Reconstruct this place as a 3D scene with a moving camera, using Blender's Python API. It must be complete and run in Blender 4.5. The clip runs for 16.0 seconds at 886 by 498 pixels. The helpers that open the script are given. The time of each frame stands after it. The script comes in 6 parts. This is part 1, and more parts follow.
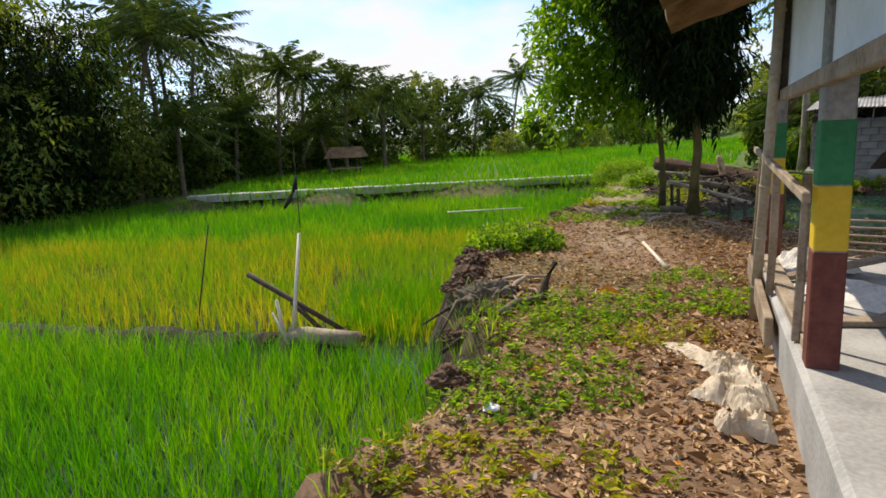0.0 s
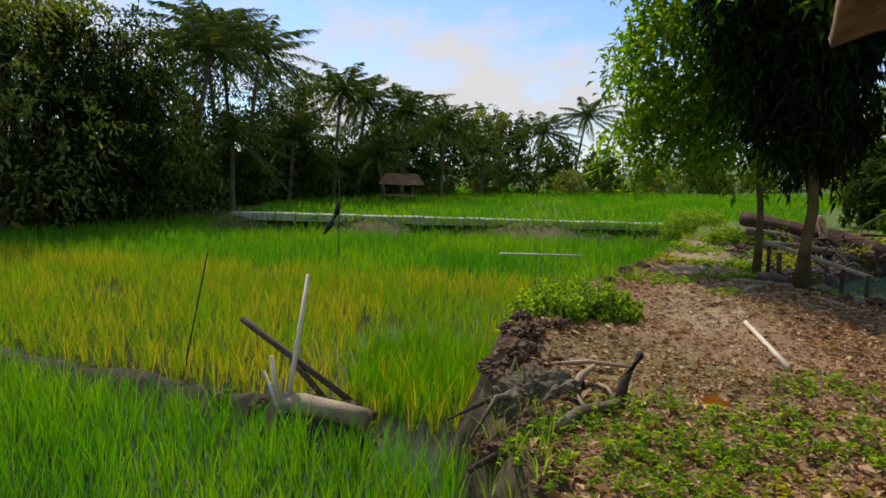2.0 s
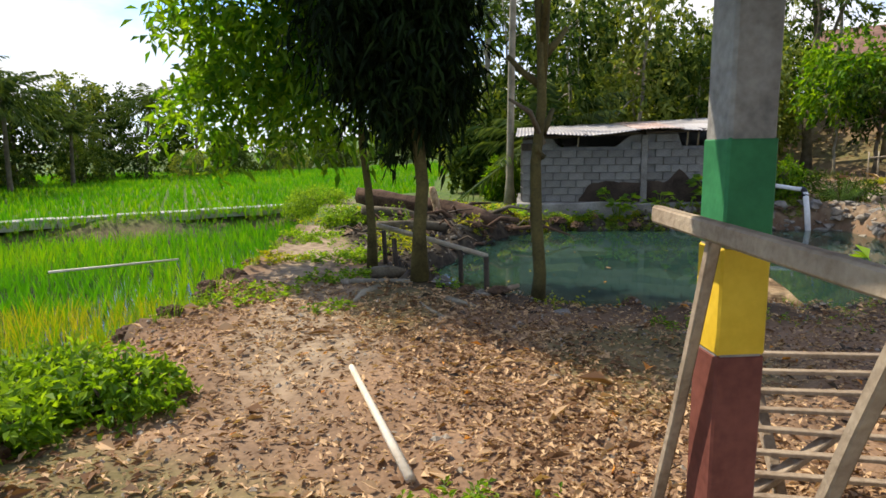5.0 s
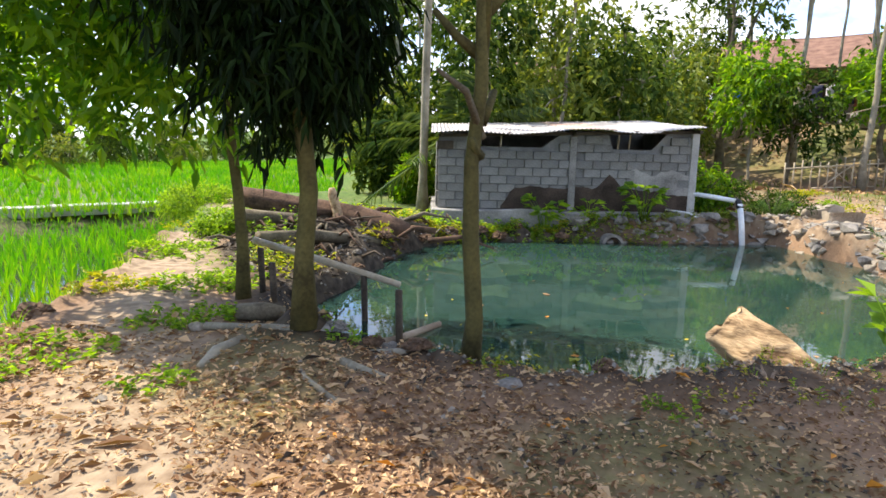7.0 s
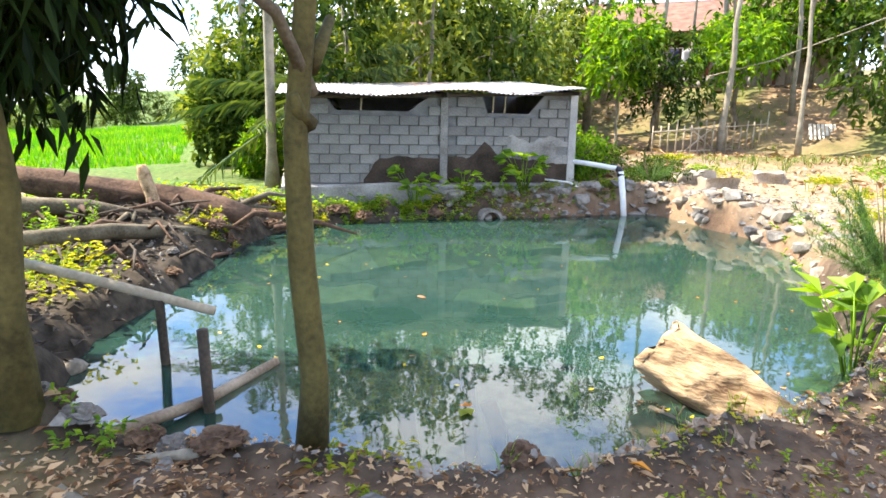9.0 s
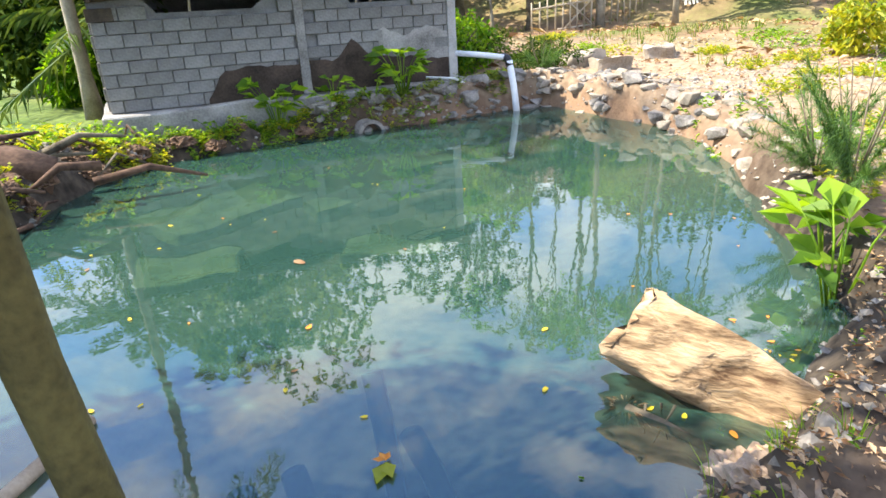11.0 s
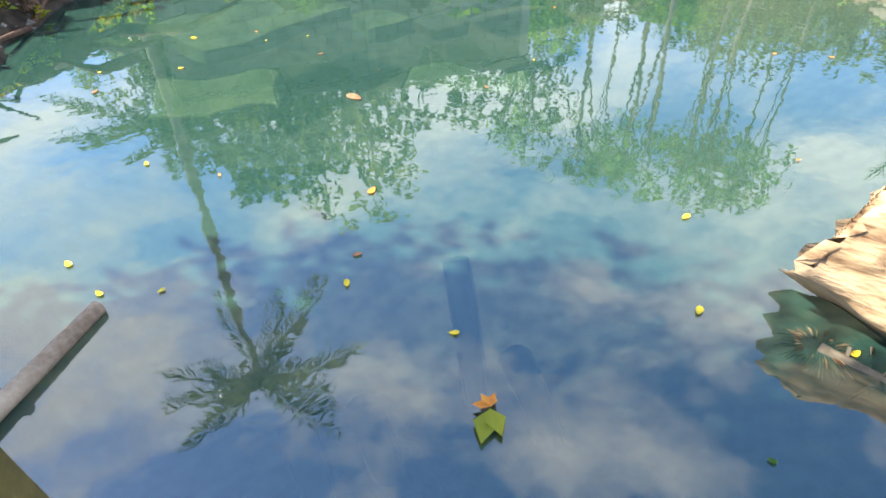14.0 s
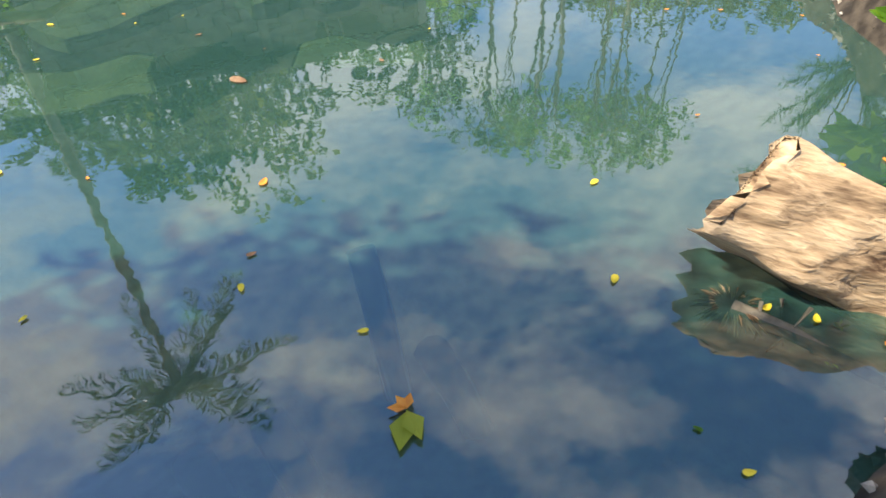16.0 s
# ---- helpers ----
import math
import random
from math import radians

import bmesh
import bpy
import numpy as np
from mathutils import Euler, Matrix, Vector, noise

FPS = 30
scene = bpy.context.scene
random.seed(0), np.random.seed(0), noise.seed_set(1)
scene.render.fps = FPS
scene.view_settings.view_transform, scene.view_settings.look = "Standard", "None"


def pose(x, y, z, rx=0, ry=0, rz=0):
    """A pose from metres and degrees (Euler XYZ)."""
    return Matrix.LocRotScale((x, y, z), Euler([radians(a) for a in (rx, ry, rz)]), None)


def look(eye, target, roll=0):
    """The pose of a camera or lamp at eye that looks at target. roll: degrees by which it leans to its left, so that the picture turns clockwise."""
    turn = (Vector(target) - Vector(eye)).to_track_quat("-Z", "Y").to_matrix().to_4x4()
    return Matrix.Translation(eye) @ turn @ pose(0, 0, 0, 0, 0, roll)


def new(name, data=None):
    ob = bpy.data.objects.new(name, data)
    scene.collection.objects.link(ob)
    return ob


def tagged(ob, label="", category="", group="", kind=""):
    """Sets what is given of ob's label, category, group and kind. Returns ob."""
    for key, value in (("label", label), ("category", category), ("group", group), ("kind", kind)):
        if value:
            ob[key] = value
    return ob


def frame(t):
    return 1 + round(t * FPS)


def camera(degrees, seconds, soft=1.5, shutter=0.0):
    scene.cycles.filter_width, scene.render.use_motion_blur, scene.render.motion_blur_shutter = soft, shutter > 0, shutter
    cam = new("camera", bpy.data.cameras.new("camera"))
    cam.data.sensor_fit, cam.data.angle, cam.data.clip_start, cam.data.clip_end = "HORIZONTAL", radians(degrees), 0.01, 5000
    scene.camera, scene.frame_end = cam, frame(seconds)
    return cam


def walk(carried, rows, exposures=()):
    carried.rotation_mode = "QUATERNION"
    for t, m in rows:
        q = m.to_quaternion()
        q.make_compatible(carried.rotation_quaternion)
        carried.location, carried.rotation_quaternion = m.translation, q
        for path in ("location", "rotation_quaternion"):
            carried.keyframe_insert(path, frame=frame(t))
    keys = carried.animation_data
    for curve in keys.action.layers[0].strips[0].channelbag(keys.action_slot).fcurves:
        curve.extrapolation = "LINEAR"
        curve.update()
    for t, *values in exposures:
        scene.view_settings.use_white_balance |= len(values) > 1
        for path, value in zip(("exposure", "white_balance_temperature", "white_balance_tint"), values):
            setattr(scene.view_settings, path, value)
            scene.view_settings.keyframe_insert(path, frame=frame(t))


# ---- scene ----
cam = camera(71.0, 16.0, soft=1.6)
PATH = [
    (0, (1.148, 0.809, 1.37), (0.988, 2.772, 1.019), -2.4),
    (0.5, (1.086, 1.157, 1.386), (0.832, 3.115, 1.069), -1.4),
    (1, (1.017, 1.502, 1.365), (0.687, 3.456, 1.093), 0.8),
    (1.5, (0.964, 1.855, 1.351), (0.62, 3.807, 1.083), 1.8),
    (2, (1.083, 2.249, 1.349), (0.755, 4.206, 1.099), 1.9),
    (2.5, (1.213, 2.667, 1.327), (1.165, 4.653, 1.096), 1.8),
    (3, (1.371, 3.054, 1.335), (1.658, 5.02, 1.106), 1.3),
    (3.5, (1.574, 3.444, 1.344), (1.977, 5.38, 1.045), 1.4),
    (4, (1.699, 3.847, 1.343), (2.281, 5.741, 1.071), 0.3),
    (4.2, (1.753, 4.0, 1.353), (2.39, 5.875, 1.075), -0.1),
    (6.3, (2.598, 5.784, 1.351), (3.456, 7.562, 1.03), 0.6),
    (6.5, (2.652, 5.932, 1.339), (3.541, 7.694, 1.018), 0.9),
    (7, (2.816, 6.287, 1.333), (3.839, 7.977, 1.02), 1.4),
    (7.5, (3.061, 6.621, 1.325), (4.192, 8.241, 1.013), 2.0),
    (8, (3.294, 6.961, 1.311), (4.571, 8.468, 0.996), 2.1),
    (8.2, (3.377, 7.063, 1.29), (4.706, 8.525, 0.979), 1.3),
    (8.5, (3.537, 7.24, 1.313), (4.887, 8.674, 0.962), 1.2),
    (8.7, (3.646, 7.339, 1.323), (4.992, 8.771, 0.953), 1.2),
    (10.8, (4.653, 8.258, 1.406), (6.06, 9.44, 0.616), -3.1),
    (11, (4.708, 8.341, 1.388), (6.208, 9.437, 0.647), -3.2),
    (11.3, (4.778, 8.437, 1.36), (6.35, 9.429, 0.623), -4.2),
    (11.5, (4.871, 8.483, 1.369), (6.413, 9.479, 0.575), -4.5),
    (12, (4.996, 8.604, 1.325), (6.445, 9.583, 0.355), -5.0),
    (12.5, (5.049, 8.719, 1.273), (6.407, 9.658, 0.145), -4.8),
    (13, (5.055, 8.881, 1.227), (6.359, 9.794, 0.016), -4.5),
    (13.5, (5.095, 8.984, 1.209), (6.319, 9.958, -0.038), -4.5),
    (14, (5.176, 9.051, 1.182), (6.381, 10.074, -0.043), -1.8),
    (14.5, (5.229, 9.088, 1.158), (6.457, 10.12, -0.036), -0.2),
    (15, (5.264, 9.087, 1.148), (6.576, 10.079, 0.01), 0.7),
    (15.5, (5.316, 9.062, 1.146), (6.707, 9.811, -0.08), -0.2),
    (16, (5.322, 9.083, 1.12), (6.625, 9.876, -0.173), -1.6),
]
EXPOSURES = [(t, stops, 7100 if t < 5 else 6950 if t < 10 else 6750, 10.5) for t, stops in ((0.0, 0.5), (1.0, 0.0), (1.5, 0.05), (2.5, 0.15), (3.5, 0.55), (4.2, 0.65), (6.3, 1.2), (7.0, 1.5), (8.0, 1.85), (8.7, 2.25), (11.0, 2.05), (12.0, 1.9), (13.0, 2.15), (14.0, 2.25), (15.0, 1.8), (15.5, 1.55), (16.0, 1.65))]
walk(cam, [(t, look(eye, target, roll)) for t, eye, target, roll in PATH], EXPOSURES)

# ---- light ----
SUN_AZ, SUN_EL = math.atan2(-0.55, 0.835), radians(52)      # from north, a little west
world = bpy.data.worlds.new("sky")
scene.world = world
world.use_nodes = True
wn, wl = world.node_tree.nodes, world.node_tree.links
wn.clear()
w_out, w_bg = wn.new("ShaderNodeOutputWorld"), wn.new("ShaderNodeBackground")
w_sky, w_co, w_map = wn.new("ShaderNodeTexSky"), wn.new("ShaderNodeTexCoord"), wn.new("ShaderNodeMapping")
w_sky.sky_type, w_sky.sun_disc = "NISHITA", False
w_sky.sun_elevation, w_sky.sun_rotation = SUN_EL, SUN_AZ
w_sky.altitude, w_sky.dust_density = 100, 0.6
w_map.inputs["Scale"].default_value = (1.0, 1.0, 2.2)
w_map.inputs["Location"].default_value = (1.7, 0.4, 0.9)
w_noise, w_ramp, w_mix = wn.new("ShaderNodeTexNoise"), wn.new("ShaderNodeValToRGB"), wn.new("ShaderNodeMix")
w_noise.inputs["Scale"].default_value, w_noise.inputs["Detail"].default_value = 2.3, 7
w_noise.inputs["Roughness"].default_value = 0.58
w_ramp.color_ramp.elements[0].position, w_ramp.color_ramp.elements[1].position = 0.45, 0.60
w_mix.data_type = "RGBA"
w_mix.inputs[7].default_value = (6.6, 6.9, 7.6, 1)
wl.new(w_co.outputs["Generated"], w_map.inputs["Vector"])
wl.new(w_map.outputs["Vector"], w_noise.inputs["Vector"])
wl.new(w_noise.outputs["Fac"], w_ramp.inputs["Fac"])
wl.new(w_ramp.outputs["Color"], w_mix.inputs[0])
w_gain = wn.new("ShaderNodeVectorMath")
w_gain.operation = "MULTIPLY"
w_gain.inputs[1].default_value = (0.95, 1.2, 1.65)
wl.new(w_sky.outputs["Color"], w_gain.inputs[0])
wl.new(w_gain.outputs[0], w_mix.inputs[6])
wl.new(w_mix.outputs[2], w_bg.inputs["Color"])
wl.new(w_bg.outputs["Background"], w_out.inputs["Surface"])
w_bg.inputs["Strength"].default_value = 0.10
sun = new("sun", bpy.data.lights.new("sun", "SUN"))
sun.data.energy, sun.data.angle, sun.data.color = 3.6, radians(0.6), (1.0, 0.95, 0.86)
TO_SUN = Vector((math.sin(SUN_AZ) * math.cos(SUN_EL), math.cos(SUN_AZ) * math.cos(SUN_EL), math.sin(SUN_EL)))
sun.matrix_world = look(TO_SUN * 60, (0, 0, 0))

# ---- materials ----
RNG = np.random.default_rng(7)


def mat(name, a, b, rough=0.8, scale=6.0, fine=60.0, bump=0.3, metal=0.0, leaf=0.0, spec=0.25, random=0.0, third=None, coords="Object"):
    """A surface that wavers between the colours a and b at two scales; leaf: how much light comes through."""
    m = bpy.data.materials.new(name)
    m.use_nodes = True
    n, l = m.node_tree.nodes, m.node_tree.links
    p, out = n["Principled BSDF"], n["Material Output"]
    co = n.new("ShaderNodeTexCoord") if coords == "Object" else n.new("ShaderNodeNewGeometry")
    src = co.outputs["Object"] if coords == "Object" else co.outputs["Position"]
    big, small, ramp = n.new("ShaderNodeTexNoise"), n.new("ShaderNodeTexNoise"), n.new("ShaderNodeValToRGB")
    big.inputs["Scale"].default_value, big.inputs["Detail"].default_value = scale, 5
    small.inputs["Scale"].default_value, small.inputs["Detail"].default_value = fine, 4
    add, info = n.new("ShaderNodeMath"), n.new("ShaderNodeNewGeometry")
    l.new(src, big.inputs["Vector"]), l.new(src, small.inputs["Vector"])
    mixn = n.new("ShaderNodeMix")
    mixn.inputs[0].default_value = 0.35
    l.new(big.outputs["Fac"], mixn.inputs[2]), l.new(small.outputs["Fac"], mixn.inputs[3])
    add.operation = "MULTIPLY_ADD"
    l.new(info.outputs["Random Per Island"], add.inputs[0])
    add.inputs[1].default_value = random
    l.new(mixn.outputs[0], add.inputs[2])
    sub = n.new("ShaderNodeMath")
    sub.operation = "SUBTRACT"
    l.new(add.outputs[0], sub.inputs[0])
    sub.inputs[1].default_value = random * 0.5
    e = ramp.color_ramp.elements
    e[0].position, e[1].position = 0.36, 0.64
    e[0].color, e[1].color = (*a, 1), (*b, 1)
    if third:
        k = e.new(0.5)
        k.color = (*third, 1)
    l.new(sub.outputs[0], ramp.inputs["Fac"])
    l.new(ramp.outputs["Color"], p.inputs["Base Color"])
    p.inputs["Roughness"].default_value, p.inputs["Metallic"].default_value = rough, metal
    p.inputs["Specular IOR Level"].default_value = spec
    if bump:
        bn = n.new("ShaderNodeBump")
        bn.inputs["Strength"].default_value, bn.inputs["Distance"].default_value = bump, 0.02
        l.new(mixn.outputs[0], bn.inputs["Height"])
        l.new(bn.outputs["Normal"], p.inputs["Normal"])
    if leaf:
        tr, mx, br = n.new("ShaderNodeBsdfTranslucent"), n.new("ShaderNodeMixShader"), n.new("ShaderNodeMix")
        br.data_type, br.blend_type = "RGBA", "MULTIPLY"
        br.inputs[0].default_value, br.inputs[7].default_value = 1.0, (1.9, 1.75, 0.5, 1)
        l.new(ramp.outputs["Color"], br.inputs[6])
        l.new(br.outputs[2], tr.inputs["Color"])
        mx.inputs[0].default_value = leaf
        l.new(p.outputs[0], mx.inputs[1]), l.new(tr.outputs[0], mx.inputs[2])
        l.new(mx.outputs[0], out.inputs["Surface"])
    return m


def water_mat(name, body, clear, bump=0.03, scale=5.0, rough=0.015, ior=1.33):
    """Murky water: a body colour that lets part of the view through, under a mirror skin."""
    m = bpy.data.materials.new(name)
    m.use_nodes = True
    n, l = m.node_tree.nodes, m.node_tree.links
    n.remove(n["Principled BSDF"])
    out = n["Material Output"]
    geo, nz, bn = n.new("ShaderNodeNewGeometry"), n.new("ShaderNodeTexNoise"), n.new("ShaderNodeBump")
    nz.inputs["Scale"].default_value, nz.inputs["Detail"].default_value = scale, 2
    l.new(geo.outputs["Position"], nz.inputs["Vector"])
    bn.inputs["Strength"].default_value, bn.inputs["Distance"].default_value = bump, 0.05
    l.new(nz.outputs["Fac"], bn.inputs["Height"])
    d, t, g = n.new("ShaderNodeBsdfDiffuse"), n.new("ShaderNodeBsdfTransparent"), n.new("ShaderNodeBsdfGlossy")
    fr, m1, m2 = n.new("ShaderNodeFresnel"), n.new("ShaderNodeMixShader"), n.new("ShaderNodeMixShader")
    d.inputs["Color"].default_value = (*body, 1)
    t.inputs["Color"].default_value = (0.55, 0.85, 0.78, 1)
    g.inputs["Roughness"].default_value = rough
    fr.inputs["IOR"].default_value = ior
    l.new(bn.outputs["Normal"], g.inputs["Normal"]), l.new(bn.outputs["Normal"], fr.inputs["Normal"])
    m1.inputs[0].default_value = clear
    l.new(d.outputs[0], m1.inputs[1]), l.new(t.outputs[0], m1.inputs[2])
    l.new(fr.outputs[0], m2.inputs[0]), l.new(m1.outputs[0], m2.inputs[1]), l.new(g.outputs[0], m2.inputs[2])
    l.new(m2.outputs[0], out.inputs["Surface"])
    return m


def ground_mat():
    """Soil whose colour follows the zones stored on the sheet: red grass, green dry path, blue mud with bank shade in
    its colour.
    """
    m = mat("soil", (0.125, 0.074, 0.043), (0.33, 0.205, 0.12), 0.95, 1.3, 38, 0.8, coords="World", spec=0.2)
    n, l = m.node_tree.nodes, m.node_tree.links
    p = n["Principled BSDF"]
    old = p.inputs["Base Color"].links[0].from_socket
    at, sep = n.new("ShaderNodeAttribute"), n.new("ShaderNodeSeparateColor")
    at.attribute_name = "zone"
    l.new(at.outputs["Color"], sep.inputs[0])
    geo, nz = n.new("ShaderNodeNewGeometry"), n.new("ShaderNodeTexNoise")
    nz.inputs["Scale"].default_value, nz.inputs["Detail"].default_value = 9, 6
    l.new(geo.outputs["Position"], nz.inputs["Vector"])
    # third pair: mud, its colour lowered for the shade of trees and brush
    for k, (lo, hi) in enumerate((((0.035, 0.075, 0.012), (0.11, 0.17, 0.03)), ((0.19, 0.13, 0.08), (0.36, 0.27, 0.175)), ((0.022, 0.017, 0.012), (0.075, 0.058, 0.04)))):
        r, mx = n.new("ShaderNodeValToRGB"), n.new("ShaderNodeMix")
        mx.data_type = "RGBA"
        r.color_ramp.elements[0].position, r.color_ramp.elements[1].position = 0.35, 0.65
        r.color_ramp.elements[0].color, r.color_ramp.elements[1].color = (*lo, 1), (*hi, 1)
        l.new(nz.outputs["Fac"], r.inputs["Fac"])
        l.new(sep.outputs[k], mx.inputs[0]), l.new(old, mx.inputs[6]), l.new(r.outputs["Color"], mx.inputs[7])
        old = mx.outputs[2]
    l.new(old, p.inputs["Base Color"])
    return m


SOIL = ground_mat()
POND = water_mat("pond_water", (0.026, 0.070, 0.053), 0.36, 0.018, 7.0, ior=1.95)
PADDY = water_mat("paddy_water", (0.05, 0.05, 0.035), 0.35, 0.02, 9.0)
RICE = mat("rice_blades", (0.045, 0.20, 0.005), (0.18, 0.33, 0.010), 0.55, 0.35, 3.0, 0, leaf=0.45, random=0.25, coords="World", third=(0.08, 0.27, 0.008))
RICE_DRY = mat("rice_blades_yellowing", (0.12, 0.29, 0.006), (0.42, 0.37, 0.02), 0.6, 0.5, 4.0, 0, leaf=0.4, random=0.35, coords="World", third=(0.17, 0.27, 0.015))
LEAF_BRIGHT = mat("leaf_bright", (0.055, 0.15, 0.01), (0.18, 0.30, 0.02), 0.45, 1.5, 9, 0, leaf=0.55, random=0.5, coords="World")
# near-black green: the backlit shade of these crowns is put into the colour
LEAF_SILHOUETTE = mat("leaf_silhouette", (0.004, 0.010, 0.002), (0.014, 0.030, 0.005), 0.55, 1.5, 9, 0, spec=0.08, leaf=0.08, random=0.5, coords="World")
LEAF_FAR = mat("leaf_wood", (0.02, 0.045, 0.01), (0.085, 0.13, 0.025), 0.85, 0.35, 2.5, 0, spec=0.04, leaf=0.25, random=0.5, coords="World")
LEAF_FAR_PALE = mat("leaf_wood_pale", (0.06, 0.11, 0.02), (0.21, 0.25, 0.05), 0.6, 0.4, 2.5, 0, leaf=0.35, random=0.5, coords="World")
FROND = mat("palm_frond", (0.03, 0.065, 0.02), (0.13, 0.18, 0.05), 0.4, 0.6, 3, 0, leaf=0.25, random=0.4, coords="World")
WEED = mat("weed_leaf", (0.075, 0.16, 0.012), (0.22, 0.35, 0.03), 0.5, 2.5, 12, 0, leaf=0.5, random=0.5, coords="World")
WEED_YELLOW = mat("weed_leaf_yellow", (0.16, 0.22, 0.015), (0.38, 0.36, 0.03), 0.5, 2.5, 12, 0, leaf=0.4, random=0.5, coords="World")
DRY = mat("dry_leaf", (0.18, 0.095, 0.046), (0.54, 0.36, 0.20), 0.85, 3, 30, 0, random=0.9, coords="World", leaf=0.1)
BARK = mat("bark", (0.07, 0.055, 0.035), (0.20, 0.165, 0.11), 0.95, 5, 45, 0.9)
BARK_PALE = mat("bark_pale", (0.17, 0.145, 0.10), (0.34, 0.30, 0.22), 0.9, 4, 40, 0.6)
BARK_MOSS = mat("bark_mossy", (0.045, 0.036, 0.012), (0.13, 0.108, 0.034), 0.9, 4, 40, 0.7)
WOOD_DRY = mat("weathered_wood", (0.20, 0.14, 0.09), (0.42, 0.33, 0.23), 0.85, 4, 50, 0.5)
WOOD_DARK = mat("dark_wet_wood", (0.03, 0.022, 0.016), (0.10, 0.075, 0.05), 0.8, 5, 50, 0.6)
BAMBOO = mat("dry_bamboo", (0.26, 0.20, 0.13), (0.48, 0.40, 0.28), 0.6, 3, 35, 0.25)
BAMBOO_WHITE = mat("bleached_bamboo", (0.55, 0.46, 0.33), (0.75, 0.68, 0.54), 0.6, 3, 35, 0.2)
LOG = mat("sawn_log", (0.10, 0.055, 0.028), (0.54, 0.385, 0.225), 0.9, 8, 45, 0.9, third=(0.36, 0.24, 0.13))
ROT = mat("rotten_wood", (0.16, 0.10, 0.06), (0.48, 0.36, 0.25), 0.95, 6, 40, 1.0)
CONCRETE = mat("concrete", (0.26, 0.25, 0.225), (0.46, 0.44, 0.40), 0.9, 2.5, 50, 0.35)
CONCRETE_OLD = mat("stained_concrete", (0.13, 0.12, 0.105), (0.36, 0.34, 0.30), 0.92, 2.2, 40, 0.5)
MORTAR = mat("mortar", (0.14, 0.135, 0.125), (0.25, 0.245, 0.23), 0.95, 4, 50, 0.5)
RENDER_DARK = mat("damp_render", (0.022, 0.016, 0.011), (0.08, 0.056, 0.04), 0.9, 3, 40, 0.4)
TIN = mat("corrugated_iron", (0.33, 0.30, 0.28), (0.56, 0.54, 0.52), 0.5, 1.2, 30, 0.1, metal=0.3)
TIN_RUST = mat("rusty_iron", (0.28, 0.15, 0.10), (0.60, 0.50, 0.44), 0.7, 2.2, 30, 0.1, metal=0.2)
PVC = mat("white_pvc", (0.62, 0.62, 0.60), (0.80, 0.80, 0.78), 0.35, 3, 20, 0.05)
SACK = mat("plastic_sack", (0.55, 0.50, 0.42), (0.80, 0.77, 0.70), 0.5, 3, 40, 0.3)
SACK_TAN = mat("dirty_sack", (0.42, 0.32, 0.21), (0.74, 0.64, 0.48), 0.55, 3, 30, 0.3)
STONE = mat("stone", (0.10, 0.09, 0.075), (0.30, 0.27, 0.23), 0.9, 5, 40, 0.6)
STONE_PALE = mat("limestone", (0.17, 0.14, 0.10), (0.40, 0.345, 0.27), 0.9, 4, 40, 0.6)
GREEN_PAINT = mat("green_paint", (0.02, 0.14, 0.05), (0.035, 0.21, 0.075), 0.6, 5, 40, 0.15)
YELLOW_PAINT = mat("yellow_paint", (0.58, 0.37, 0.02), (0.72, 0.48, 0.04), 0.6, 5, 40, 0.15)
RED_PAINT = mat("oxide_red_paint", (0.12, 0.035, 0.025), (0.20, 0.065, 0.045), 0.7, 5, 40, 0.2)
WHITE_BOARD = mat("white_board", (0.66, 0.67, 0.66), (0.80, 0.81, 0.80), 0.6, 2, 20, 0.1)
THATCH = mat("thatch", (0.10, 0.06, 0.03), (0.26, 0.17, 0.09), 0.95, 5, 60, 0.8)
ROOF_TILE = mat("clay_tile", (0.12, 0.06, 0.04), (0.25, 0.14, 0.095), 0.85, 3, 30, 0.4)
PLASTER = mat("house_wall", (0.42, 0.30, 0.22), (0.62, 0.50, 0.40), 0.9, 2, 20, 0.2)
CLOTH_BLUE = mat("blue_cloth", (0.03, 0.16, 0.42), (0.06, 0.26, 0.60), 0.9, 3, 40, 0.1)
CLOTH_DARK = mat("dark_cloth", (0.02, 0.022, 0.05), (0.06, 0.06, 0.10), 0.9, 3, 40, 0.1)
CLOTH_PALE = mat("pale_cloth", (0.40, 0.36, 0.38), (0.62, 0.58, 0.60), 0.9, 3, 40, 0.1)
BLACK = mat("black_plastic", (0.012, 0.012, 0.013), (0.03, 0.03, 0.03), 0.45, 5, 30, 0.1)
LEAF_YELLOW = mat("fallen_yellow_leaf", (0.62, 0.42, 0.02), (0.80, 0.62, 0.05), 0.6, 6, 30, 0, leaf=0.1)
LEAF_ORANGE = mat("fallen_orange_leaf", (0.50, 0.16, 0.02), (0.68, 0.30, 0.04), 0.6, 6, 30, 0, leaf=0.1)
TRUNK_ROT = mat("rotten_bark", (0.035, 0.021, 0.014), (0.15, 0.088, 0.055), 0.95, 4, 30, 1.0)
CLOD = mat("torn_earth", (0.045, 0.026, 0.015), (0.19, 0.115, 0.068), 0.95, 5, 40, 1.0)


def grained(m, stretch):
    """Stretches a surface's variation along one axis, as wood grain runs."""
    n, l = m.node_tree.nodes, m.node_tree.links
    for k in [q for q in n if q.type == "TEX_NOISE"]:
        mp = n.new("ShaderNodeMapping")
        mp.inputs["Scale"].default_value = stretch
        l.new(k.inputs["Vector"].links[0].from_socket, mp.inputs["Vector"])
        l.new(mp.outputs["Vector"], k.inputs["Vector"])
    return m


grained(LOG, (1.6, 0.28, 1.6))

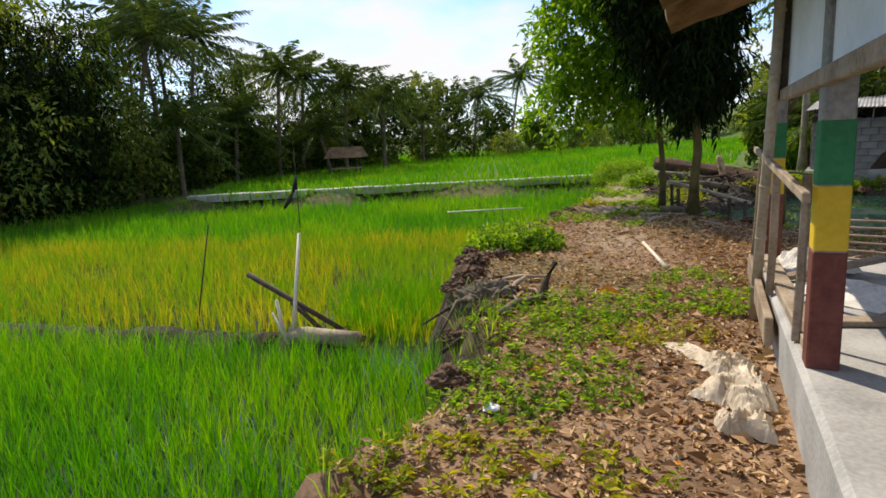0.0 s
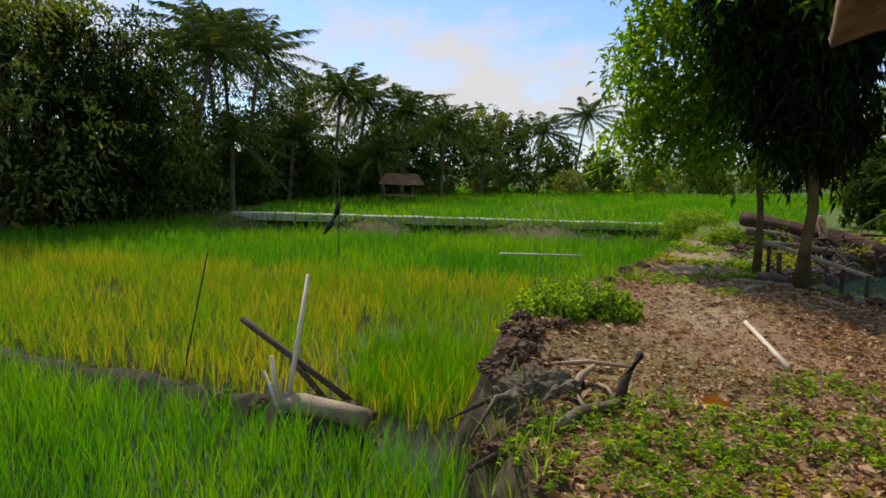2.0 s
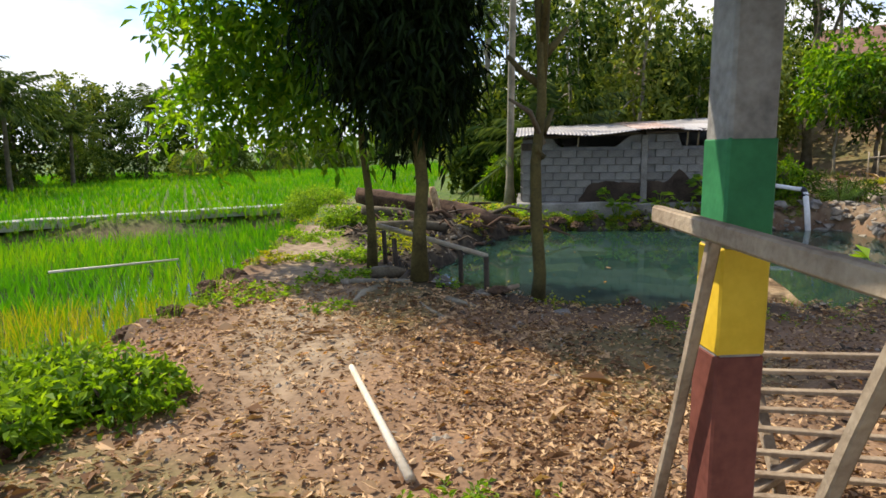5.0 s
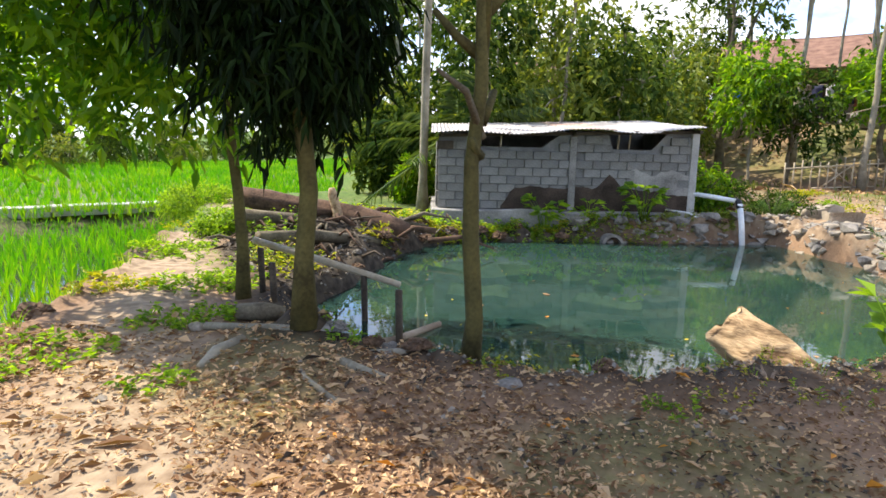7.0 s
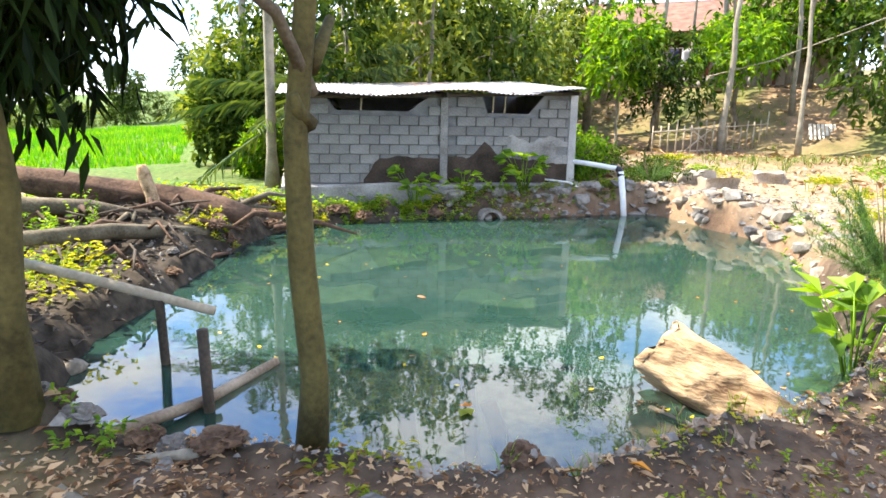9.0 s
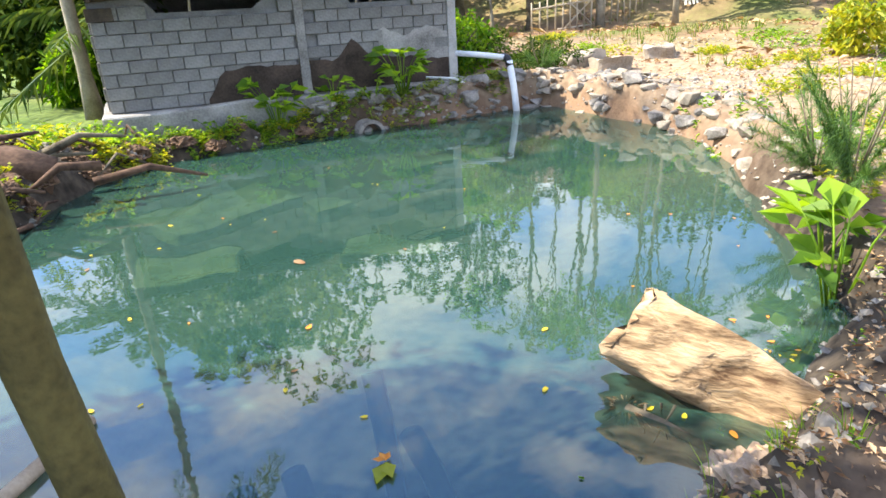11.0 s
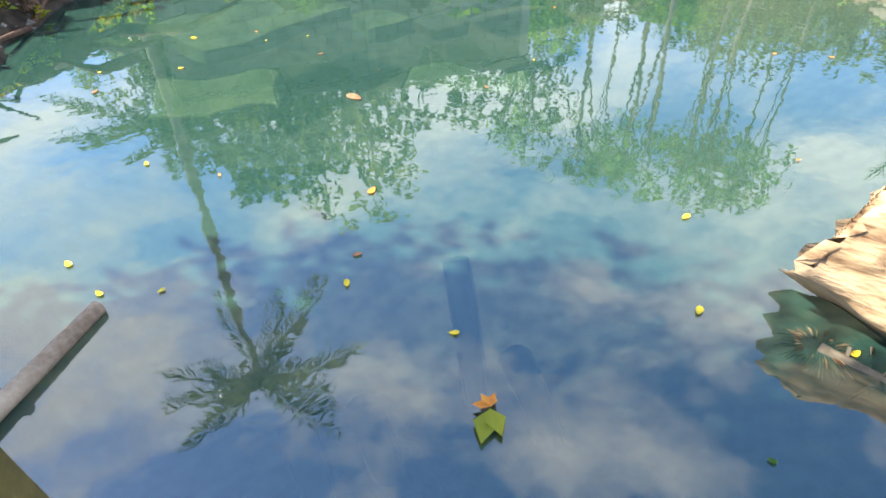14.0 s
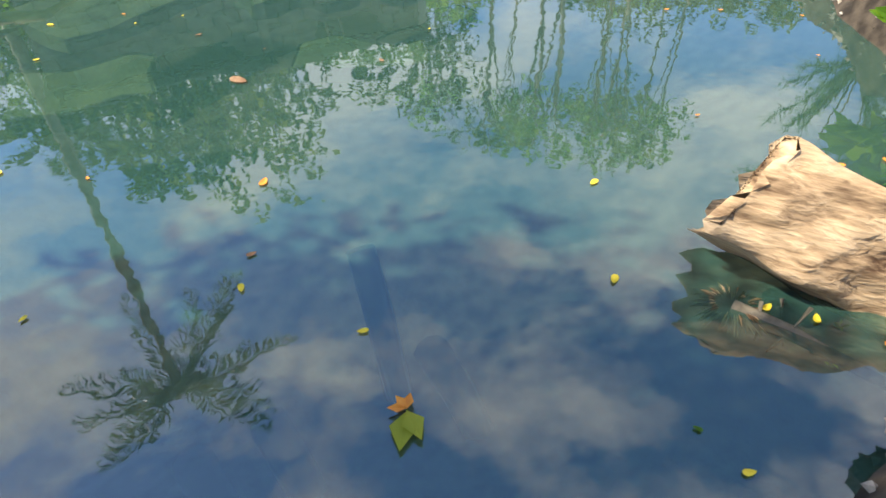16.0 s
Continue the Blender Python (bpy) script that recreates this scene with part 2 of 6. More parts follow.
# ---- mesh tools ----
def mesh_np(name, verts, faces, material, smooth=False):
    """A mesh from an array of corners and one or more arrays of equal-sided faces."""
    me = bpy.data.meshes.new(name)
    groups = faces if isinstance(faces, list) else [faces]
    me.vertices.add(len(verts))
    me.vertices.foreach_set("co", np.asarray(verts, np.float32).ravel())
    total = sum(g.size for g in groups)
    me.loops.add(total)
    me.loops.foreach_set("vertex_index", np.concatenate([g.ravel() for g in groups]).astype(np.int32))
    count = sum(len(g) for g in groups)
    me.polygons.add(count)
    sizes = np.concatenate([np.full(len(g), g.shape[1]) for g in groups])
    me.polygons.foreach_set("loop_start", np.concatenate(([0], np.cumsum(sizes)[:-1])).astype(np.int32))
    me.polygons.foreach_set("use_smooth", np.full(count, smooth))
    me.update(calc_edges=True)
    me.validate()
    if material:
        me.materials.append(material)
    return me


def part(name, data, material, parent=None, label=""):
    """Links a bmesh or mesh as one object, under its thing where one is given."""
    if isinstance(data, bmesh.types.BMesh):
        me = bpy.data.meshes.new(name)
        data.to_mesh(me)
        data.free()
        if material:
            me.materials.append(material)
        data = me
    ob = new(name, data)
    ob.parent = parent
    if label:
        tagged(ob, label)
    return ob


def thing(name, at, label, category, group="", kind="", turn=0.0):
    ob = new(name)
    ob.empty_display_size = 0.1
    ob.matrix_world = pose(*at, 0, 0, turn)
    return tagged(ob, label, category, group, kind)


def smooth(me_or_bm):
    for f in me_or_bm.faces:
        f.smooth = True
    return me_or_bm


def tube(points, radii, sides=8, jitter=0.0, seed=0, bm=None):
    """A limb along points, with a radius at each, closed at both ends."""
    bm = bm or bmesh.new()
    r = random.Random(seed)
    rings = []
    pts = [Vector(p) for p in points]
    for i, p in enumerate(pts):
        d = (pts[min(i + 1, len(pts) - 1)] - pts[max(i - 1, 0)]).normalized()
        a = d.cross(Vector((0.31, 0.17, 1)) if abs(d.z) < 0.9 else Vector((1, 0.2, 0))).normalized()
        b = d.cross(a)
        ring = []
        for k in range(sides):
            an = 2 * math.pi * k / sides
            q = radii[i] * (1 + jitter * r.uniform(-1, 1))
            ring.append(bm.verts.new(p + a * math.cos(an) * q + b * math.sin(an) * q))
        rings.append(ring)
    for u, v in zip(rings, rings[1:]):
        for k in range(sides):
            bm.faces.new((u[k], u[(k + 1) % sides], v[(k + 1) % sides], v[k]))
    bm.faces.new(rings[0][::-1]), bm.faces.new(rings[-1])
    return smooth(bm)


def box(size, at=(0, 0, 0), bevel=0.006, rot=(0, 0, 0), wobble=0.0, seed=0, bm=None, cuts=0):
    """A bevelled block, its corners a little uneven where wobble is given."""
    own = bmesh.new()
    bmesh.ops.create_cube(own, size=1)
    bmesh.ops.scale(own, vec=size, verts=own.verts)
    if cuts:
        bmesh.ops.subdivide_edges(own, edges=own.edges[:], cuts=cuts, use_grid_fill=True)
    if bevel:
        bmesh.ops.bevel(own, geom=own.edges[:], offset=bevel, segments=1, affect="EDGES")
    if wobble:
        for v in own.verts:
            v.co += noise.noise_vector(v.co * 3.1 + Vector((seed * 7.3, 1.7, 0))) * wobble
    m = pose(*at, *rot)
    bmesh.ops.transform(own, matrix=m, verts=own.verts)
    if bm is None:
        return own
    me = bpy.data.meshes.new("tmp")
    own.to_mesh(me)
    own.free()
    bm.from_mesh(me)
    bpy.data.meshes.remove(me)
    return bm


def beam(a, b, w, h, bevel=0.005, wobble=0.0, seed=0, roll=0.0):
    """A squared timber from a to b."""
    a, b = Vector(a), Vector(b)
    bm = box((w, h, (b - a).length), (0, 0, 0), bevel, wobble=wobble, seed=seed, cuts=2 if wobble else 0)
    q = (b - a).to_track_quat("Z", "Y").to_matrix().to_4x4()
    bmesh.ops.transform(bm, matrix=Matrix.Translation((a + b) / 2) @ q @ pose(0, 0, 0, 0, 0, roll), verts=bm.verts)
    return bm


def rock(size, seed, flat=0.7, rough=0.35, sub=2):
    bm = bmesh.new()
    bmesh.ops.create_icosphere(bm, subdivisions=sub, radius=1)
    for v in bm.verts:
        k = 1 + rough * noise.noise(v.co * 1.3 + Vector((seed * 3.7, seed, 2))) + 0.25 * rough * noise.noise(v.co * 4 + Vector((seed, 0, 0)))
        v.co = v.co * k * size
        v.co.z *= flat
    return smooth(bm)


def rubble(size, seed):
    """An angular broken stone with flat faces."""
    bm = bmesh.new()
    r = random.Random(seed)
    pts = [bm.verts.new((r.uniform(-1, 1) * size * 1.3, r.uniform(-1, 1) * size, r.uniform(-0.6, 0.75) * size)) for _ in range(18)]
    hull = bmesh.ops.convex_hull(bm, input=pts)
    bmesh.ops.delete(bm, geom=[g for g in hull["geom_interior"] if isinstance(g, bmesh.types.BMVert)], context="VERTS")
    bmesh.ops.bevel(bm, geom=bm.edges[:], offset=size * 0.06, segments=1, affect="EDGES")
    return bm


def leaves(pos, way, length, width, up=None, droop=0.25, fold=0.25):
    """Corners and faces of folded, pointed leaves: at pos, growing along way."""
    pos, way = np.asarray(pos, float), np.asarray(way, float)
    n = len(pos)
    way = way / (np.linalg.norm(way, axis=1, keepdims=True) + 1e-9)
    up = RNG.normal(size=(n, 3)) * 0.5 + np.array((0, 0, 1.0)) if up is None else np.asarray(up, float)
    side = np.cross(way, up)
    side /= np.linalg.norm(side, axis=1, keepdims=True) + 1e-9
    nrm = np.cross(side, way)
    L = (np.ones(n) * length)[:, None]
    W = (np.ones(n) * width)[:, None]
    mid = pos + way * L * 0.45
    v = np.stack([pos, mid + side * W / 2 + nrm * W * fold, pos + way * L - np.array((0, 0, 1.0)) * L * droop, mid - side * W / 2 + nrm * W * fold], 1)
    f = np.arange(n)[:, None] * 4
    tri = np.concatenate([f + np.array((0, 1, 2)), f + np.array((0, 2, 3))])
    return v.reshape(-1, 3), tri


def blades(base, tip, width, curve=0.15):
    """Grass blades of two joined pieces each, from base to tip, bowed."""
    base, tip = np.asarray(base, float), np.asarray(tip, float)
    n = len(base)
    d = tip - base
    side = np.cross(d, np.array((0, 0, 1.0))) + RNG.normal(size=(n, 3)) * 0.05
    side /= np.linalg.norm(side, axis=1, keepdims=True) + 1e-9
    turn = RNG.uniform(0, math.pi, n)
    flat = np.stack([np.cos(turn), np.sin(turn), np.zeros(n)], 1)
    side = flat * 0.8 + side * 0.2
    W = (np.ones(n) * width)[:, None]
    out = d * np.array((1, 1, 0))
    mid = base + d * 0.55 - out * curve + np.array((0, 0, 1.0)) * np.linalg.norm(d, axis=1, keepdims=True) * 0.05
    v = np.stack([base - side * W / 2, base + side * W / 2, mid + side * W * 0.42, mid - side * W * 0.42, tip], 1).reshape(-1, 3)
    f = np.arange(n)[:, None] * 5
    return v, [f + np.array((0, 1, 2, 3)), f + np.array((3, 2, 4))]


# ---- the plan ----
FIELD = [(-2.4, -60), (-1.7, -4), (-0.75, 1.0), (0.30, 3.4), (0.80, 4.7), (0.72, 5.6), (0.58, 6.4), (0.58, 7.3), (0.76, 8.5), (1.42, 10.0), (2.2, 12.0), (2.75, 13.4), (3.3, 14.9), (3.9, 16.9), (4.9, 20.1), (5.5, 23.35),
         (-8.9, 20.35), (-10.9, 25.0), (-14.5, 20.2), (-17.0, 18.6), (-60, 16), (-60, -60)]
SHORE = [(4.42, 10.5), (4.8, 9.95), (5.3, 9.6), (5.62, 9.1), (6.2, 8.70), (7.35, 8.42), (8.1, 8.40), (9.0, 8.72), (10.4, 9.25), (11.75, 9.87), (12.6, 10.7), (13.1, 11.7),
         (13.6, 12.5), (13.5, 12.95), (12.45, 13.42), (11.4, 13.95), (10.5, 14.4), (9.6, 14.85), (8.7, 15.12), (7.7, 14.95), (6.7, 14.1), (5.35, 12.5), (4.45, 11.3)]
WATER_Z, PADDY_Z = -0.22, -0.79
EDGE_A, EDGE_B = Vector((1.45, 0.5, 0)), Vector((3.30, 5.95, 0))      # the pavilion's western edge


def signed(poly, x, y):
    """Distance to a closed outline, positive inside."""
    best, inside = np.full(np.shape(x), 1e9), np.zeros(np.shape(x), bool)
    for (ax, ay), (bx, by) in zip(poly, poly[1:] + poly[:1]):
        ex, ey = bx - ax, by - ay
        t = np.clip(((x - ax) * ex + (y - ay) * ey) / (ex * ex + ey * ey), 0, 1)
        best = np.minimum(best, np.hypot(x - ax - t * ex, y - ay - t * ey))
        cross = (ay > y) != (by > y)
        with np.errstate(divide="ignore", invalid="ignore"):
            inside ^= cross & (x < (bx - ax) * (y - ay) / (by - ay if by != ay else 1e-9) + ax)
    return np.where(inside, best, -best)


def ramp(v, a, b):
    t = np.clip((v - a) / (b - a), 0, 1)
    return t * t * (3 - 2 * t)


def wave(x, y, s, seed=0.0):
    return (np.sin(x * s + 1.3 * np.sin(y * s * 0.7 + seed)) + np.sin(y * s * 1.13 + 1.7 * np.sin(x * s * 0.6 + 2 + seed))) * 0.5


def lattice(ix, iy, seed):
    h = (ix * 374761393 + iy * 668265263 + seed * 974634777) & 0x7FFFFFFF
    h = ((h ^ (h >> 13)) * 1274126177) & 0x7FFFFFFF
    return ((h ^ (h >> 16)) & 0xFFFF) / 32767.5 - 1.0


def lumps(x, y, s, seed=0):
    """Smooth random relief of about s bumps a metre, between -1 and 1."""
    x, y = x * s, y * s
    ix, iy = np.floor(x).astype(np.int64), np.floor(y).astype(np.int64)
    u, v = x - ix, y - iy
    u, v = u * u * (3 - 2 * u), v * v * (3 - 2 * v)
    a, b_ = lattice(ix, iy, seed), lattice(ix + 1, iy, seed)
    c, d = lattice(ix, iy + 1, seed), lattice(ix + 1, iy + 1, seed)
    return (a * (1 - u) + b_ * u) * (1 - v) + (c * (1 - u) + d * u) * v


def dike_y(x):
    return 23.05 + 0.235 * x


def height(x, y):
    x, y = np.asarray(x, float), np.asarray(y, float)
    near = (np.abs(x) < 40) & (np.abs(y) < 60)
    rough = np.where(near, 0.02 * lumps(x, y, 1.6, 1) + 0.016 * lumps(x, y, 4.2, 2) + 0.013 * lumps(x, y, 9.0, 3), 0.0)
    z = 0.0 + rough
    z = z + 0.10 * np.exp(-((x - 4.3) ** 2 + (y - 10.3) ** 2) / 0.5) + 0.30 * np.exp(-((x - 6.2) ** 2 / 1.6 + (y - 15.3) ** 2 / 1.2))
    z = z - 0.22 * np.exp(-((y - 15.25 + 0.265 * (x - 11)) / 0.6) ** 2) * ramp(x, 8.0, 9.2) * (1 - ramp(x, 13.9, 14.8))
    z = z + 0.12 * np.exp(-((x - 1.1) ** 2 + (y - 7.2) ** 2) / 0.25)
    hill = x + 0.25 * (y - 14)
    climb = 0.22 * ramp(x, 8, 14) + 0.30 * ramp(hill, 14, 19) + 2.1 * ramp(hill, 22.0, 27.5) + 2.6 * ramp(hill, 31, 60)
    z = z + climb * (1 - ramp(y, 24, 40) * ramp(45 - x, 0, 25))
    sink = ramp(y - dike_y(x), -1.7, -1.0) * (1 - ramp(x, 4.9, 6.0))
    z = z * (1 - sink) - 0.26 * sink
    up = ramp(y - dike_y(x), -0.3, 0.3) * (1 - ramp(x, 11.5 + 0.15 * (y - 25), 13.5 + 0.15 * (y - 25)))
    z = z * (1 - up) + up * (-0.42 + 0.006 * np.maximum(y - 24, 0))
    f = signed(FIELD, x, y)
    low = ramp(f + 0.14 * lumps(x, y, 2.6, 7) - 0.08, -0.42, 0.06)
    z = z * (1 - low) + low * (-0.86 + 0.5 * rough)
    bund = np.exp(-((y - (6.88 - 0.2 * (x + 0.6))) / 0.22) ** 2) * (f > 0.0) * ramp(-x, 0.2, 0.45)
    z = z + bund * (0.24 + 1.5 * rough)
    s = signed(SHORE, x, y)
    edge = np.maximum(np.exp(-((f + 0.2) / 0.28) ** 2), np.exp(-((s + 0.22) / 0.30) ** 2))
    z = z + edge * (0.08 * lumps(x, y, 3.3, 4) + 0.085 * lumps(x, y, 7.0, 5))
    wet = ramp(s + 0.10 * lumps(x, y, 2.2, 6), -0.24, 0.14)
    z = z * (1 - wet) + wet * (-0.42)
    return z - 0.55 * ramp(s, 0.1, 1.6)


def gz(x, y):
    return float(height(np.array([x]), np.array([y]))[0])


def spread(lo, hi, step, far, grow=1.22):
    a = list(np.arange(lo, hi, step))
    s, v = step, hi
    while v < far:
        a.append(v)
        s *= grow
        v += s
    s, v = step * grow, lo - step
    while v > -far:
        a.insert(0, v)
        s *= grow
        v -= s
    return np.array(a)


gx, gy = spread(-3.0, 15.5, 0.085, 900), spread(-1.0, 17.0, 0.085, 900)
GX, GY = np.meshgrid(gx, gy)
GZ = height(GX, GY)
ni, nj = len(gy), len(gx)
idx = np.arange(ni * nj).reshape(ni, nj)
quads = np.stack([idx[:-1, :-1], idx[:-1, 1:], idx[1:, 1:], idx[1:, :-1]], -1).reshape(-1, 4)
ground_me = mesh_np("ground", np.stack([GX, GY, GZ], -1).reshape(-1, 3), quads, SOIL, True)
fs, ps = signed(FIELD, GX, GY), signed(SHORE, GX, GY)
path_mid = np.interp(GY, [0, 3, 7, 8.5, 10.3, 12, 13.1, 15.5, 17.4, 19, 24], [1.5, 1.7, 2.3, 2.6, 2.95, 3.35, 3.6, 4.4, 5.2, 5.6, 6.2])
dry_path = ramp(0.48 + 0.2 * wave(GX, GY, 2.1) - np.abs(GX - path_mid), -0.25, 0.35) * ramp(GY, 7.0, 8.8) * (GY < 24) * (fs < -0.15)
east = ramp(GX, 9.5, 12) * ramp(24 - GY, 0, 4) * (1 - np.exp(-((GX - 10.8) ** 2 / 9 + (GY - 15.2) ** 2 / 2)))
zone = np.zeros((ni * nj, 4))
zone[:, 0] = np.clip((ramp(wave(GX, GY, 1.7, 3) - 0.1, 0, 0.5) * 0.35 * (ps < -0.3) + 0.45 * ramp(GX, 15, 18) * ramp(lumps(GX, GY, 0.8, 9), -0.2, 0.4) + ((GY > 16.5) & (GX < 12 + 0.8 * np.maximum(GY - 26, 0))) * 0.9 + (np.abs(GX) > 40) * 0.3) * (fs < 0) * (1 - 0.75 * east * (GX < 16.5)), 0, 1).ravel()
zone[:, 1] = np.clip(dry_path + 0.75 * east * (ps < -0.1) * (1 - ramp(GX, 16.5, 19)), 0, 1).ravel()
# extra mud on the north-west bank, where its colour also stands for shade
nw = np.exp(-((GX - 5.6) ** 2 / 2.5 + (GY - 14.2) ** 2 / 4.0))
zone[:, 2] = np.clip(ramp(fs, -0.4, 0.0) + ramp(ps, -0.9, -0.15) * (1 - 0.75 * east) + 1.4 * nw * (dry_path < 0.2), 0, 1).ravel()
zone[:, 3] = 1
zl = ground_me.color_attributes.new("zone", "FLOAT_COLOR", "POINT")
zl.data.foreach_set("color", zone.ravel())
tagged(new("ground", ground_me), "brown trodden earth bank between rice field and pond", "ground", kind="structure")


def sheet(name, poly, z, material, label):
    bm = bmesh.new()
    bm.faces.new([bm.verts.new((x, y, z)) for x, y in poly])
    bmesh.ops.triangulate(bm, faces=bm.faces[:])
    ob = part(name, bm, material)
    return tagged(ob, label, "water", kind="structure")


grown = [(x + (x - 9.0) * 0.05, y + (y - 11.8) * 0.06) for x, y in SHORE]
pond = sheet("water", grown, WATER_Z, POND, "still blue-green murky pond water mirroring sky and trees")
pond.visible_shadow = False
paddy = sheet("water", [(0.9, -60), (0.9, 9.3), (4.1, 16.7), (5.5, 23.3), (-8.9, 20.1), (-10.9, 25.0), (-17, 18.6), (-60, 16), (-60, -60)], PADDY_Z, PADDY, "shallow muddy water standing between the rice plants")


# ---- rice ----
def clumps(x0, x1, y0, y1, step, keep, count, tall, width, spread_r, seed, lean=0.5):
    rng = np.random.default_rng(seed)
    xs, ys = np.meshgrid(np.arange(x0, x1, step), np.arange(y0, y1, step))
    x, y = xs.ravel() + rng.normal(0, step * 0.16, xs.size), ys.ravel() + rng.normal(0, step * 0.16, xs.size)
    k = keep(x, y)
    x, y = x[k], y[k]
    n = len(x)
    vig = np.clip(rng.normal(1, 0.16, n), 0.5, 1.5)
    X, Y, V = np.repeat(x, count), np.repeat(y, count), np.repeat(vig, count)
    an, rad = rng.uniform(0, 2 * math.pi, n * count), rng.uniform(0, spread_r, n * count)
    base = np.stack([X + np.cos(an) * rad * 0.4, Y + np.sin(an) * rad * 0.4, height(X, Y) - 0.01], 1)
    t = tall * V * rng.uniform(0.6, 1.05, n * count)
    out = t * rng.uniform(0.08, lean, n * count)
    tip = base + np.stack([np.cos(an) * out, np.sin(an) * out, t], 1)
    return blades(base, tip, width)


def not_bund(x, y):
    return np.abs(y - (6.88 - 0.2 * (x + 0.6))) > 0.24


v, f = clumps(-8, 1.2, -1.5, 7.6, 0.135, lambda x, y: (signed(FIELD, x, y) > 0.06) & (y < 6.88 - 0.2 * (x + 0.6) - 0.27) & (x > -2.4 - 0.9 * (y + 1)) & (wave(x, y, 1.9, 5) + 0.3 * lumps(x, y, 2.5, 3) > -1.05), 13, 0.46, 0.011, 0.07, 1)
tagged(new("rice_field", mesh_np("rice_field", v, f, RICE)), "bright green young rice standing in shallow water", "rice", kind="stuff")
v, f = clumps(-12, 4.5, 6.4, 14.0, 0.17, lambda x, y: (signed(FIELD, x, y) > 0.1) & (y > 6.88 - 0.2 * (x + 0.6) + 0.30) & (wave(x, y, 1.5, 2) > -0.86), 11, 0.46, 0.012, 0.08, 2)
ny = len(v) // 5
tagged(new("rice_field", mesh_np("rice_field", v, f, RICE_DRY)), "yellowing green rice in rows behind the low mud bund", "rice", kind="stuff")
v, f = clumps(-22, 5.5, 14.0, 26, 0.21, lambda x, y: (signed(FIELD, x, y) > 0.1), 8, 0.42, 0.021, 0.10, 3)
tagged(new("rice_field", mesh_np("rice_field", v, f, RICE)), "green rice reaching to the concrete field path", "rice", kind="stuff")
v, f = clumps(-24, 34, 19, 62, 0.36, lambda x, y: (y > dike_y(x) + 0.6) & (x < 11.2 + 0.15 * (y - 25) + 0.35 * np.maximum(y - 30, 0)) & (x > -9.5 - 0.2 * (y - 22)), 6, 0.34, 0.045, 0.15, 4)
tagged(new("rice_field", mesh_np("rice_field", v, f, RICE)), "upper terrace of even bright green rice", "rice", kind="stuff")

v, f = clumps(-1.0, 0.7, 7.2, 9.6, 0.13, lambda x, y: (signed(FIELD, x, y) > 0.04) & ((x + 0.05) ** 2 / 0.55 + (y - 8.3) ** 2 / 1.2 < 1), 12, 0.52, 0.011, 0.08, 6)
tagged(new("rice_field", mesh_np("rice_field", v, f, RICE)), "taller fresh green rice beside the torn bank", "rice", kind="stuff")

# concrete path on the dike
bm = bmesh.new()
xs = np.linspace(-9.0, 6.4, 24)
for a, b in zip(xs, xs[1:]):
    ym = dike_y((a + b) / 2)
    box((b - a - 0.012, 0.55, 0.24), ((a + b) / 2, ym, -0.30 + 0.008 * math.sin(a * 3)), 0.012, (0, 0, math.degrees(math.atan(0.235))), bm=bm)
dike = part("pavement", bm, CONCRETE)
tagged(dike, "narrow pale concrete path along the field dike", "path", kind="structure")


# ---- plants ----
def twigs(blobs, n, rng, hang=0.35, length=0.5):
    """Twig roots and directions over the skins of some ellipsoids (x, y, z, rx, ry, rz)."""
    size = np.array([b[3] * b[4] * b[5] for b in blobs]) ** (2 / 3)
    pick = rng.choice(len(blobs), n, p=size / size.sum())
    b = np.array(blobs)[pick]
    d = rng.normal(size=(n, 3))
    d /= np.linalg.norm(d, axis=1, keepdims=True)
    r = rng.uniform(0.45, 1.0, n)[:, None] ** 0.6
    p = b[:, :3] + d * b[:, 3:] * r
    w = d + np.array((0, 0, -hang)) + rng.normal(size=(n, 3)) * 0.35
    return p, w / np.linalg.norm(w, axis=1, keepdims=True)


def crown_mesh(name, blobs, n, per, twig, length, width, material, seed, hang=0.35, droop=0.3):
    rng = np.random.default_rng(seed)
    p, w = twigs(blobs, n, rng, hang)
    t = np.tile(np.linspace(0.0, 1.0, per), n)[:, None]
    P, Wd = np.repeat(p, per, 0), np.repeat(w, per, 0)
    pos = P + Wd * t * twig - np.array((0, 0, 1.0)) * (t ** 2) * twig * 0.35 + rng.normal(size=(n * per, 3)) * twig * 0.10
    side = rng.normal(size=(n * per, 3))
    way = Wd * 0.5 + side * 0.75 + np.array((0, 0, -droop))
    v, f = leaves(pos, way, length * rng.uniform(0.6, 1.2, n * per), width * rng.uniform(0.7, 1.2, n * per), droop=0.15)
    return mesh_np(name, v, f, material)


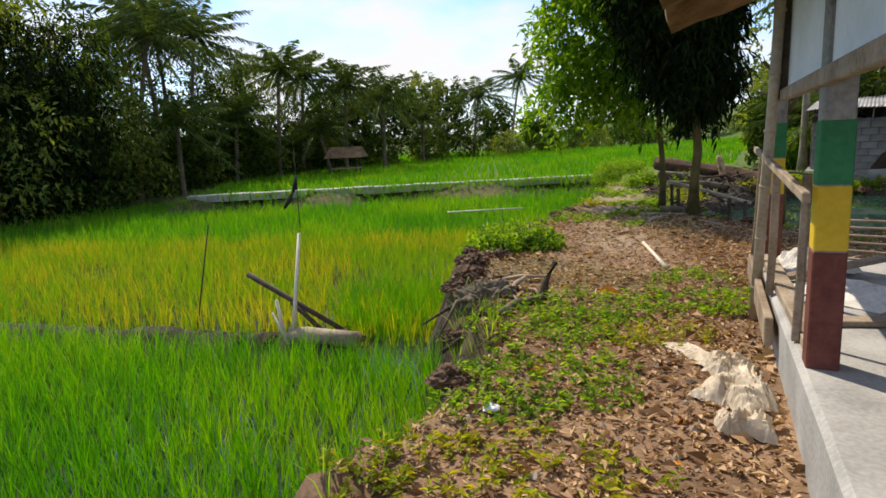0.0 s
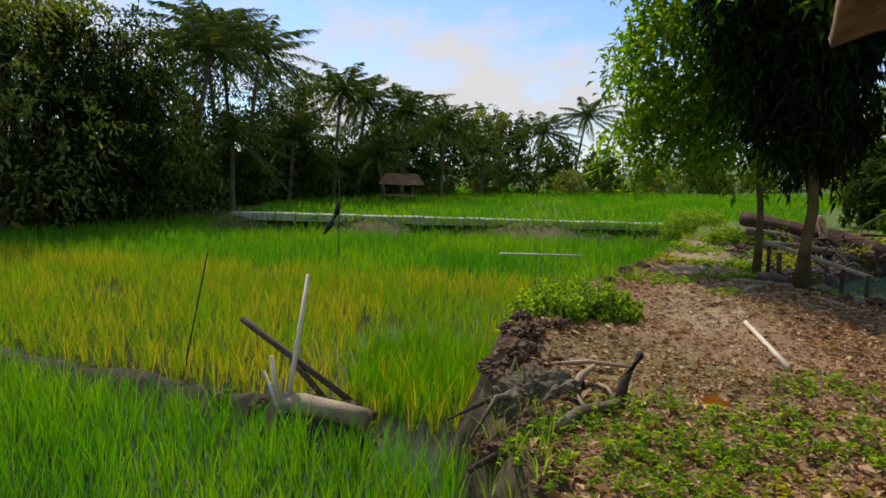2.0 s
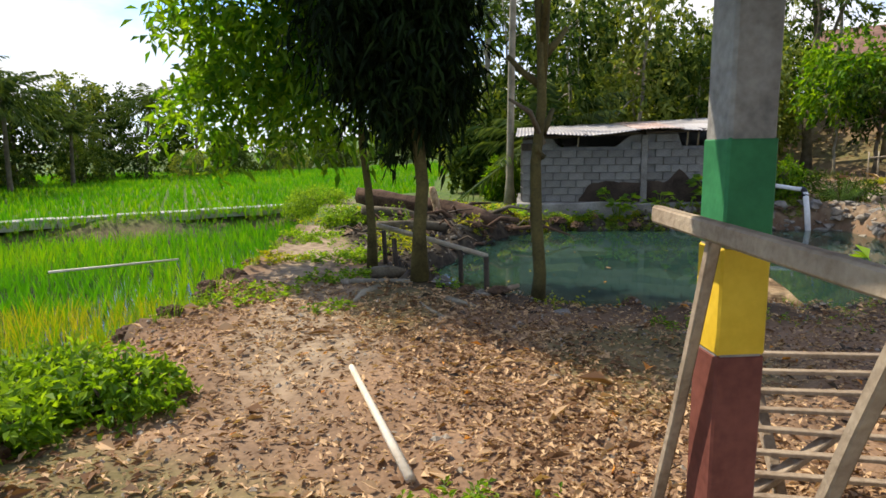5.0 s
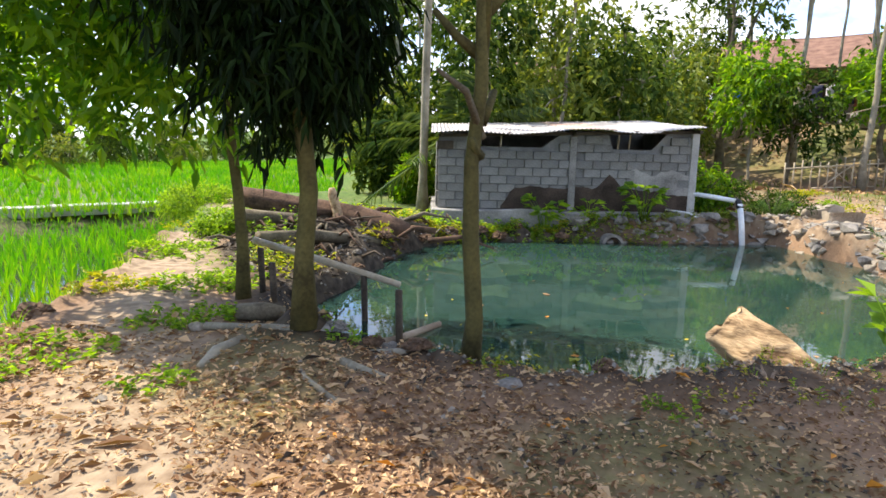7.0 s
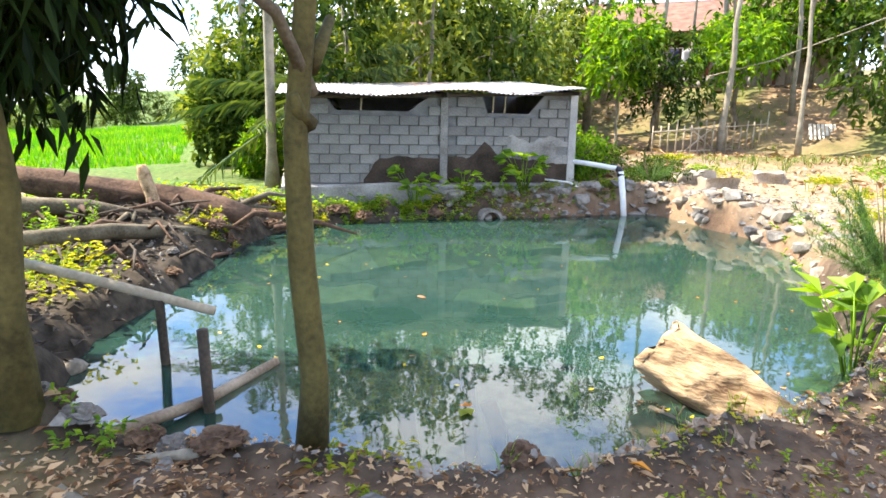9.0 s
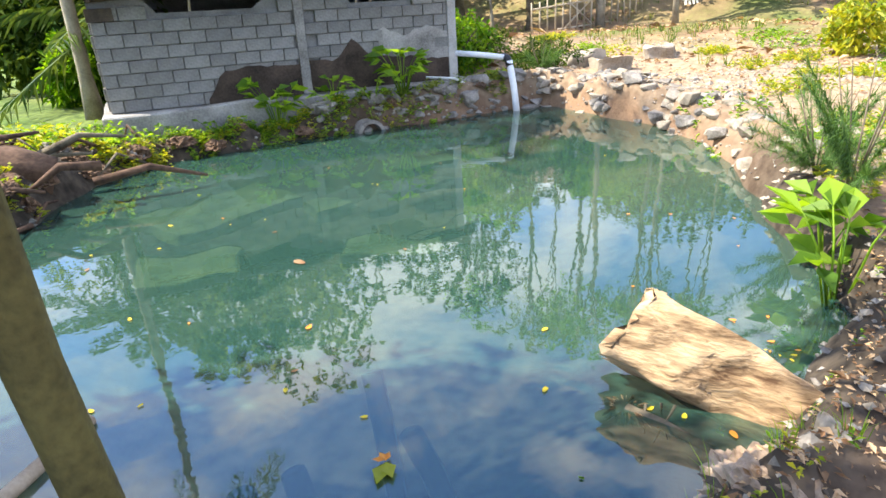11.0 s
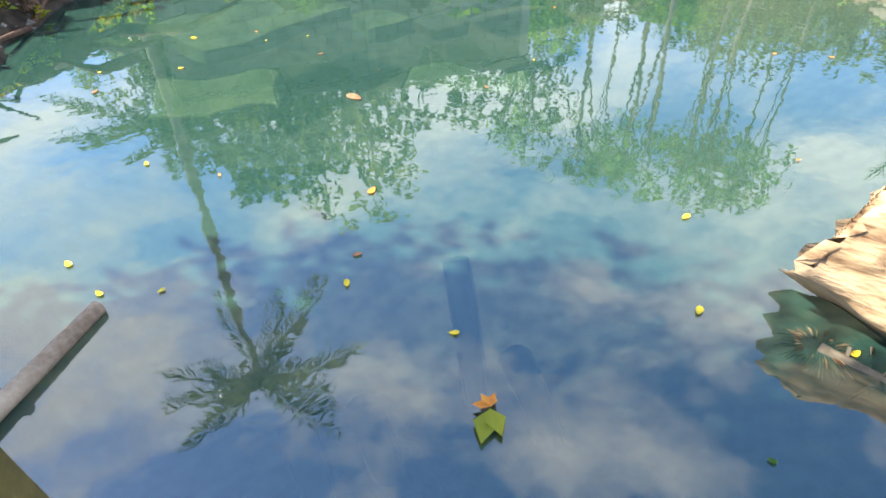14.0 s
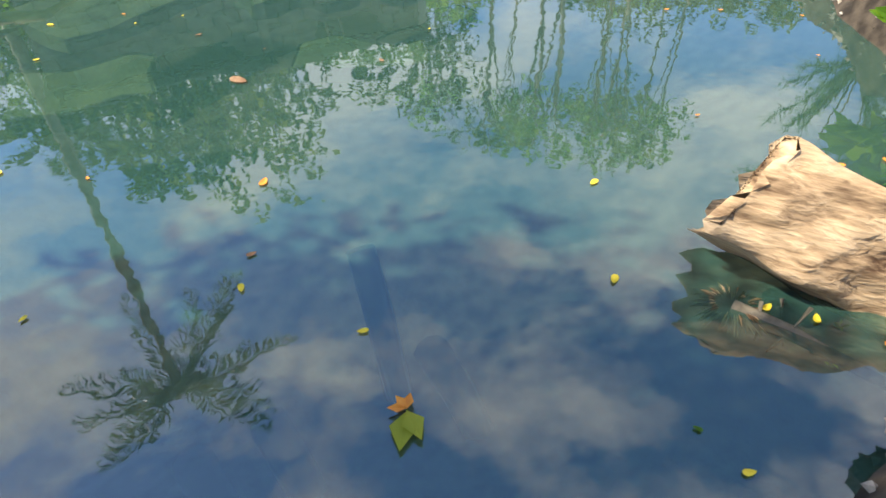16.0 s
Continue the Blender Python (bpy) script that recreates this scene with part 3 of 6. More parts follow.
def tree(name, base, height, radius, blobs, n, per, twig, leaf, material, label, seed, bark=None, lean=(0, 0), limbs=5, hang=0.35, droop=0.3, group="", category="tree", sides=9):
    """A tapered trunk with limbs into a crown of leaf sprays; blobs are given from the tree's foot."""
    x, y = base
    z = gz(x, y) - 0.06
    t = thing(name, (x, y, z), label, category, group)
    r = random.Random(seed)
    steps = 9
    pts = [(lean[0] * (k / steps) ** 1.3 + 0.05 * radius * 8 * math.sin(k * 1.7 + seed) * (k > 0), lean[1] * (k / steps) ** 1.3 + 0.04 * radius * 8 * math.cos(k * 2.1 + seed) * (k > 0), height * k / steps) for k in range(steps + 1)]
    radii = [radius * (1.35 if k == 0 else 1.0 - 0.7 * k / steps) for k in range(steps + 1)]
    part("trunk", tube(pts, radii, sides, 0.06, seed), bark or BARK, t)
    for k in range(limbs):
        q = Vector(pts[min(steps, 4 + (k * 5) // max(limbs, 1))])
        b = blobs[k % len(blobs)]
        e = Vector(b[:3]) + Vector((r.uniform(-0.6, 0.6) * b[3], r.uniform(-0.6, 0.6) * b[4], r.uniform(-0.2, 0.6) * b[5]))
        mid = (q + e) / 2 + Vector((0, 0, 0.12 * (e - q).length))
        part("limb", tube([q, mid, e], [radius * 0.5, radius * 0.33, radius * 0.12], 6, 0.05, k), bark or BARK, t)
    part("crown", crown_mesh("crown", blobs, n, per, twig, leaf[0], leaf[1], material, seed, hang, droop), None, t)
    return t


def palm(base, tall, radius, lean, seed, label, length=2.6, group="", fronds=15, wind=(0, 0), leaflets=30):
    """A coconut palm; each frond is a rib with two rows of hanging leaflets."""
    t = thing("coconut_palm", (*base, gz(*base) - 0.1), label, "palm", group)
    rng = np.random.default_rng(seed)
    steps = 10
    pts = [(lean[0] * (k / steps) ** 1.5, lean[1] * (k / steps) ** 1.5, tall * k / steps) for k in range(steps + 1)]
    part("trunk", tube(pts, [radius * (1.6 if k == 0 else 1.0 - 0.35 * k / steps) for k in range(steps + 1)], 8, 0.05, seed), BARK_PALE if not group else BARK, t)
    top = np.array(pts[-1])
    for k in range(fronds):
        an = 2 * math.pi * (k * 0.382 + rng.uniform(-0.03, 0.03))
        el = -0.65 + 1.95 * ((k * 0.271 + rng.uniform(0, 0.15)) % 1.0)
        out = np.array((math.cos(an), math.sin(an), 0))
        L = length * rng.uniform(0.85, 1.1)
        s = np.linspace(0, 1, leaflets)
        reach = L * (s * math.cos(el) + 0.16 * s ** 2)
        rise = L * (s * math.sin(el) - (0.26 + 0.16 * max(el, 0)) * s ** 2)
        line = top + out * reach[:, None] + np.array((0, 0, 1.0)) * rise[:, None] + np.array((wind[0], wind[1], 0)) * (s ** 2)[:, None] * L
        tan = np.gradient(line, axis=0)
        tan /= np.linalg.norm(tan, axis=1, keepdims=True)
        side = np.cross(tan, np.array((0, 0, 1.0)))
        side /= np.linalg.norm(side, axis=1, keepdims=True) + 1e-9
        w = 0.022 * length * (1 - 0.85 * s)[:, None]
        V = [np.concatenate([line - side * w * 0.5, line + side * w * 0.5])]
        q = np.arange(leaflets - 1)[:, None]
        F = [np.concatenate([q + np.array((0, 1, leaflets)), q + np.array((1, leaflets + 1, leaflets))])]
        n0 = 2 * leaflets
        for sg in (-1, 1):
            way = side * sg * 0.75 + tan * 0.7 + np.array((0, 0, -0.30)) + rng.normal(size=(leaflets, 3)) * 0.15
            size = L * 0.20 * np.sin(np.clip(s * 0.88 + 0.12, 0, 1) * math.pi) ** 0.6 + 0.05
            v, f = leaves(line, way, size, 0.040 * length / 2.6, droop=0.25)
            V.append(v), F.append(f + n0)
            n0 += len(v)
        part("frond", mesh_np("frond", np.concatenate(V), np.concatenate(F), FROND), None, t)
    return t


def weeds(base, radius, n, leaf, material, label, seed, tall=0.12, name="weed_patch", category="weeds", parts=False):
    """Low broad-leaved weeds: short stems, each with a few leaves."""
    rng = np.random.default_rng(seed)
    an, r = rng.uniform(0, 2 * math.pi, n), radius * np.sqrt(rng.uniform(0, 1, n)) * (1 + 0.35 * np.sin(3 * rng.uniform(0, 1, n)))
    an2 = an
    x, y = base[0] + np.cos(an2) * r, base[1] + np.sin(an2) * r * 0.8
    z = height(x, y)
    per = 7
    X, Y, Z = np.repeat(x, per), np.repeat(y, per), np.repeat(z, per)
    h = np.tile(np.linspace(0.15, 1.0, per), n) * np.repeat(tall * rng.uniform(0.4, 1.3, n), per)
    lean = np.repeat(rng.normal(0, 0.5, (n, 2)), per, 0) * h[:, None]
    pos = np.stack([X + lean[:, 0], Y + lean[:, 1], Z + h], 1)
    a = rng.uniform(0, 2 * math.pi, n * per)
    way = np.stack([np.cos(a), np.sin(a), rng.uniform(-0.1, 0.9, n * per)], 1)
    v, f = leaves(pos, way, leaf * rng.uniform(0.6, 1.3, n * per), leaf * 0.42, droop=0.2)
    return tagged(new(name, mesh_np(name, v, f, material)), label, category, kind="stuff")


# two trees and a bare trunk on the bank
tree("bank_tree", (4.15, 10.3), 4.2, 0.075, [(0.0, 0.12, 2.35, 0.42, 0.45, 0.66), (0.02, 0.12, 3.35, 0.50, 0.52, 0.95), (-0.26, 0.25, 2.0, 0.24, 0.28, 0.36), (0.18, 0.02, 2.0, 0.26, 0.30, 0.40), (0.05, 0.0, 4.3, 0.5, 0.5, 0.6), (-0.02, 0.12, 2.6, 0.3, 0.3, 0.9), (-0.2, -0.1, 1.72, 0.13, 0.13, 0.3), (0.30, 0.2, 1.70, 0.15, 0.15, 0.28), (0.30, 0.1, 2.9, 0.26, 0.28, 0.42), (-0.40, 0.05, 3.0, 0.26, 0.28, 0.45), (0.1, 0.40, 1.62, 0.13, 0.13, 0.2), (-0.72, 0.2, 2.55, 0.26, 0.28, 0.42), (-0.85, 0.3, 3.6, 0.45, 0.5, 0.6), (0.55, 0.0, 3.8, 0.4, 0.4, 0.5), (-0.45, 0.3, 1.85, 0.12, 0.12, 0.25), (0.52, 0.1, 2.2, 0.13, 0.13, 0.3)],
     1500, 12, 0.30, (0.17, 0.040), LEAF_SILHOUETTE, "dense tree with long drooping leaves on the bank, coloured near black as a silhouette", 11, BARK_MOSS, (0.05, 0.05), 6, hang=0.9, droop=0.9)
# the last five blobs are unseen canopy, added to shade bank and water
tree("bank_tree", (4.08, 11.75), 4.6, 0.055, [(-1.05, 0.7, 3.3, 0.95, 0.95, 0.6), (-0.7, 0.3, 4.2, 1.1, 1.0, 0.6), (-0.95, 0.75, 2.5, 0.85, 0.8, 0.42), (0.0, 0.3, 3.6, 0.8, 0.8, 0.9), (-0.3, 0.2, 2.2, 0.6, 0.7, 0.4), (-1.55, 1.0, 2.05, 0.55, 0.55, 0.32), (0.1, -1.7, 4.9, 0.8, 0.8, 0.35), (0.9, -1.5, 5.2, 0.8, 0.8, 0.35), (-0.35, -1.5, 4.0, 0.7, 0.6, 0.35), (0.0, 0.45, 4.6, 0.6, 0.6, 0.5), (1.5, -1.0, 5.4, 0.8, 0.8, 0.35)],
     1650, 13, 0.50, (0.17, 0.065), LEAF_BRIGHT, "slender tree with layered sunlit feathery green sprays", 12, BARK_MOSS, (-0.2, 0.1), 8, hang=0.25, droop=0.25)
bare = tree("bank_tree", (5.12, 9.71), 4.7, 0.066, [(0.45, -0.2, 4.6, 0.9, 0.9, 0.45), (-0.3, -0.3, 4.9, 0.8, 0.8, 0.45)], 300, 12, 0.4, (0.15, 0.04), LEAF_SILHOUETTE,
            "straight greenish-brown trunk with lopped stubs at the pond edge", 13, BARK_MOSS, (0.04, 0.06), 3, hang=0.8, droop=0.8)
for k, (z, a, l) in enumerate(((2.25, 2.7, 0.34), (2.55, 0.3, 0.30), (1.85, 0.6, 0.22), (1.62, 3.6, 0.05))):
    d = Vector((math.cos(a), math.sin(a), 0.75)).normalized()
    p = Vector((0.18 * (z / 4.6) ** 1.3, 0.1 * (z / 4.6) ** 1.3, z))
    part("stub", tube([p, p + d * (0.06 + l * 0.5), p + d * (0.08 + l) + Vector((0, 0, 0.04))], [0.045, 0.032, 0.022], 7, 0.1, k), BARK_MOSS, bare)
part("limb", tube([(0.08, 0.05, 1.75), (-0.15, -0.1, 2.02), (-0.42, -0.2, 2.12)], [0.035, 0.024, 0.012], 6, 0.08, 4), BARK, bare)

# ---- pump house ----
HOUSE_AT, HOUSE_TURN, HOUSE_L = Vector((8.73, 16.30, 0.28)), -30.0, 4.82
house = thing("pump_house", HOUSE_AT, "small grey cement-block pump house with corrugated iron roof by the pond", "shed", turn=HOUSE_TURN)
part("plinth", box((HOUSE_L + 0.22, 3.1, 0.62), (HOUSE_L / 2, 1.32, -0.31), 0.02, wobble=0.03, seed=3, cuts=5), CONCRETE_OLD, house, "stained concrete plinth with moss and chips")


def roof_z(u, depth):
    return 1.40 + 0.035 * u + 0.09 * depth


BH, BL = 0.155, 0.32
block_mesh = {}


def block(length, at, turn=0.0, dark=False):
    key = round(length, 2)
    if key not in block_mesh:
        me = bpy.data.meshes.new("block")
        b = box((key - 0.009, 0.11, BH - 0.008), (0, 0, 0), 0.006)
        b.to_mesh(me)
        b.free()
        me.materials.append(BLOCK_MAT)
        block_mesh[key] = me
    ob = new("block", block_mesh[key])
    ob.parent = house
    ob.matrix_local = pose(*at, 0, 0, turn)
    return ob


BLOCK_MAT = mat("cement_blocks", (0.11, 0.104, 0.092), (0.25, 0.24, 0.217), 0.92, 1.7, 45, 0.6, third=(0.18, 0.172, 0.154))
_n, _l = BLOCK_MAT.node_tree.nodes, BLOCK_MAT.node_tree.links
_oi, _hs = _n.new("ShaderNodeObjectInfo"), _n.new("ShaderNodeHueSaturation")
_mr = _n.new("ShaderNodeMapRange")
_mr.inputs[3].default_value, _mr.inputs[4].default_value = 0.80, 1.12
_l.new(_oi.outputs["Random"], _mr.inputs[0])
_src = _n["Principled BSDF"].inputs["Base Color"].links[0].from_socket
_l.new(_src, _hs.inputs["Color"]), _l.new(_mr.outputs[0], _hs.inputs["Value"])
_l.new(_hs.outputs["Color"], _n["Principled BSDF"].inputs["Base Color"])


def wall_core(pts, y0, y1):
    """A wall slab of the outline pts in the plane of its length and height, from depth y0 to y1."""
    bm = bmesh.new()
    a, b = [bm.verts.new((u, y0, z)) for u, z in pts], [bm.verts.new((u, y1, z)) for u, z in pts]
    bm.faces.new(a), bm.faces.new(b[::-1])
    for i in range(len(pts)):
        j = (i + 1) % len(pts)
        bm.faces.new((a[j], a[i], b[i], b[j]))
    bmesh.ops.recalc_face_normals(bm, faces=bm.faces[:])
    return bm


WALL_TOP = [(0.0, 1.30), (0.60, 1.34), (0.76, 1.15), (1.92, 1.15), (2.29, 1.42), (3.15, 1.45), (3.25, 1.15), (3.6, 1.15), (3.98, 1.15), (4.28, 1.48), (4.82, 1.50)]
part("wall", wall_core([(0, 0)] + WALL_TOP + [(HOUSE_L, 0)], 0.055, 0.13), MORTAR, house)
for side_u, top in ((0.03, 1.15), (HOUSE_L - 0.13, 1.32)):
    part("wall", box((0.10, 2.7, top + 0.2), (side_u + 0.05, 1.49, (top + 0.2) / 2), 0.006), MORTAR, house)
part("wall", box((HOUSE_L - 0.2, 0.10, 1.58), (HOUSE_L / 2, 2.72, 0.79), 0.006), MORTAR, house)


def top_at(u):
    us, zs = zip(*WALL_TOP)
    return float(np.interp(u, us, zs))


br = random.Random(5)
for row in range(10):
    u = 0.0 if row % 2 else -BL / 2
    z = row * BH
    while u < HOUSE_L - 0.02:
        a, b = max(u, 0.0), min(u + BL, HOUSE_L)
        if b - a > 0.06 and z + BH * 0.75 < min(top_at(a + 0.02), top_at(b - 0.02), top_at((a + b) / 2)) + 0.02:
            if not (2.42 < (a + b) / 2 < 2.58):
                block(b - a, ((a + b) / 2, 0.052 + br.uniform(-0.004, 0.004), z + BH / 2), br.uniform(-0.4, 0.4))
        u += BL
    v0 = 0.12 if row % 2 else 0.28
    while v0 < 2.4 and z + BH < 1.3:
        block(BL, (0.02, v0 + BL / 2, z + BH / 2), 90)
        v0 += BL
part("column", box((0.13, 0.05, 1.38), (2.50, 0.0, 0.69), 0.008, wobble=0.008, cuts=3), CONCRETE_OLD, house, "rough cement column strip")
part("column", box((0.14, 0.06, 1.48), (HOUSE_L - 0.05, 0.004, 0.74), 0.008, wobble=0.008, cuts=3), CONCRETE, house, "grey cement corner column")


def patch(u0, u1, top, seed, y, material, label):
    """A thin coat of render with a ragged upper edge."""
    r = random.Random(seed)
    pts = [(u0, 0.004)]
    k = 0
    n = int((u1 - u0) / 0.09)
    for i in range(n + 1):
        u = u0 + (u1 - u0) * i / n
        pts.append((u, max(0.03, top(u) + r.uniform(-0.025, 0.025))))
    pts.append((u1, 0.004))
    part("render_coat", wall_core(pts, y, y + 0.03), material, house, label)


patch(1.18, 4.70, lambda u: 0.06 + 0.36 * float(ramp(u, 1.15, 1.45)) - 0.12 * float(ramp(u, 3.6, 4.7)), 4, -0.014, RENDER_DARK, "dark damp render along the wall foot")
patch(2.9, 3.6, lambda u: 0.38 + 0.32 * math.exp(-((u - 3.22) / 0.17) ** 2), 6, -0.012, RENDER_DARK, "sooty damp stain on render")
patch(3.6, 4.74, lambda u: 0.74 + 0.05 * math.sin(u * 9), 8, -0.006, CONCRETE_OLD, "thin grey render over blocks")
for k, u in enumerate((0.0, 0.82, 1.64, 2.46, 3.28, 4.10)):
    w = 0.88
    xs = np.linspace(0, w, 53)
    ds = np.linspace(-0.36, 2.9, 8)
    U, D = np.meshgrid(xs, ds)
    sag = 0.03 * np.sin(k * 2.3 + U * 3) * (D < 0.5) - 0.02 * (D < 0) * (k % 3 == 1)
    Z = roof_z(u + U, D) + 0.011 * np.sin(U / 0.076 * 2 * math.pi) + 0.007 * (k % 2) + sag
    ii = np.arange(U.size).reshape(U.shape)
    q = np.stack([ii[:-1, :-1], ii[:-1, 1:], ii[1:, 1:], ii[1:, :-1]], -1).reshape(-1, 4)
    ob = part("roof_sheet", mesh_np("roof_sheet", np.stack([U + u - 0.14, D + 0.03 * math.sin(k * 3), Z], -1).reshape(-1, 3), q, TIN_RUST if k in (3,) else TIN, True), None, house, "rust-streaked iron sheet" if k in (3,) else "")
    so = ob.modifiers.new("thick", "SOLIDIFY")
    so.thickness = 0.004
for u in (0.05, 1.3, 2.5, 3.6, 4.75):
    part("rafter", beam((u, -0.28, roof_z(u, -0.28) - 0.05), (u, 2.7, roof_z(u, 2.7) - 0.05), 0.05, 0.06), WOOD_DARK, house)
part("purlin", beam((0, -0.02, 1.33), (HOUSE_L, -0.02, 1.50), 0.05, 0.05), WOOD_DARK, house)
for u, z0 in ((1.15, 1.15), (3.35, 1.15), (3.56, 1.15)):
    part("stick", beam((u, 0.09, z0), (u + 0.02, 0.09, roof_z(u, 0) - 0.05), 0.03, 0.03), BAMBOO, house)
part("board", box((0.30, 0.02, 0.15), (0.12, -0.02, 1.16), 0.004), WOOD_DARK, house, "dark board on the wall corner")

# pipe from the pump house
H = Matrix.Translation(HOUSE_AT) @ pose(0, 0, 0, 0, 0, HOUSE_TURN)
pipe = thing("water_pipe", (13.18, 13.12, 0.13), "white plastic pipe running from pump house down into pond", "pipe")
part("pipe", tube([(-0.30, 0.85, 0.52), (-0.12, 0.40, 0.47), (0.02, 0.06, 0.42)], [0.042] * 3, 10), PVC, pipe)
part("elbow", tube([(0.08, 0.14, 0.43), (0.0, 0.02, 0.41), (-0.03, -0.04, 0.30)], [0.056] * 3, 10), BLACK, pipe, "dark pipe elbow")
part("downpipe", tube([(-0.02, -0.02, 0.38), (-0.03, -0.10, 0.0), (-0.04, -0.20, -0.75)], [0.052] * 3, 10), PVC, pipe)
hose = thing("hose", (12.75, 13.55, 0.1), "thin pale hose hanging into the pond", "hose")
part("hose", tube([(-0.35, 0.55, 0.24), (-0.1, 0.2, 0.2), (0.06, 0.0, 0.05), (0.1, -0.15, -0.2), (0.08, -0.3, -0.45)], [0.018] * 5, 7), PVC, hose)
drain = thing("drain_tile", (11.1, 14.2, -0.27), "old curved concrete drain tile on the pond edge", "drain tile", turn=-20)
bm = bmesh.new()
for k in range(10):
    a = math.pi * k / 9
    for r0 in (0.16, 0.21):
        bm.verts.new((math.cos(a) * r0, -0.15, math.sin(a) * r0)), bm.verts.new((math.cos(a) * r0, 0.15, math.sin(a) * r0))
bm.verts.ensure_lookup_table()
for k in range(9):
    i, j = k * 4, k * 4 + 4
    for p, q in ((0, 1), (3, 2), (2, 0), (1, 3)):
        bm.faces.new([bm.verts[i + p], bm.verts[i + q], bm.verts[j + q], bm.verts[j + p]])
bmesh.ops.recalc_face_normals(bm, faces=bm.faces[:])
part("tile", bm, STONE, drain)


def shoot(base, tall, n, leaf, seed, label, name="pond_plant", material=None, spread_r=0.25):
    """A broad-leaved plant: stalks with a big leaf at each end, kept as parts."""
    t = thing(name, (*base, gz(*base) - 0.02), label, "plant")
    r = random.Random(seed)
    stalk = bmesh.new()
    P, Wd, S = [], [], []
    for k in range(n):
        a, h = r.uniform(0, 2 * math.pi), tall * r.uniform(0.35, 1.0)
        o = spread_r * r.uniform(0.2, 1.0)
        e = Vector((math.cos(a) * o, math.sin(a) * o, h))
        tube([(math.cos(a) * o * 0.15, math.sin(a) * o * 0.15, 0), e * 0.6 + Vector((0, 0, h * 0.1)), e], [0.008, 0.006, 0.004], 5, bm=stalk)
        for j in range(3):
            a2 = a + r.uniform(-1.2, 1.2)
            P.append(e), Wd.append((math.cos(a2), math.sin(a2), r.uniform(-0.1, 0.8))), S.append(leaf * r.uniform(0.7, 1.2))
    part("stem", stalk, WEED, t)
    S = np.array(S)
    v, f = leaves(P, Wd, S, S * 0.5, droop=0.2, fold=0.12)
    part("foliage", mesh_np("foliage", v, f, material or WEED), None, t)
    return t


for k, (u, dy, tall, n, lf) in enumerate(((1.95, -0.42, 0.42, 16, 0.24), (2.75, -0.42, 0.22, 9, 0.18), (3.75, -0.45, 0.42, 18, 0.24), (1.2, -0.5, 0.1, 12, 0.10), (3.3, -0.5, 0.1, 10, 0.10), (0.5, -0.5, 0.1, 12, 0.10))):
    p = H @ Vector((u, dy, 0))
    shoot((p.x, p.y), tall + 0.2, n, lf, 20 + k, "bright broad-leaved plant growing below the plinth", spread_r=0.3)

# ---- pavilion ----
along = (EDGE_B - EDGE_A).normalized()
across = Vector((along.y, -along.x, 0))
PT = math.degrees(math.atan2(along.y, along.x)) - 90
pav = thing("pavilion", (EDGE_B.x, EDGE_B.y, 0.0), "open roadside pavilion with striped concrete posts on a low slab", "pavilion", turn=PT)


def slab_outline():
    return box((3.8, 5.76, 0.44), (1.9, -2.88, 0.10), 0.025, wobble=0.012, seed=2, cuts=6)


part("slab", slab_outline(), CONCRETE, pav, "dusty worn concrete floor slab")


def striped_post(x, y, w=0.12):
    p = part("post", box((w, w, 2.9), (x, y, 0.32 + 1.45), 0.008), CONCRETE_OLD, pav, "striped concrete post")
    for name, z0, z1, m in (("red_band", 0.322, 0.84, RED_PAINT), ("yellow_band", 0.84, 1.115, YELLOW_PAINT), ("green_band", 1.115, 1.38, GREEN_PAINT)):
        part(name, box((w + 0.006, w + 0.006, z1 - z0), (x, y, (z0 + z1) / 2), 0.006), m, p)
    return p


striped_post(0.08, -0.10)
striped_post(0.085, -2.55)
striped_post(3.6, -0.115)
striped_post(3.6, -2.58)
part("bamboo_post", tube([(-0.06, -0.74, 0.0), (-0.05, -0.86, 0.7), (-0.03, -0.99, 1.45), (-0.02, -1.14, 2.35)], [0.036, 0.034, 0.033, 0.031], 12, 0.03, 3), BAMBOO, pav, "leaning weathered bamboo post")
for k in range(6):
    z = 0.25 + 0.36 * k
    y = -0.74 - 0.172 * z
    part("node", tube([(-0.06 + 0.018 * z, y, z - 0.008), (-0.06 + 0.018 * z, y - 0.004, z + 0.008)], [0.039, 0.038], 12), BAMBOO, pav)
part("rail", beam((-0.05, 0.08, 1.175), (-0.05, -2.95, 1.10), 0.03, 0.045, 0.006, 0.015, 4), WOOD_DRY, pav, "weathered timber hand rail")
for k, (a, b, w) in enumerate((((-0.02, -0.20, 1.16), (-0.04, 0.02, 0.33), 0.042), ((-0.01, -0.78, 1.15), (-0.02, -0.48, 0.32), 0.045), ((-0.02, -1.42, 1.13), (-0.01, -1.22, 0.30), 0.06), ((0.04, -2.2, 1.13), (0.02, -2.25, 0.33), 0.05))):
    part("baluster", beam(a, b, w * 0.75, w * 0.5, 0.005, 0.008, k), WOOD_DRY, pav)
part("kerb_plank", beam((-0.045, 0.08, 0.24), (-0.05, -1.75, 0.22), 0.045, 0.17, 0.006, 0.012, 6), WOOD_DRY, pav, "split grey plank along the slab edge")
part("kerb_plank", beam((0.05, -0.25, 0.36), (0.09, -2.4, 0.35), 0.10, 0.06, 0.006, 0.012, 7), WOOD_DRY, pav)
part("panel", box((0.025, 4.6, 0.98), (0.06, -3.30, 2.05), 0.004), WHITE_BOARD, pav, "off-white painted board hung under the eave")
part("batten", beam((0.03, -0.98, 1.55), (0.03, -5.6, 1.55), 0.045, 0.07, 0.005, 0.006, 2), WOOD_DRY, pav)
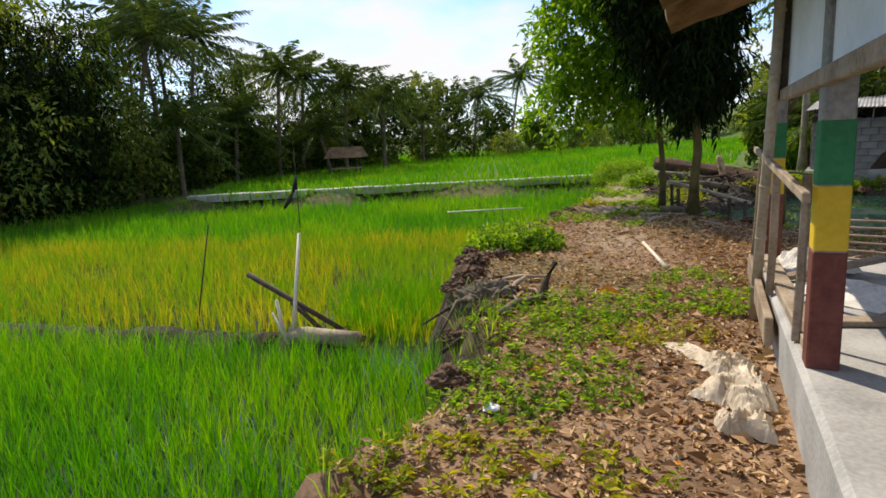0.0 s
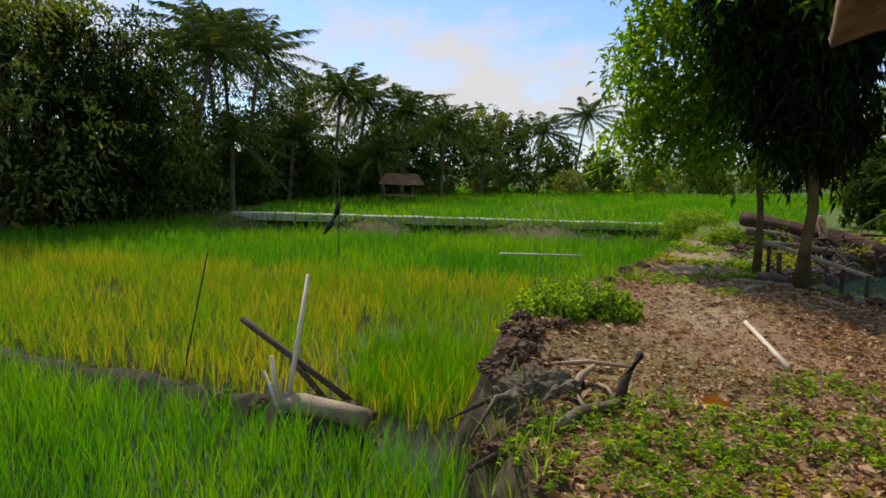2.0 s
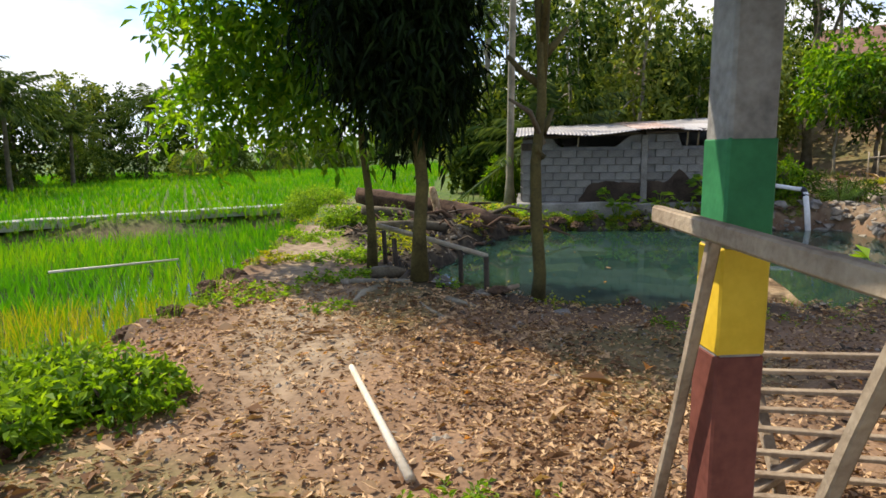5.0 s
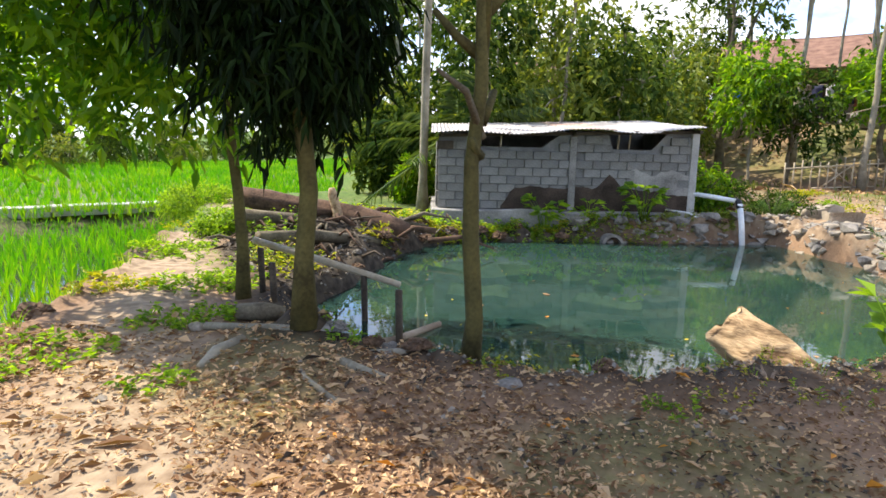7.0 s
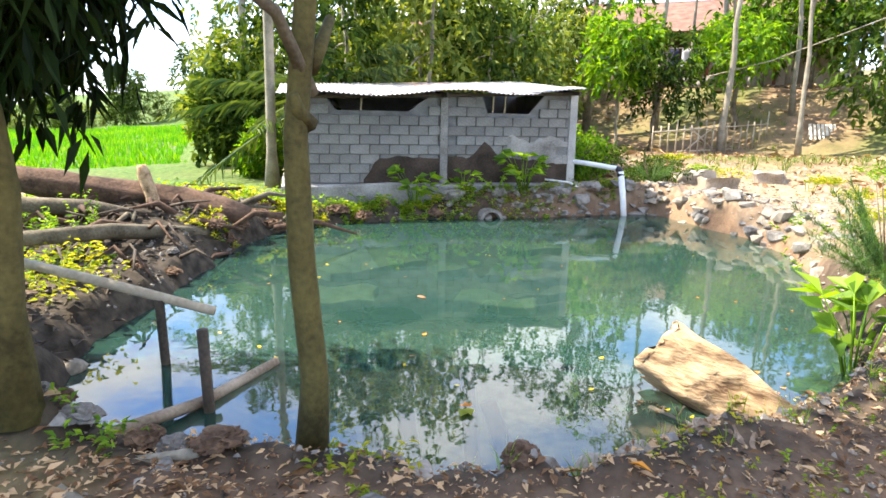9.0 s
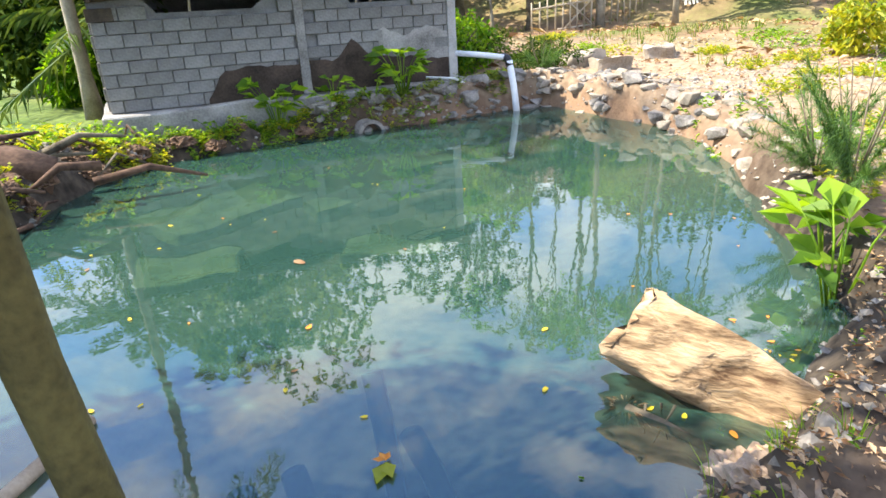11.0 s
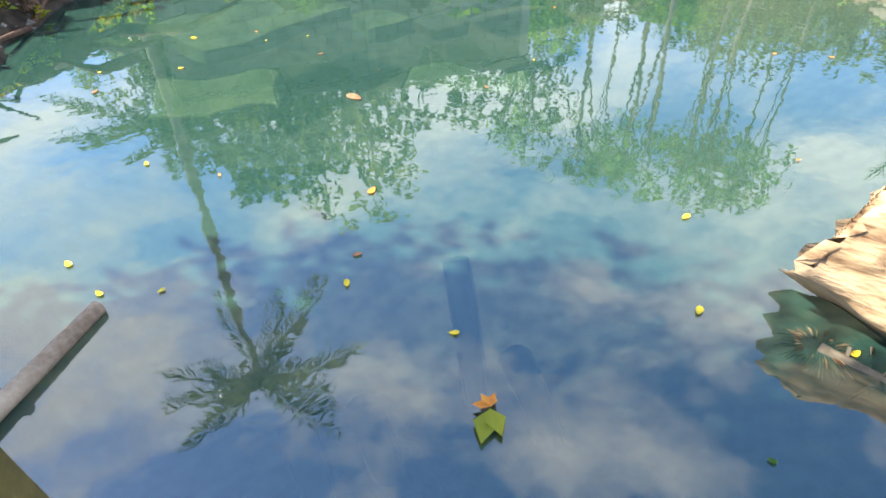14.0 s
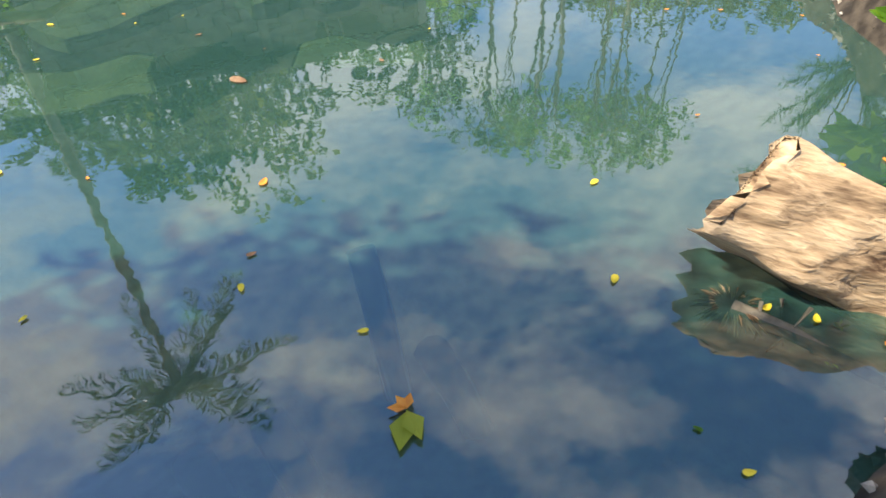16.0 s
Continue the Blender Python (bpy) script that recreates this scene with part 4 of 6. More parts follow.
part("batten", beam((0.03, -0.99, 1.53), (0.02, -1.02, 2.6), 0.06, 0.045, 0.005), WOOD_DARK, pav)
part("tie_beam", beam((0.115, 0.3, 2.78), (0.115, -5.9, 2.78), 0.08, 0.12, 0.006), WOOD_DARK, pav)
part("tie_beam", beam((-0.4, -0.115, 2.72), (4.2, -0.115, 2.72), 0.08, 0.12, 0.006), WOOD_DARK, pav)


def roof_side(x0, z0, x1, z1, seed):
    """A sagging, ragged layer of thatch between eave and ridge."""
    us, vs = np.linspace(0, 1, 14), np.linspace(0, 1, 60)
    U, V = np.meshgrid(us, vs)
    X = x0 + (x1 - x0) * U
    Y = 0.32 - 6.4 * V
    rag = 0.05 * wave(V * 60, U, 1.0, seed) * (U < 0.08)
    Z = z0 + (z1 - z0) * U - 0.05 * np.sin(U * 3.1) + rag + 0.03 * wave(U * 9, V * 30, 1.0, seed) - 0.10 * np.exp(-(V / 0.05) ** 2) * (1 - U)
    i = np.arange(U.size).reshape(U.shape)
    q = np.stack([i[:-1, :-1], i[:-1, 1:], i[1:, 1:], i[1:, :-1]], -1).reshape(-1, 4)
    ob = part("roof", mesh_np("roof", np.stack([X, Y, Z], -1).reshape(-1, 3), q, THATCH, True), None, pav, "brown ragged roof cover")
    so = ob.modifiers.new("thick", "SOLIDIFY")
    so.thickness = 0.06


roof_side(-0.72, 2.22, 1.9, 3.35, 1)
roof_side(4.4, 2.36, 1.9, 3.35, 2)
PM = Matrix.Translation((EDGE_B.x, EDGE_B.y, 0)) @ pose(0, 0, 0, 0, 0, PT)


def crumple(size, seed, sub=4, flat=0.5, rough=0.45):
    """A slumped lump with sharp folds and a torn outline."""
    bm = bmesh.new()
    bmesh.ops.create_icosphere(bm, subdivisions=sub, radius=1)
    off = Vector((seed * 5.1, seed * 1.7, seed))
    for v in bm.verts:
        c = v.co.copy()
        w = c + noise.noise_vector(c * 1.4 + off) * 0.5
        fold = sum((1 - abs(noise.noise(w * q + off)) * 2) / (q ** 0.8) for q in (1.8, 3.9, 8.0, 15.0))
        c = c * (1 + rough * (fold * 0.55 - 0.35) + 0.25 * noise.noise(c * 1.1 + off))
        v.co = (c.x * size[0], c.y * size[1], max(c.z, -0.3 + 0.1 * fold) * flat * size[2])
    return bm


def drape(size, seed):
    """A crumpled plastic sheet slumped over a low heap: folds run out from the top to a ragged hem."""
    n = 44
    u, v = np.meshgrid(np.linspace(-1, 1, n), np.linspace(-1, 1, n))
    r, a = np.maximum(np.abs(u), np.abs(v)), np.arctan2(v, u)
    wx, wy = u + 0.35 * lumps(u + seed, v, 1.3, seed), v + 0.35 * lumps(u, v + seed, 1.3, seed + 1)
    ridge = sum((1 - np.abs(lumps(wx + seed * 3.1, wy, q, seed + int(q))) * 2) / q ** 0.75 for q in (1.7, 3.4, 6.5, 12.0))
    hem = 1 + 0.30 * lumps(a * 1.3 + seed, r * 0 + seed, 1.0, seed + 5) * r
    z = np.clip(1 - r ** 2.2, 0, 1) * (0.55 + 0.35 * lumps(u + 2, v + seed, 1.4, seed + 3)) + 0.30 * (ridge - 0.5) * (0.35 + 0.65 * (1 - r)) + 0.05
    pts = np.stack([u * hem * size[0], v * hem * size[1], np.maximum(z, -0.02 + 0.04 * ridge) * size[2]], -1).reshape(-1, 3)
    i = np.arange(n * n).reshape(n, n)
    q = np.stack([i[:-1, :-1], i[:-1, 1:], i[1:, 1:], i[1:, :-1]], -1).reshape(-1, 4)
    return pts, q


def sack(at, size, seed, material, label, turn=0.0, name="plastic_sack"):
    pts, q = drape(size, seed)
    ob = part(name, mesh_np(name, pts, q, material), None)
    ob.modifiers.new("thick", "SOLIDIFY").thickness = 0.004
    ob.matrix_world = pose(*at, 0, 0, turn)
    return tagged(ob, label, "sack")


for k, (x, y, z, s, m, lb) in enumerate((
        (0.34, -0.50, 0.325, (0.26, 0.24, 0.24), SACK, "crumpled white plastic sheet lying on the slab"),
        (0.50, -1.25, 0.325, (0.28, 0.40, 0.08), SACK, "flattened white sack on the slab floor"),
        (0.75, -2.30, 0.325, (0.22, 0.26, 0.30), SACK, "white woven sack standing on the slab"))):
    sack(PM @ Vector((x, y, z)), s, 30 + k, m, lb, 20 * k)
sack(PM @ Vector((0.72, -2.72, 0.33)), (0.24, 0.2, 0.14), 37, CLOTH_BLUE, "blue printed sack folded on the slab")
for k, (x, y, z, s, m) in enumerate(((2.48, 4.25, 0.0, (0.17, 0.15, 0.16), SACK_TAN), (2.36, 3.85, 0.0, (0.16, 0.18, 0.20), SACK_TAN), (2.28, 3.55, 0.0, (0.11, 0.12, 0.20), SACK_TAN), (2.34, 4.55, 0.0, (0.19, 0.10, 0.06), SACK_TAN))):
    sack((x, y, z), s, 41 + k, m, "dirty crumpled plastic sack slumped against the slab", 35 * k)
rack = thing("slatted_rack", (3.95, 6.2, 0.0), "collapsed bamboo slat bed frame beside the pavilion", "rack", turn=PT - 6)
for k in range(8):
    part("slat", beam((-0.1 + 0.03 * k, 0.06 * k - 0.1, 0.14 + 0.055 * k), (1.5, 0.08 * k - 0.25, 0.08 + 0.06 * k), 0.034, 0.016, 0.003, 0.008, k), WOOD_DRY, rack)
for x in (0.05, 1.3):
    part("leg", beam((x, -0.15, 0.0), (x + 0.04, 0.42, 0.60), 0.04, 0.04, 0.004), WOOD_DRY, rack)
part("brace", beam((-0.35, -0.2, 0.02), (0.35, 0.1, 0.30), 0.045, 0.03, 0.004), WOOD_DRY, rack)
for k, (a, b, w) in enumerate((((0.10, -0.9, 0.35), (0.75, -0.55, 0.44), 0.09), ((0.5, -1.75, 0.34), (0.95, -1.2, 0.36), 0.08), ((0.2, -1.9, 0.345), (1.5, -1.6, 0.345), 0.11))):
    bm = beam(PM @ Vector(a), PM @ Vector(b), w, 0.03, 0.004, 0.004, k)
    tagged(part("loose_plank", bm, WOOD_DRY), "loose grey plank lying on the slab", "plank")

# ---- pond side things ----
rail = thing("pond_railing", (4.38, 12.2, 0.0), "rough bamboo rail on short posts leading into the pond", "railing")
part("rail", tube([(-0.06, 0.08, 0.44), (0.42, -0.5, 0.30), (0.92, -1.08, 0.14)], [0.034, 0.032, 0.03], 9, 0.05, 2), BAMBOO, rail)
for x, y, z0, z1 in ((4.30, 11.9, -0.2, 0.42), (5.08, 11.36, -0.6, 0.20), (5.02, 10.55, -0.6, 0.24), (4.22, 11.25, -0.1, 0.40)):
    part("post", tube([(x - 4.38, y - 12.2, z0), (x - 4.40, y - 12.2, z1)], [0.028, 0.03], 8, 0.08, 5), WOOD_DARK, rail)
tagged(part("floating_pole", tube([(4.45, 10.45, -0.13), (5.0, 10.62, -0.19), (5.60, 10.92, -0.205)], [0.035, 0.033, 0.028], 8, 0.12, 3), WOOD_DRY), "mossy pole half afloat at the pond edge", "pole")

log = thing("sawn_log", (7.0, 9.05, 0.0), "weathered sawn log jutting over the pond from the bank", "log")
bm = bmesh.new()
rings = []
side = 10
for i in range(45):
    t = i / 44
    cl, ct = Vector((-0.09, 0.11, -0.03)).lerp(Vector((0.06, -0.82, -0.40)), t), Vector((0.09, -0.05, 0.235)).lerp(Vector((0.10, -0.95, -0.16)), t)
    cr, cd = ct + Vector((0.20, 0.05, -0.10)), cl + Vector((0.20, 0.03, -0.16))
    ring = []
    for p, q in ((cl, ct), (ct, cr), (cr, cd), (cd, cl)):
        for k in range(side):
            c = p.lerp(q, k / side)
            if i == 0:
                c = c + Vector((0, 0.03 * math.sin(k * 1.9), 0))
            g = noise.noise(Vector((c.x * 26 + c.z * 26, c.y * 4.0, 5))) + 0.7 * noise.noise(Vector((c.x * 60 + c.z * 60, c.y * 9.0, 9)))
            ring.append(bm.verts.new(c + noise.noise_vector(c * 5 + Vector((3, 1, 0))) * 0.030 + Vector((-0.02, 0, 0.012)) * g))
    rings.append(ring)
n = len(rings[0])
for u, w in zip(rings, rings[1:]):
    for k in range(n):
        bm.faces.new((u[k], u[(k + 1) % n], w[(k + 1) % n], w[k]))
bm.faces.new(rings[0][::-1]), bm.faces.new(rings[-1])
bmesh.ops.recalc_face_normals(bm, faces=bm.faces[:])
part("log_body", smooth(bm), LOG, log)
for k, (a, b) in enumerate((((-0.10, -0.1, -0.2), (-0.16, -0.12, -0.30)), ((-0.06, -0.15, -0.2), (-0.1, -0.2, -0.34)), ((-0.12, -0.22, -0.15), (-0.16, -0.16, -0.33)))):
    part("rootlet", tube([a, ((a[0] + b[0]) / 2 - 0.02, (a[1] + b[1]) / 2, (a[2] + b[2]) / 2), b], [0.007, 0.005, 0.003], 5), BARK, log)
root = thing("sunken_branch", (6.90, 8.98, -0.30), "brown half-sunken branch with a fringe of roots", "branch")
part("branch", tube([(-0.03, 0.04, 0.065), (-0.05, -0.12, 0.062), (-0.10, -0.32, 0.055), (-0.14, -0.5, 0.045)], [0.026, 0.022, 0.018, 0.014], 9, 0.12, 2), BARK, root)
rr = np.random.default_rng(3)
an = rr.uniform(0, 6.28, 240)
v, f = leaves(np.stack([np.cos(an) * 0.04 - 0.03, np.sin(an) * 0.05 + 0.04, rr.uniform(0.055, 0.085, 240)], 1), np.stack([np.cos(an), np.sin(an), rr.uniform(-0.15, 0.15, 240)], 1), rr.uniform(0.02, 0.075, 240), 0.004)
part("root_fringe", mesh_np("root_fringe", v, f, DRY), None, root)
rot = part("rotten_stump", crumple((0.22, 0.17, 0.24), 55, 5, 0.7, 0.9), ROT)
rot.matrix_world = pose(6.41, 8.42, -0.12, 10, 0, 30)
tagged(rot, "pale crumbling rotten stump on the pond edge", "stump")
for k, (x, y, dx, dy, l) in enumerate(((6.33, 9.75, 0.10, -0.18, 0.5), (5.90, 9.99, 0.02, -0.10, 0.5), (5.72, 10.08, -0.01, -0.08, 0.5), (6.6, 10.2, -0.12, -0.2, 0.4))):
    tagged(part("sunken_post", tube([(x, y, -0.29), (x + dx * 0.4, y + dy * 0.4, -0.5), (x + dx, y + dy, -0.9)], [0.055, 0.055, 0.05], 9, 0.08, k), BLACK), "dark post stump standing under the pond water", "post")
SUNKEN = mat("algae_slab", (0.05, 0.055, 0.022), (0.15, 0.145, 0.06), 0.95, 3, 30, 0.5)
for k, (x, y, z, sx, sy, tz, dark) in enumerate(((8.15, 13.45, -0.34, 1.55, 0.70, 4, 0), (7.05, 12.40, -0.33, 0.75, 0.50, -40, 0), (8.72, 12.62, -0.36, 0.42, 0.36, -20, 0), (9.0, 12.25, -0.38, 0.42, 0.28, -15, 1),
                                                  (9.75, 12.3, -0.38, 1.0, 0.26, -22, 1), (8.12, 11.32, -0.35, 0.80, 0.24, -55, 0), (8.75, 11.25, -0.37, 0.75, 0.22, -12, 1), (10.6, 12.9, -0.40, 0.9, 0.4, -25, 0))):
    ob = part("sunken_slab", box((sx, sy, 0.10), (0, 0, 0), 0.02, wobble=0.07, seed=k + 2, cuts=4), WOOD_DARK if dark else SUNKEN)
    ob.matrix_world = pose(x, y, z - 0.06, 4, 2, tz)
    tagged(ob, "dark waterlogged timber lying under the water" if dark else "algae-covered broken slab lying under the water", "timber" if dark else "slab")


def float_leaf(at, size, material, turn, label):
    bm = bmesh.new()
    mid = [(0, 0, 0.004)]
    vs = [bm.verts.new((0.5 * size * math.cos(a) * 1.0, 0.22 * size * math.sin(a) * (1.2 - 0.45 * math.cos(a)), 0.004 + 0.012 * size * math.cos(2 * a))) for a in np.linspace(0, 2 * math.pi, 10)[:-1]]
    c = bm.verts.new((0, 0, 0.0))
    for i in range(9):
        bm.faces.new((c, vs[i], vs[(i + 1) % 9]))
    ob = part("floating_leaf", bm, material)
    ob.matrix_world = pose(*at, 0, 0, turn)
    return tagged(ob, label, "leaf", "fallen leaves on the pond")


fl = [(7.30, 11.45, 0.11, DRY), (7.28, 9.60, 0.045, LEAF_YELLOW), (6.80, 9.36, 0.045, LEAF_YELLOW), (6.24, 9.92, 0.035, LEAF_YELLOW), (6.20, 10.36, 0.04, LEAF_YELLOW), (5.65, 11.25, 0.045, LEAF_YELLOW), (5.64, 11.0, 0.04, LEAF_YELLOW), (5.78, 10.84, 0.03, LEAF_YELLOW), (6.22, 11.70, 0.04, LEAF_YELLOW),
      (7.63, 12.09, 0.04, DRY), (6.90, 8.93, 0.04, LEAF_YELLOW), (6.92, 8.80, 0.04, LEAF_YELLOW), (6.48, 12.7, 0.05, DRY), (7.33, 13.02, 0.05, LEAF_YELLOW), (6.68, 10.71, 0.055, LEAF_ORANGE), (6.38, 9.01, 0.025, WEED), (6.32, 8.88, 0.035, LEAF_YELLOW), (6.90, 8.61, 0.05, LEAF_ORANGE), (8.0, 13.6, 0.06, WEED_YELLOW)]
fr = random.Random(9)
for k in range(46):
    x, y = fr.uniform(4.7, 12.5), fr.uniform(8.9, 14.4)
    if float(signed(SHORE, np.array([x]), np.array([y]))[0]) > 0.2:
        fl.append((x, y, fr.uniform(0.018, 0.042), (LEAF_YELLOW, LEAF_ORANGE, DRY)[k % 3]))
for k in range(26):
    t = fr.random()
    fl.append((7.15 + 0.75 * t + fr.uniform(-0.2, 0.1), 8.62 + fr.uniform(-0.14, 0.2), fr.uniform(0.016, 0.04), (LEAF_YELLOW, LEAF_ORANGE, LEAF_ORANGE)[k % 3]))
for k, (x, y, s, m) in enumerate(fl):
    float_leaf((x, y, WATER_Z + 0.003), s, m, fr.uniform(0, 360), "small fallen leaf floating on the pond")
fp = thing("floating_sprig", (6.07, 9.66, WATER_Z + 0.004), "green and orange leaf sprig floating on the pond", "leaf sprig")
for k, (a, s, m) in enumerate(((205, 0.12, WEED_YELLOW), (235, 0.10, WEED_YELLOW), (20, 0.05, LEAF_ORANGE), (120, 0.05, LEAF_ORANGE), (70, 0.045, LEAF_ORANGE))):
    a = math.radians(a)
    v, f = leaves([(0, 0, 0.004 + 0.004 * k)], [(math.cos(a), math.sin(a), 0.06)], s, s * 0.6, up=[(0, 0, 1)], droop=0.0, fold=0.1)
    part("leaf", mesh_np("leaf", v, f, m), None, fp)

# fallen trunks and brush on the north-west bank
big = thing("fallen_trunk", (6.3, 15.3, 0.08), "big dark fallen tree trunk with torn roots on the bank", "fallen tree")
part("trunk", tube([(-1.25, 0.75, 0.50), (-0.9, 0.52, 0.42), (-0.5, 0.30, 0.36), (-0.1, 0.05, 0.26), (0.3, -0.18, 0.18), (0.65, -0.42, 0.06), (0.95, -0.6, -0.05)], [0.13, 0.16, 0.155, 0.18, 0.19, 0.24, 0.20], 18, 0.22, 4), TRUNK_ROT, big)
part("upright_stub", tube([(0.02, -0.22, 0.0), (-0.03, -0.22, 0.30), (-0.10, -0.20, 0.56), (-0.12, -0.2, 0.66)], [0.11, 0.075, 0.07, 0.045], 10, 0.14, 5), LOG, big, "broken orange-brown upright stub")
part("limb", tube([(-1.4, -0.1, 0.30), (-0.7, -0.2, 0.22), (0.0, -0.55, 0.04)], [0.09, 0.085, 0.06], 10, 0.14, 7), BARK, big, "grey side limb lying lower")
for k in range(26):
    r = random.Random(k)
    a = Vector((r.uniform(-1.2, 1.2), r.uniform(-1.2, 0.2), r.uniform(-0.1, 0.15)))
    e = a + Vector((r.uniform(-0.9, 0.9), r.uniform(-0.6, 0.2), r.uniform(-0.15, 0.25)))
    part("root", tube([a, (a + e) / 2 + Vector((0, 0, 0.12)), e], [0.05, 0.035, 0.014], 7, 0.15, k), TRUNK_ROT if k % 4 else BARK, big)
tagged(part("fallen_trunk", tube([(4.7, 13.6, 0.28), (5.5, 13.9, 0.22), (6.6, 14.3, 0.02)], [0.07, 0.08, 0.07], 10, 0.1, 8), BARK), "grey fallen branch lying along the bank", "fallen tree")
tagged(part("short_log", tube([(3.85, 10.95, 0.10), (4.02, 10.85, 0.11), (4.15, 10.78, 0.09)], [0.06, 0.065, 0.055], 10, 0.2, 3), BARK), "short grey log end beside the path", "log")
tagged(part("stick", tube([(3.6, 10.85, 0.05), (4.0, 10.5, 0.07), (4.3, 10.2, 0.09)], [0.03, 0.032, 0.025], 7, 0.1, 3), BARK_PALE), "bent dry branch lying at the tree foot", "stick")
for k, (x, y, s) in enumerate(((4.42, 13.0, 0.10), (3.55, 10.9, 0.06), (4.5, 10.95, 0.09), (5.45, 9.3, 0.07), (5.9, 8.75, 0.08), (5.65, 8.85, 0.06), (4.6, 11.6, 0.08))):
    ob = part("stone", rock(s, k + 3), STONE_PALE)
    ob.matrix_world = pose(x, y, gz(x, y) + s * 0.2, 0, 0, 40 * k)
    tagged(ob, "pale stone lying on the bank", "stone")

# ---- rice field things ----
BZ = -0.66


def stick(a, b, r0, r1, material, label, name="stick", mid=None, seed=0):
    pts = [a, mid or tuple((p + q) / 2 for p, q in zip(a, b)), b]
    return tagged(part(name, tube(pts, [r0, (r0 + r1) / 2, r1], 8, 0.08, seed), material), label, "stick")


stick((-0.96, 6.85, BZ - 0.1), (-0.90, 7.2, 0.44), 0.022, 0.016, BAMBOO_WHITE, "bleached bamboo stake standing on the mud bund")
stick((-1.02, 6.9, BZ - 0.1), (-1.12, 6.95, -0.22), 0.026, 0.014, BAMBOO_WHITE, "short split bamboo stake on the bund")
stick((-0.96, 6.86, BZ - 0.1), (-1.16, 6.9, -0.34), 0.024, 0.012, BAMBOO_WHITE, "short split bamboo stake on the bund", seed=2)
stick((-0.35, 7.05, BZ), (-1.48, 7.15, 0.02), 0.026, 0.030, WOOD_DARK, "dark timber leaning across the stakes")
stick((-0.62, 7.05, BZ), (-1.0, 7.08, -0.28), 0.026, 0.026, WOOD_DARK, "dark short prop under the leaning timber")
stick((-2.36, 7.62, BZ - 0.1), (-2.12, 7.70, 0.50), 0.008, 0.007, BLACK, "thin dark rod stuck in the bund", name="rod")
stick((-3.55, 15.6, -0.85), (-3.62, 15.8, 1.25), 0.012, 0.006, WOOD_DARK, "thin bird-scaring pole in the rice", name="pole")
rag = part("rag", tube([(-3.60, 15.75, 0.62), (-3.64, 15.76, 0.35), (-3.80, 15.75, 0.05), (-3.95, 15.74, -0.18)], [0.02, 0.07, 0.06, 0.03], 8, 0.3, 4), BLACK)
tagged(rag, "black plastic rag hanging on a pole over the rice", "rag")
stick((-2.6, 15.6, -0.85), (-3.1, 15.9, 0.25), 0.006, 0.004, WOOD_DARK, "thin leaning cane in the rice", name="cane")
stick((0.1, 15.4, -0.36), (1.9, 15.8, -0.36), 0.02, 0.015, BAMBOO_WHITE, "pale bamboo pole lying on the rice", name="pole")
tagged(part("short_log", tube([(-1.0, 6.93, BZ + 0.06), (-0.82, 6.90, BZ + 0.07), (-0.5, 6.83, BZ + 0.06), (-0.24, 6.78, BZ + 0.05)], [0.075, 0.085, 0.082, 0.085], 12, 0.10, 6), WOOD_DRY), "short weathered log bedded in the muddy bund", "log")
for k, (x, y, q) in enumerate(((-0.75, 7.02, 0.12), (-0.5, 6.98, 0.10), (-0.95, 7.05, 0.09), (-0.32, 6.95, 0.08), (-1.2, 7.0, 0.08), (-1.6, 7.05, 0.07), (-2.1, 7.2, 0.06))):
    ob = part("clod", crumple((q * 1.5, q, q), k + 400, 4, 0.8, 0.9), CLOD)
    ob.matrix_world = pose(x, y, BZ, 0, 0, 60 * k)
    tagged(ob, "dark wet clod heaped on the mud bund", "clod", "bank clods")
for k, (x, y, s) in enumerate(((1.75, 11.25, 0.2), (1.6, 10.9, 0.14))):
    sack((x, y, -0.70 + 0.1 * k), (s, s * 0.7, 0.12), 70 + k, SACK_TAN if k == 0 else BLACK, "dirty plastic rubbish lying at the paddy edge", 30)

# bank stump with roots and drift wood
stump = thing("tree_stump", (1.08, 5.98, -0.10), "rotten brown stump with torn roots on the eroded bank", "stump")
part("stump_body", crumple((0.27, 0.25, 0.32), 61, 5, 0.7, 0.85), BARK, stump)
for k in range(8):
    r = random.Random(k + 50)
    a = r.uniform(0, 6.28)
    o = Vector((math.cos(a), math.sin(a), 0))
    part("root", tube([o * 0.1 + Vector((0, 0, 0.12)), o * 0.32 + Vector((0, 0, r.uniform(-0.02, 0.16))), o * r.uniform(0.45, 0.62) + Vector((0, 0, -0.12))], [0.035, 0.02, 0.006], 6, 0.2, k), BARK if k % 2 else WOOD_DARK, stump)
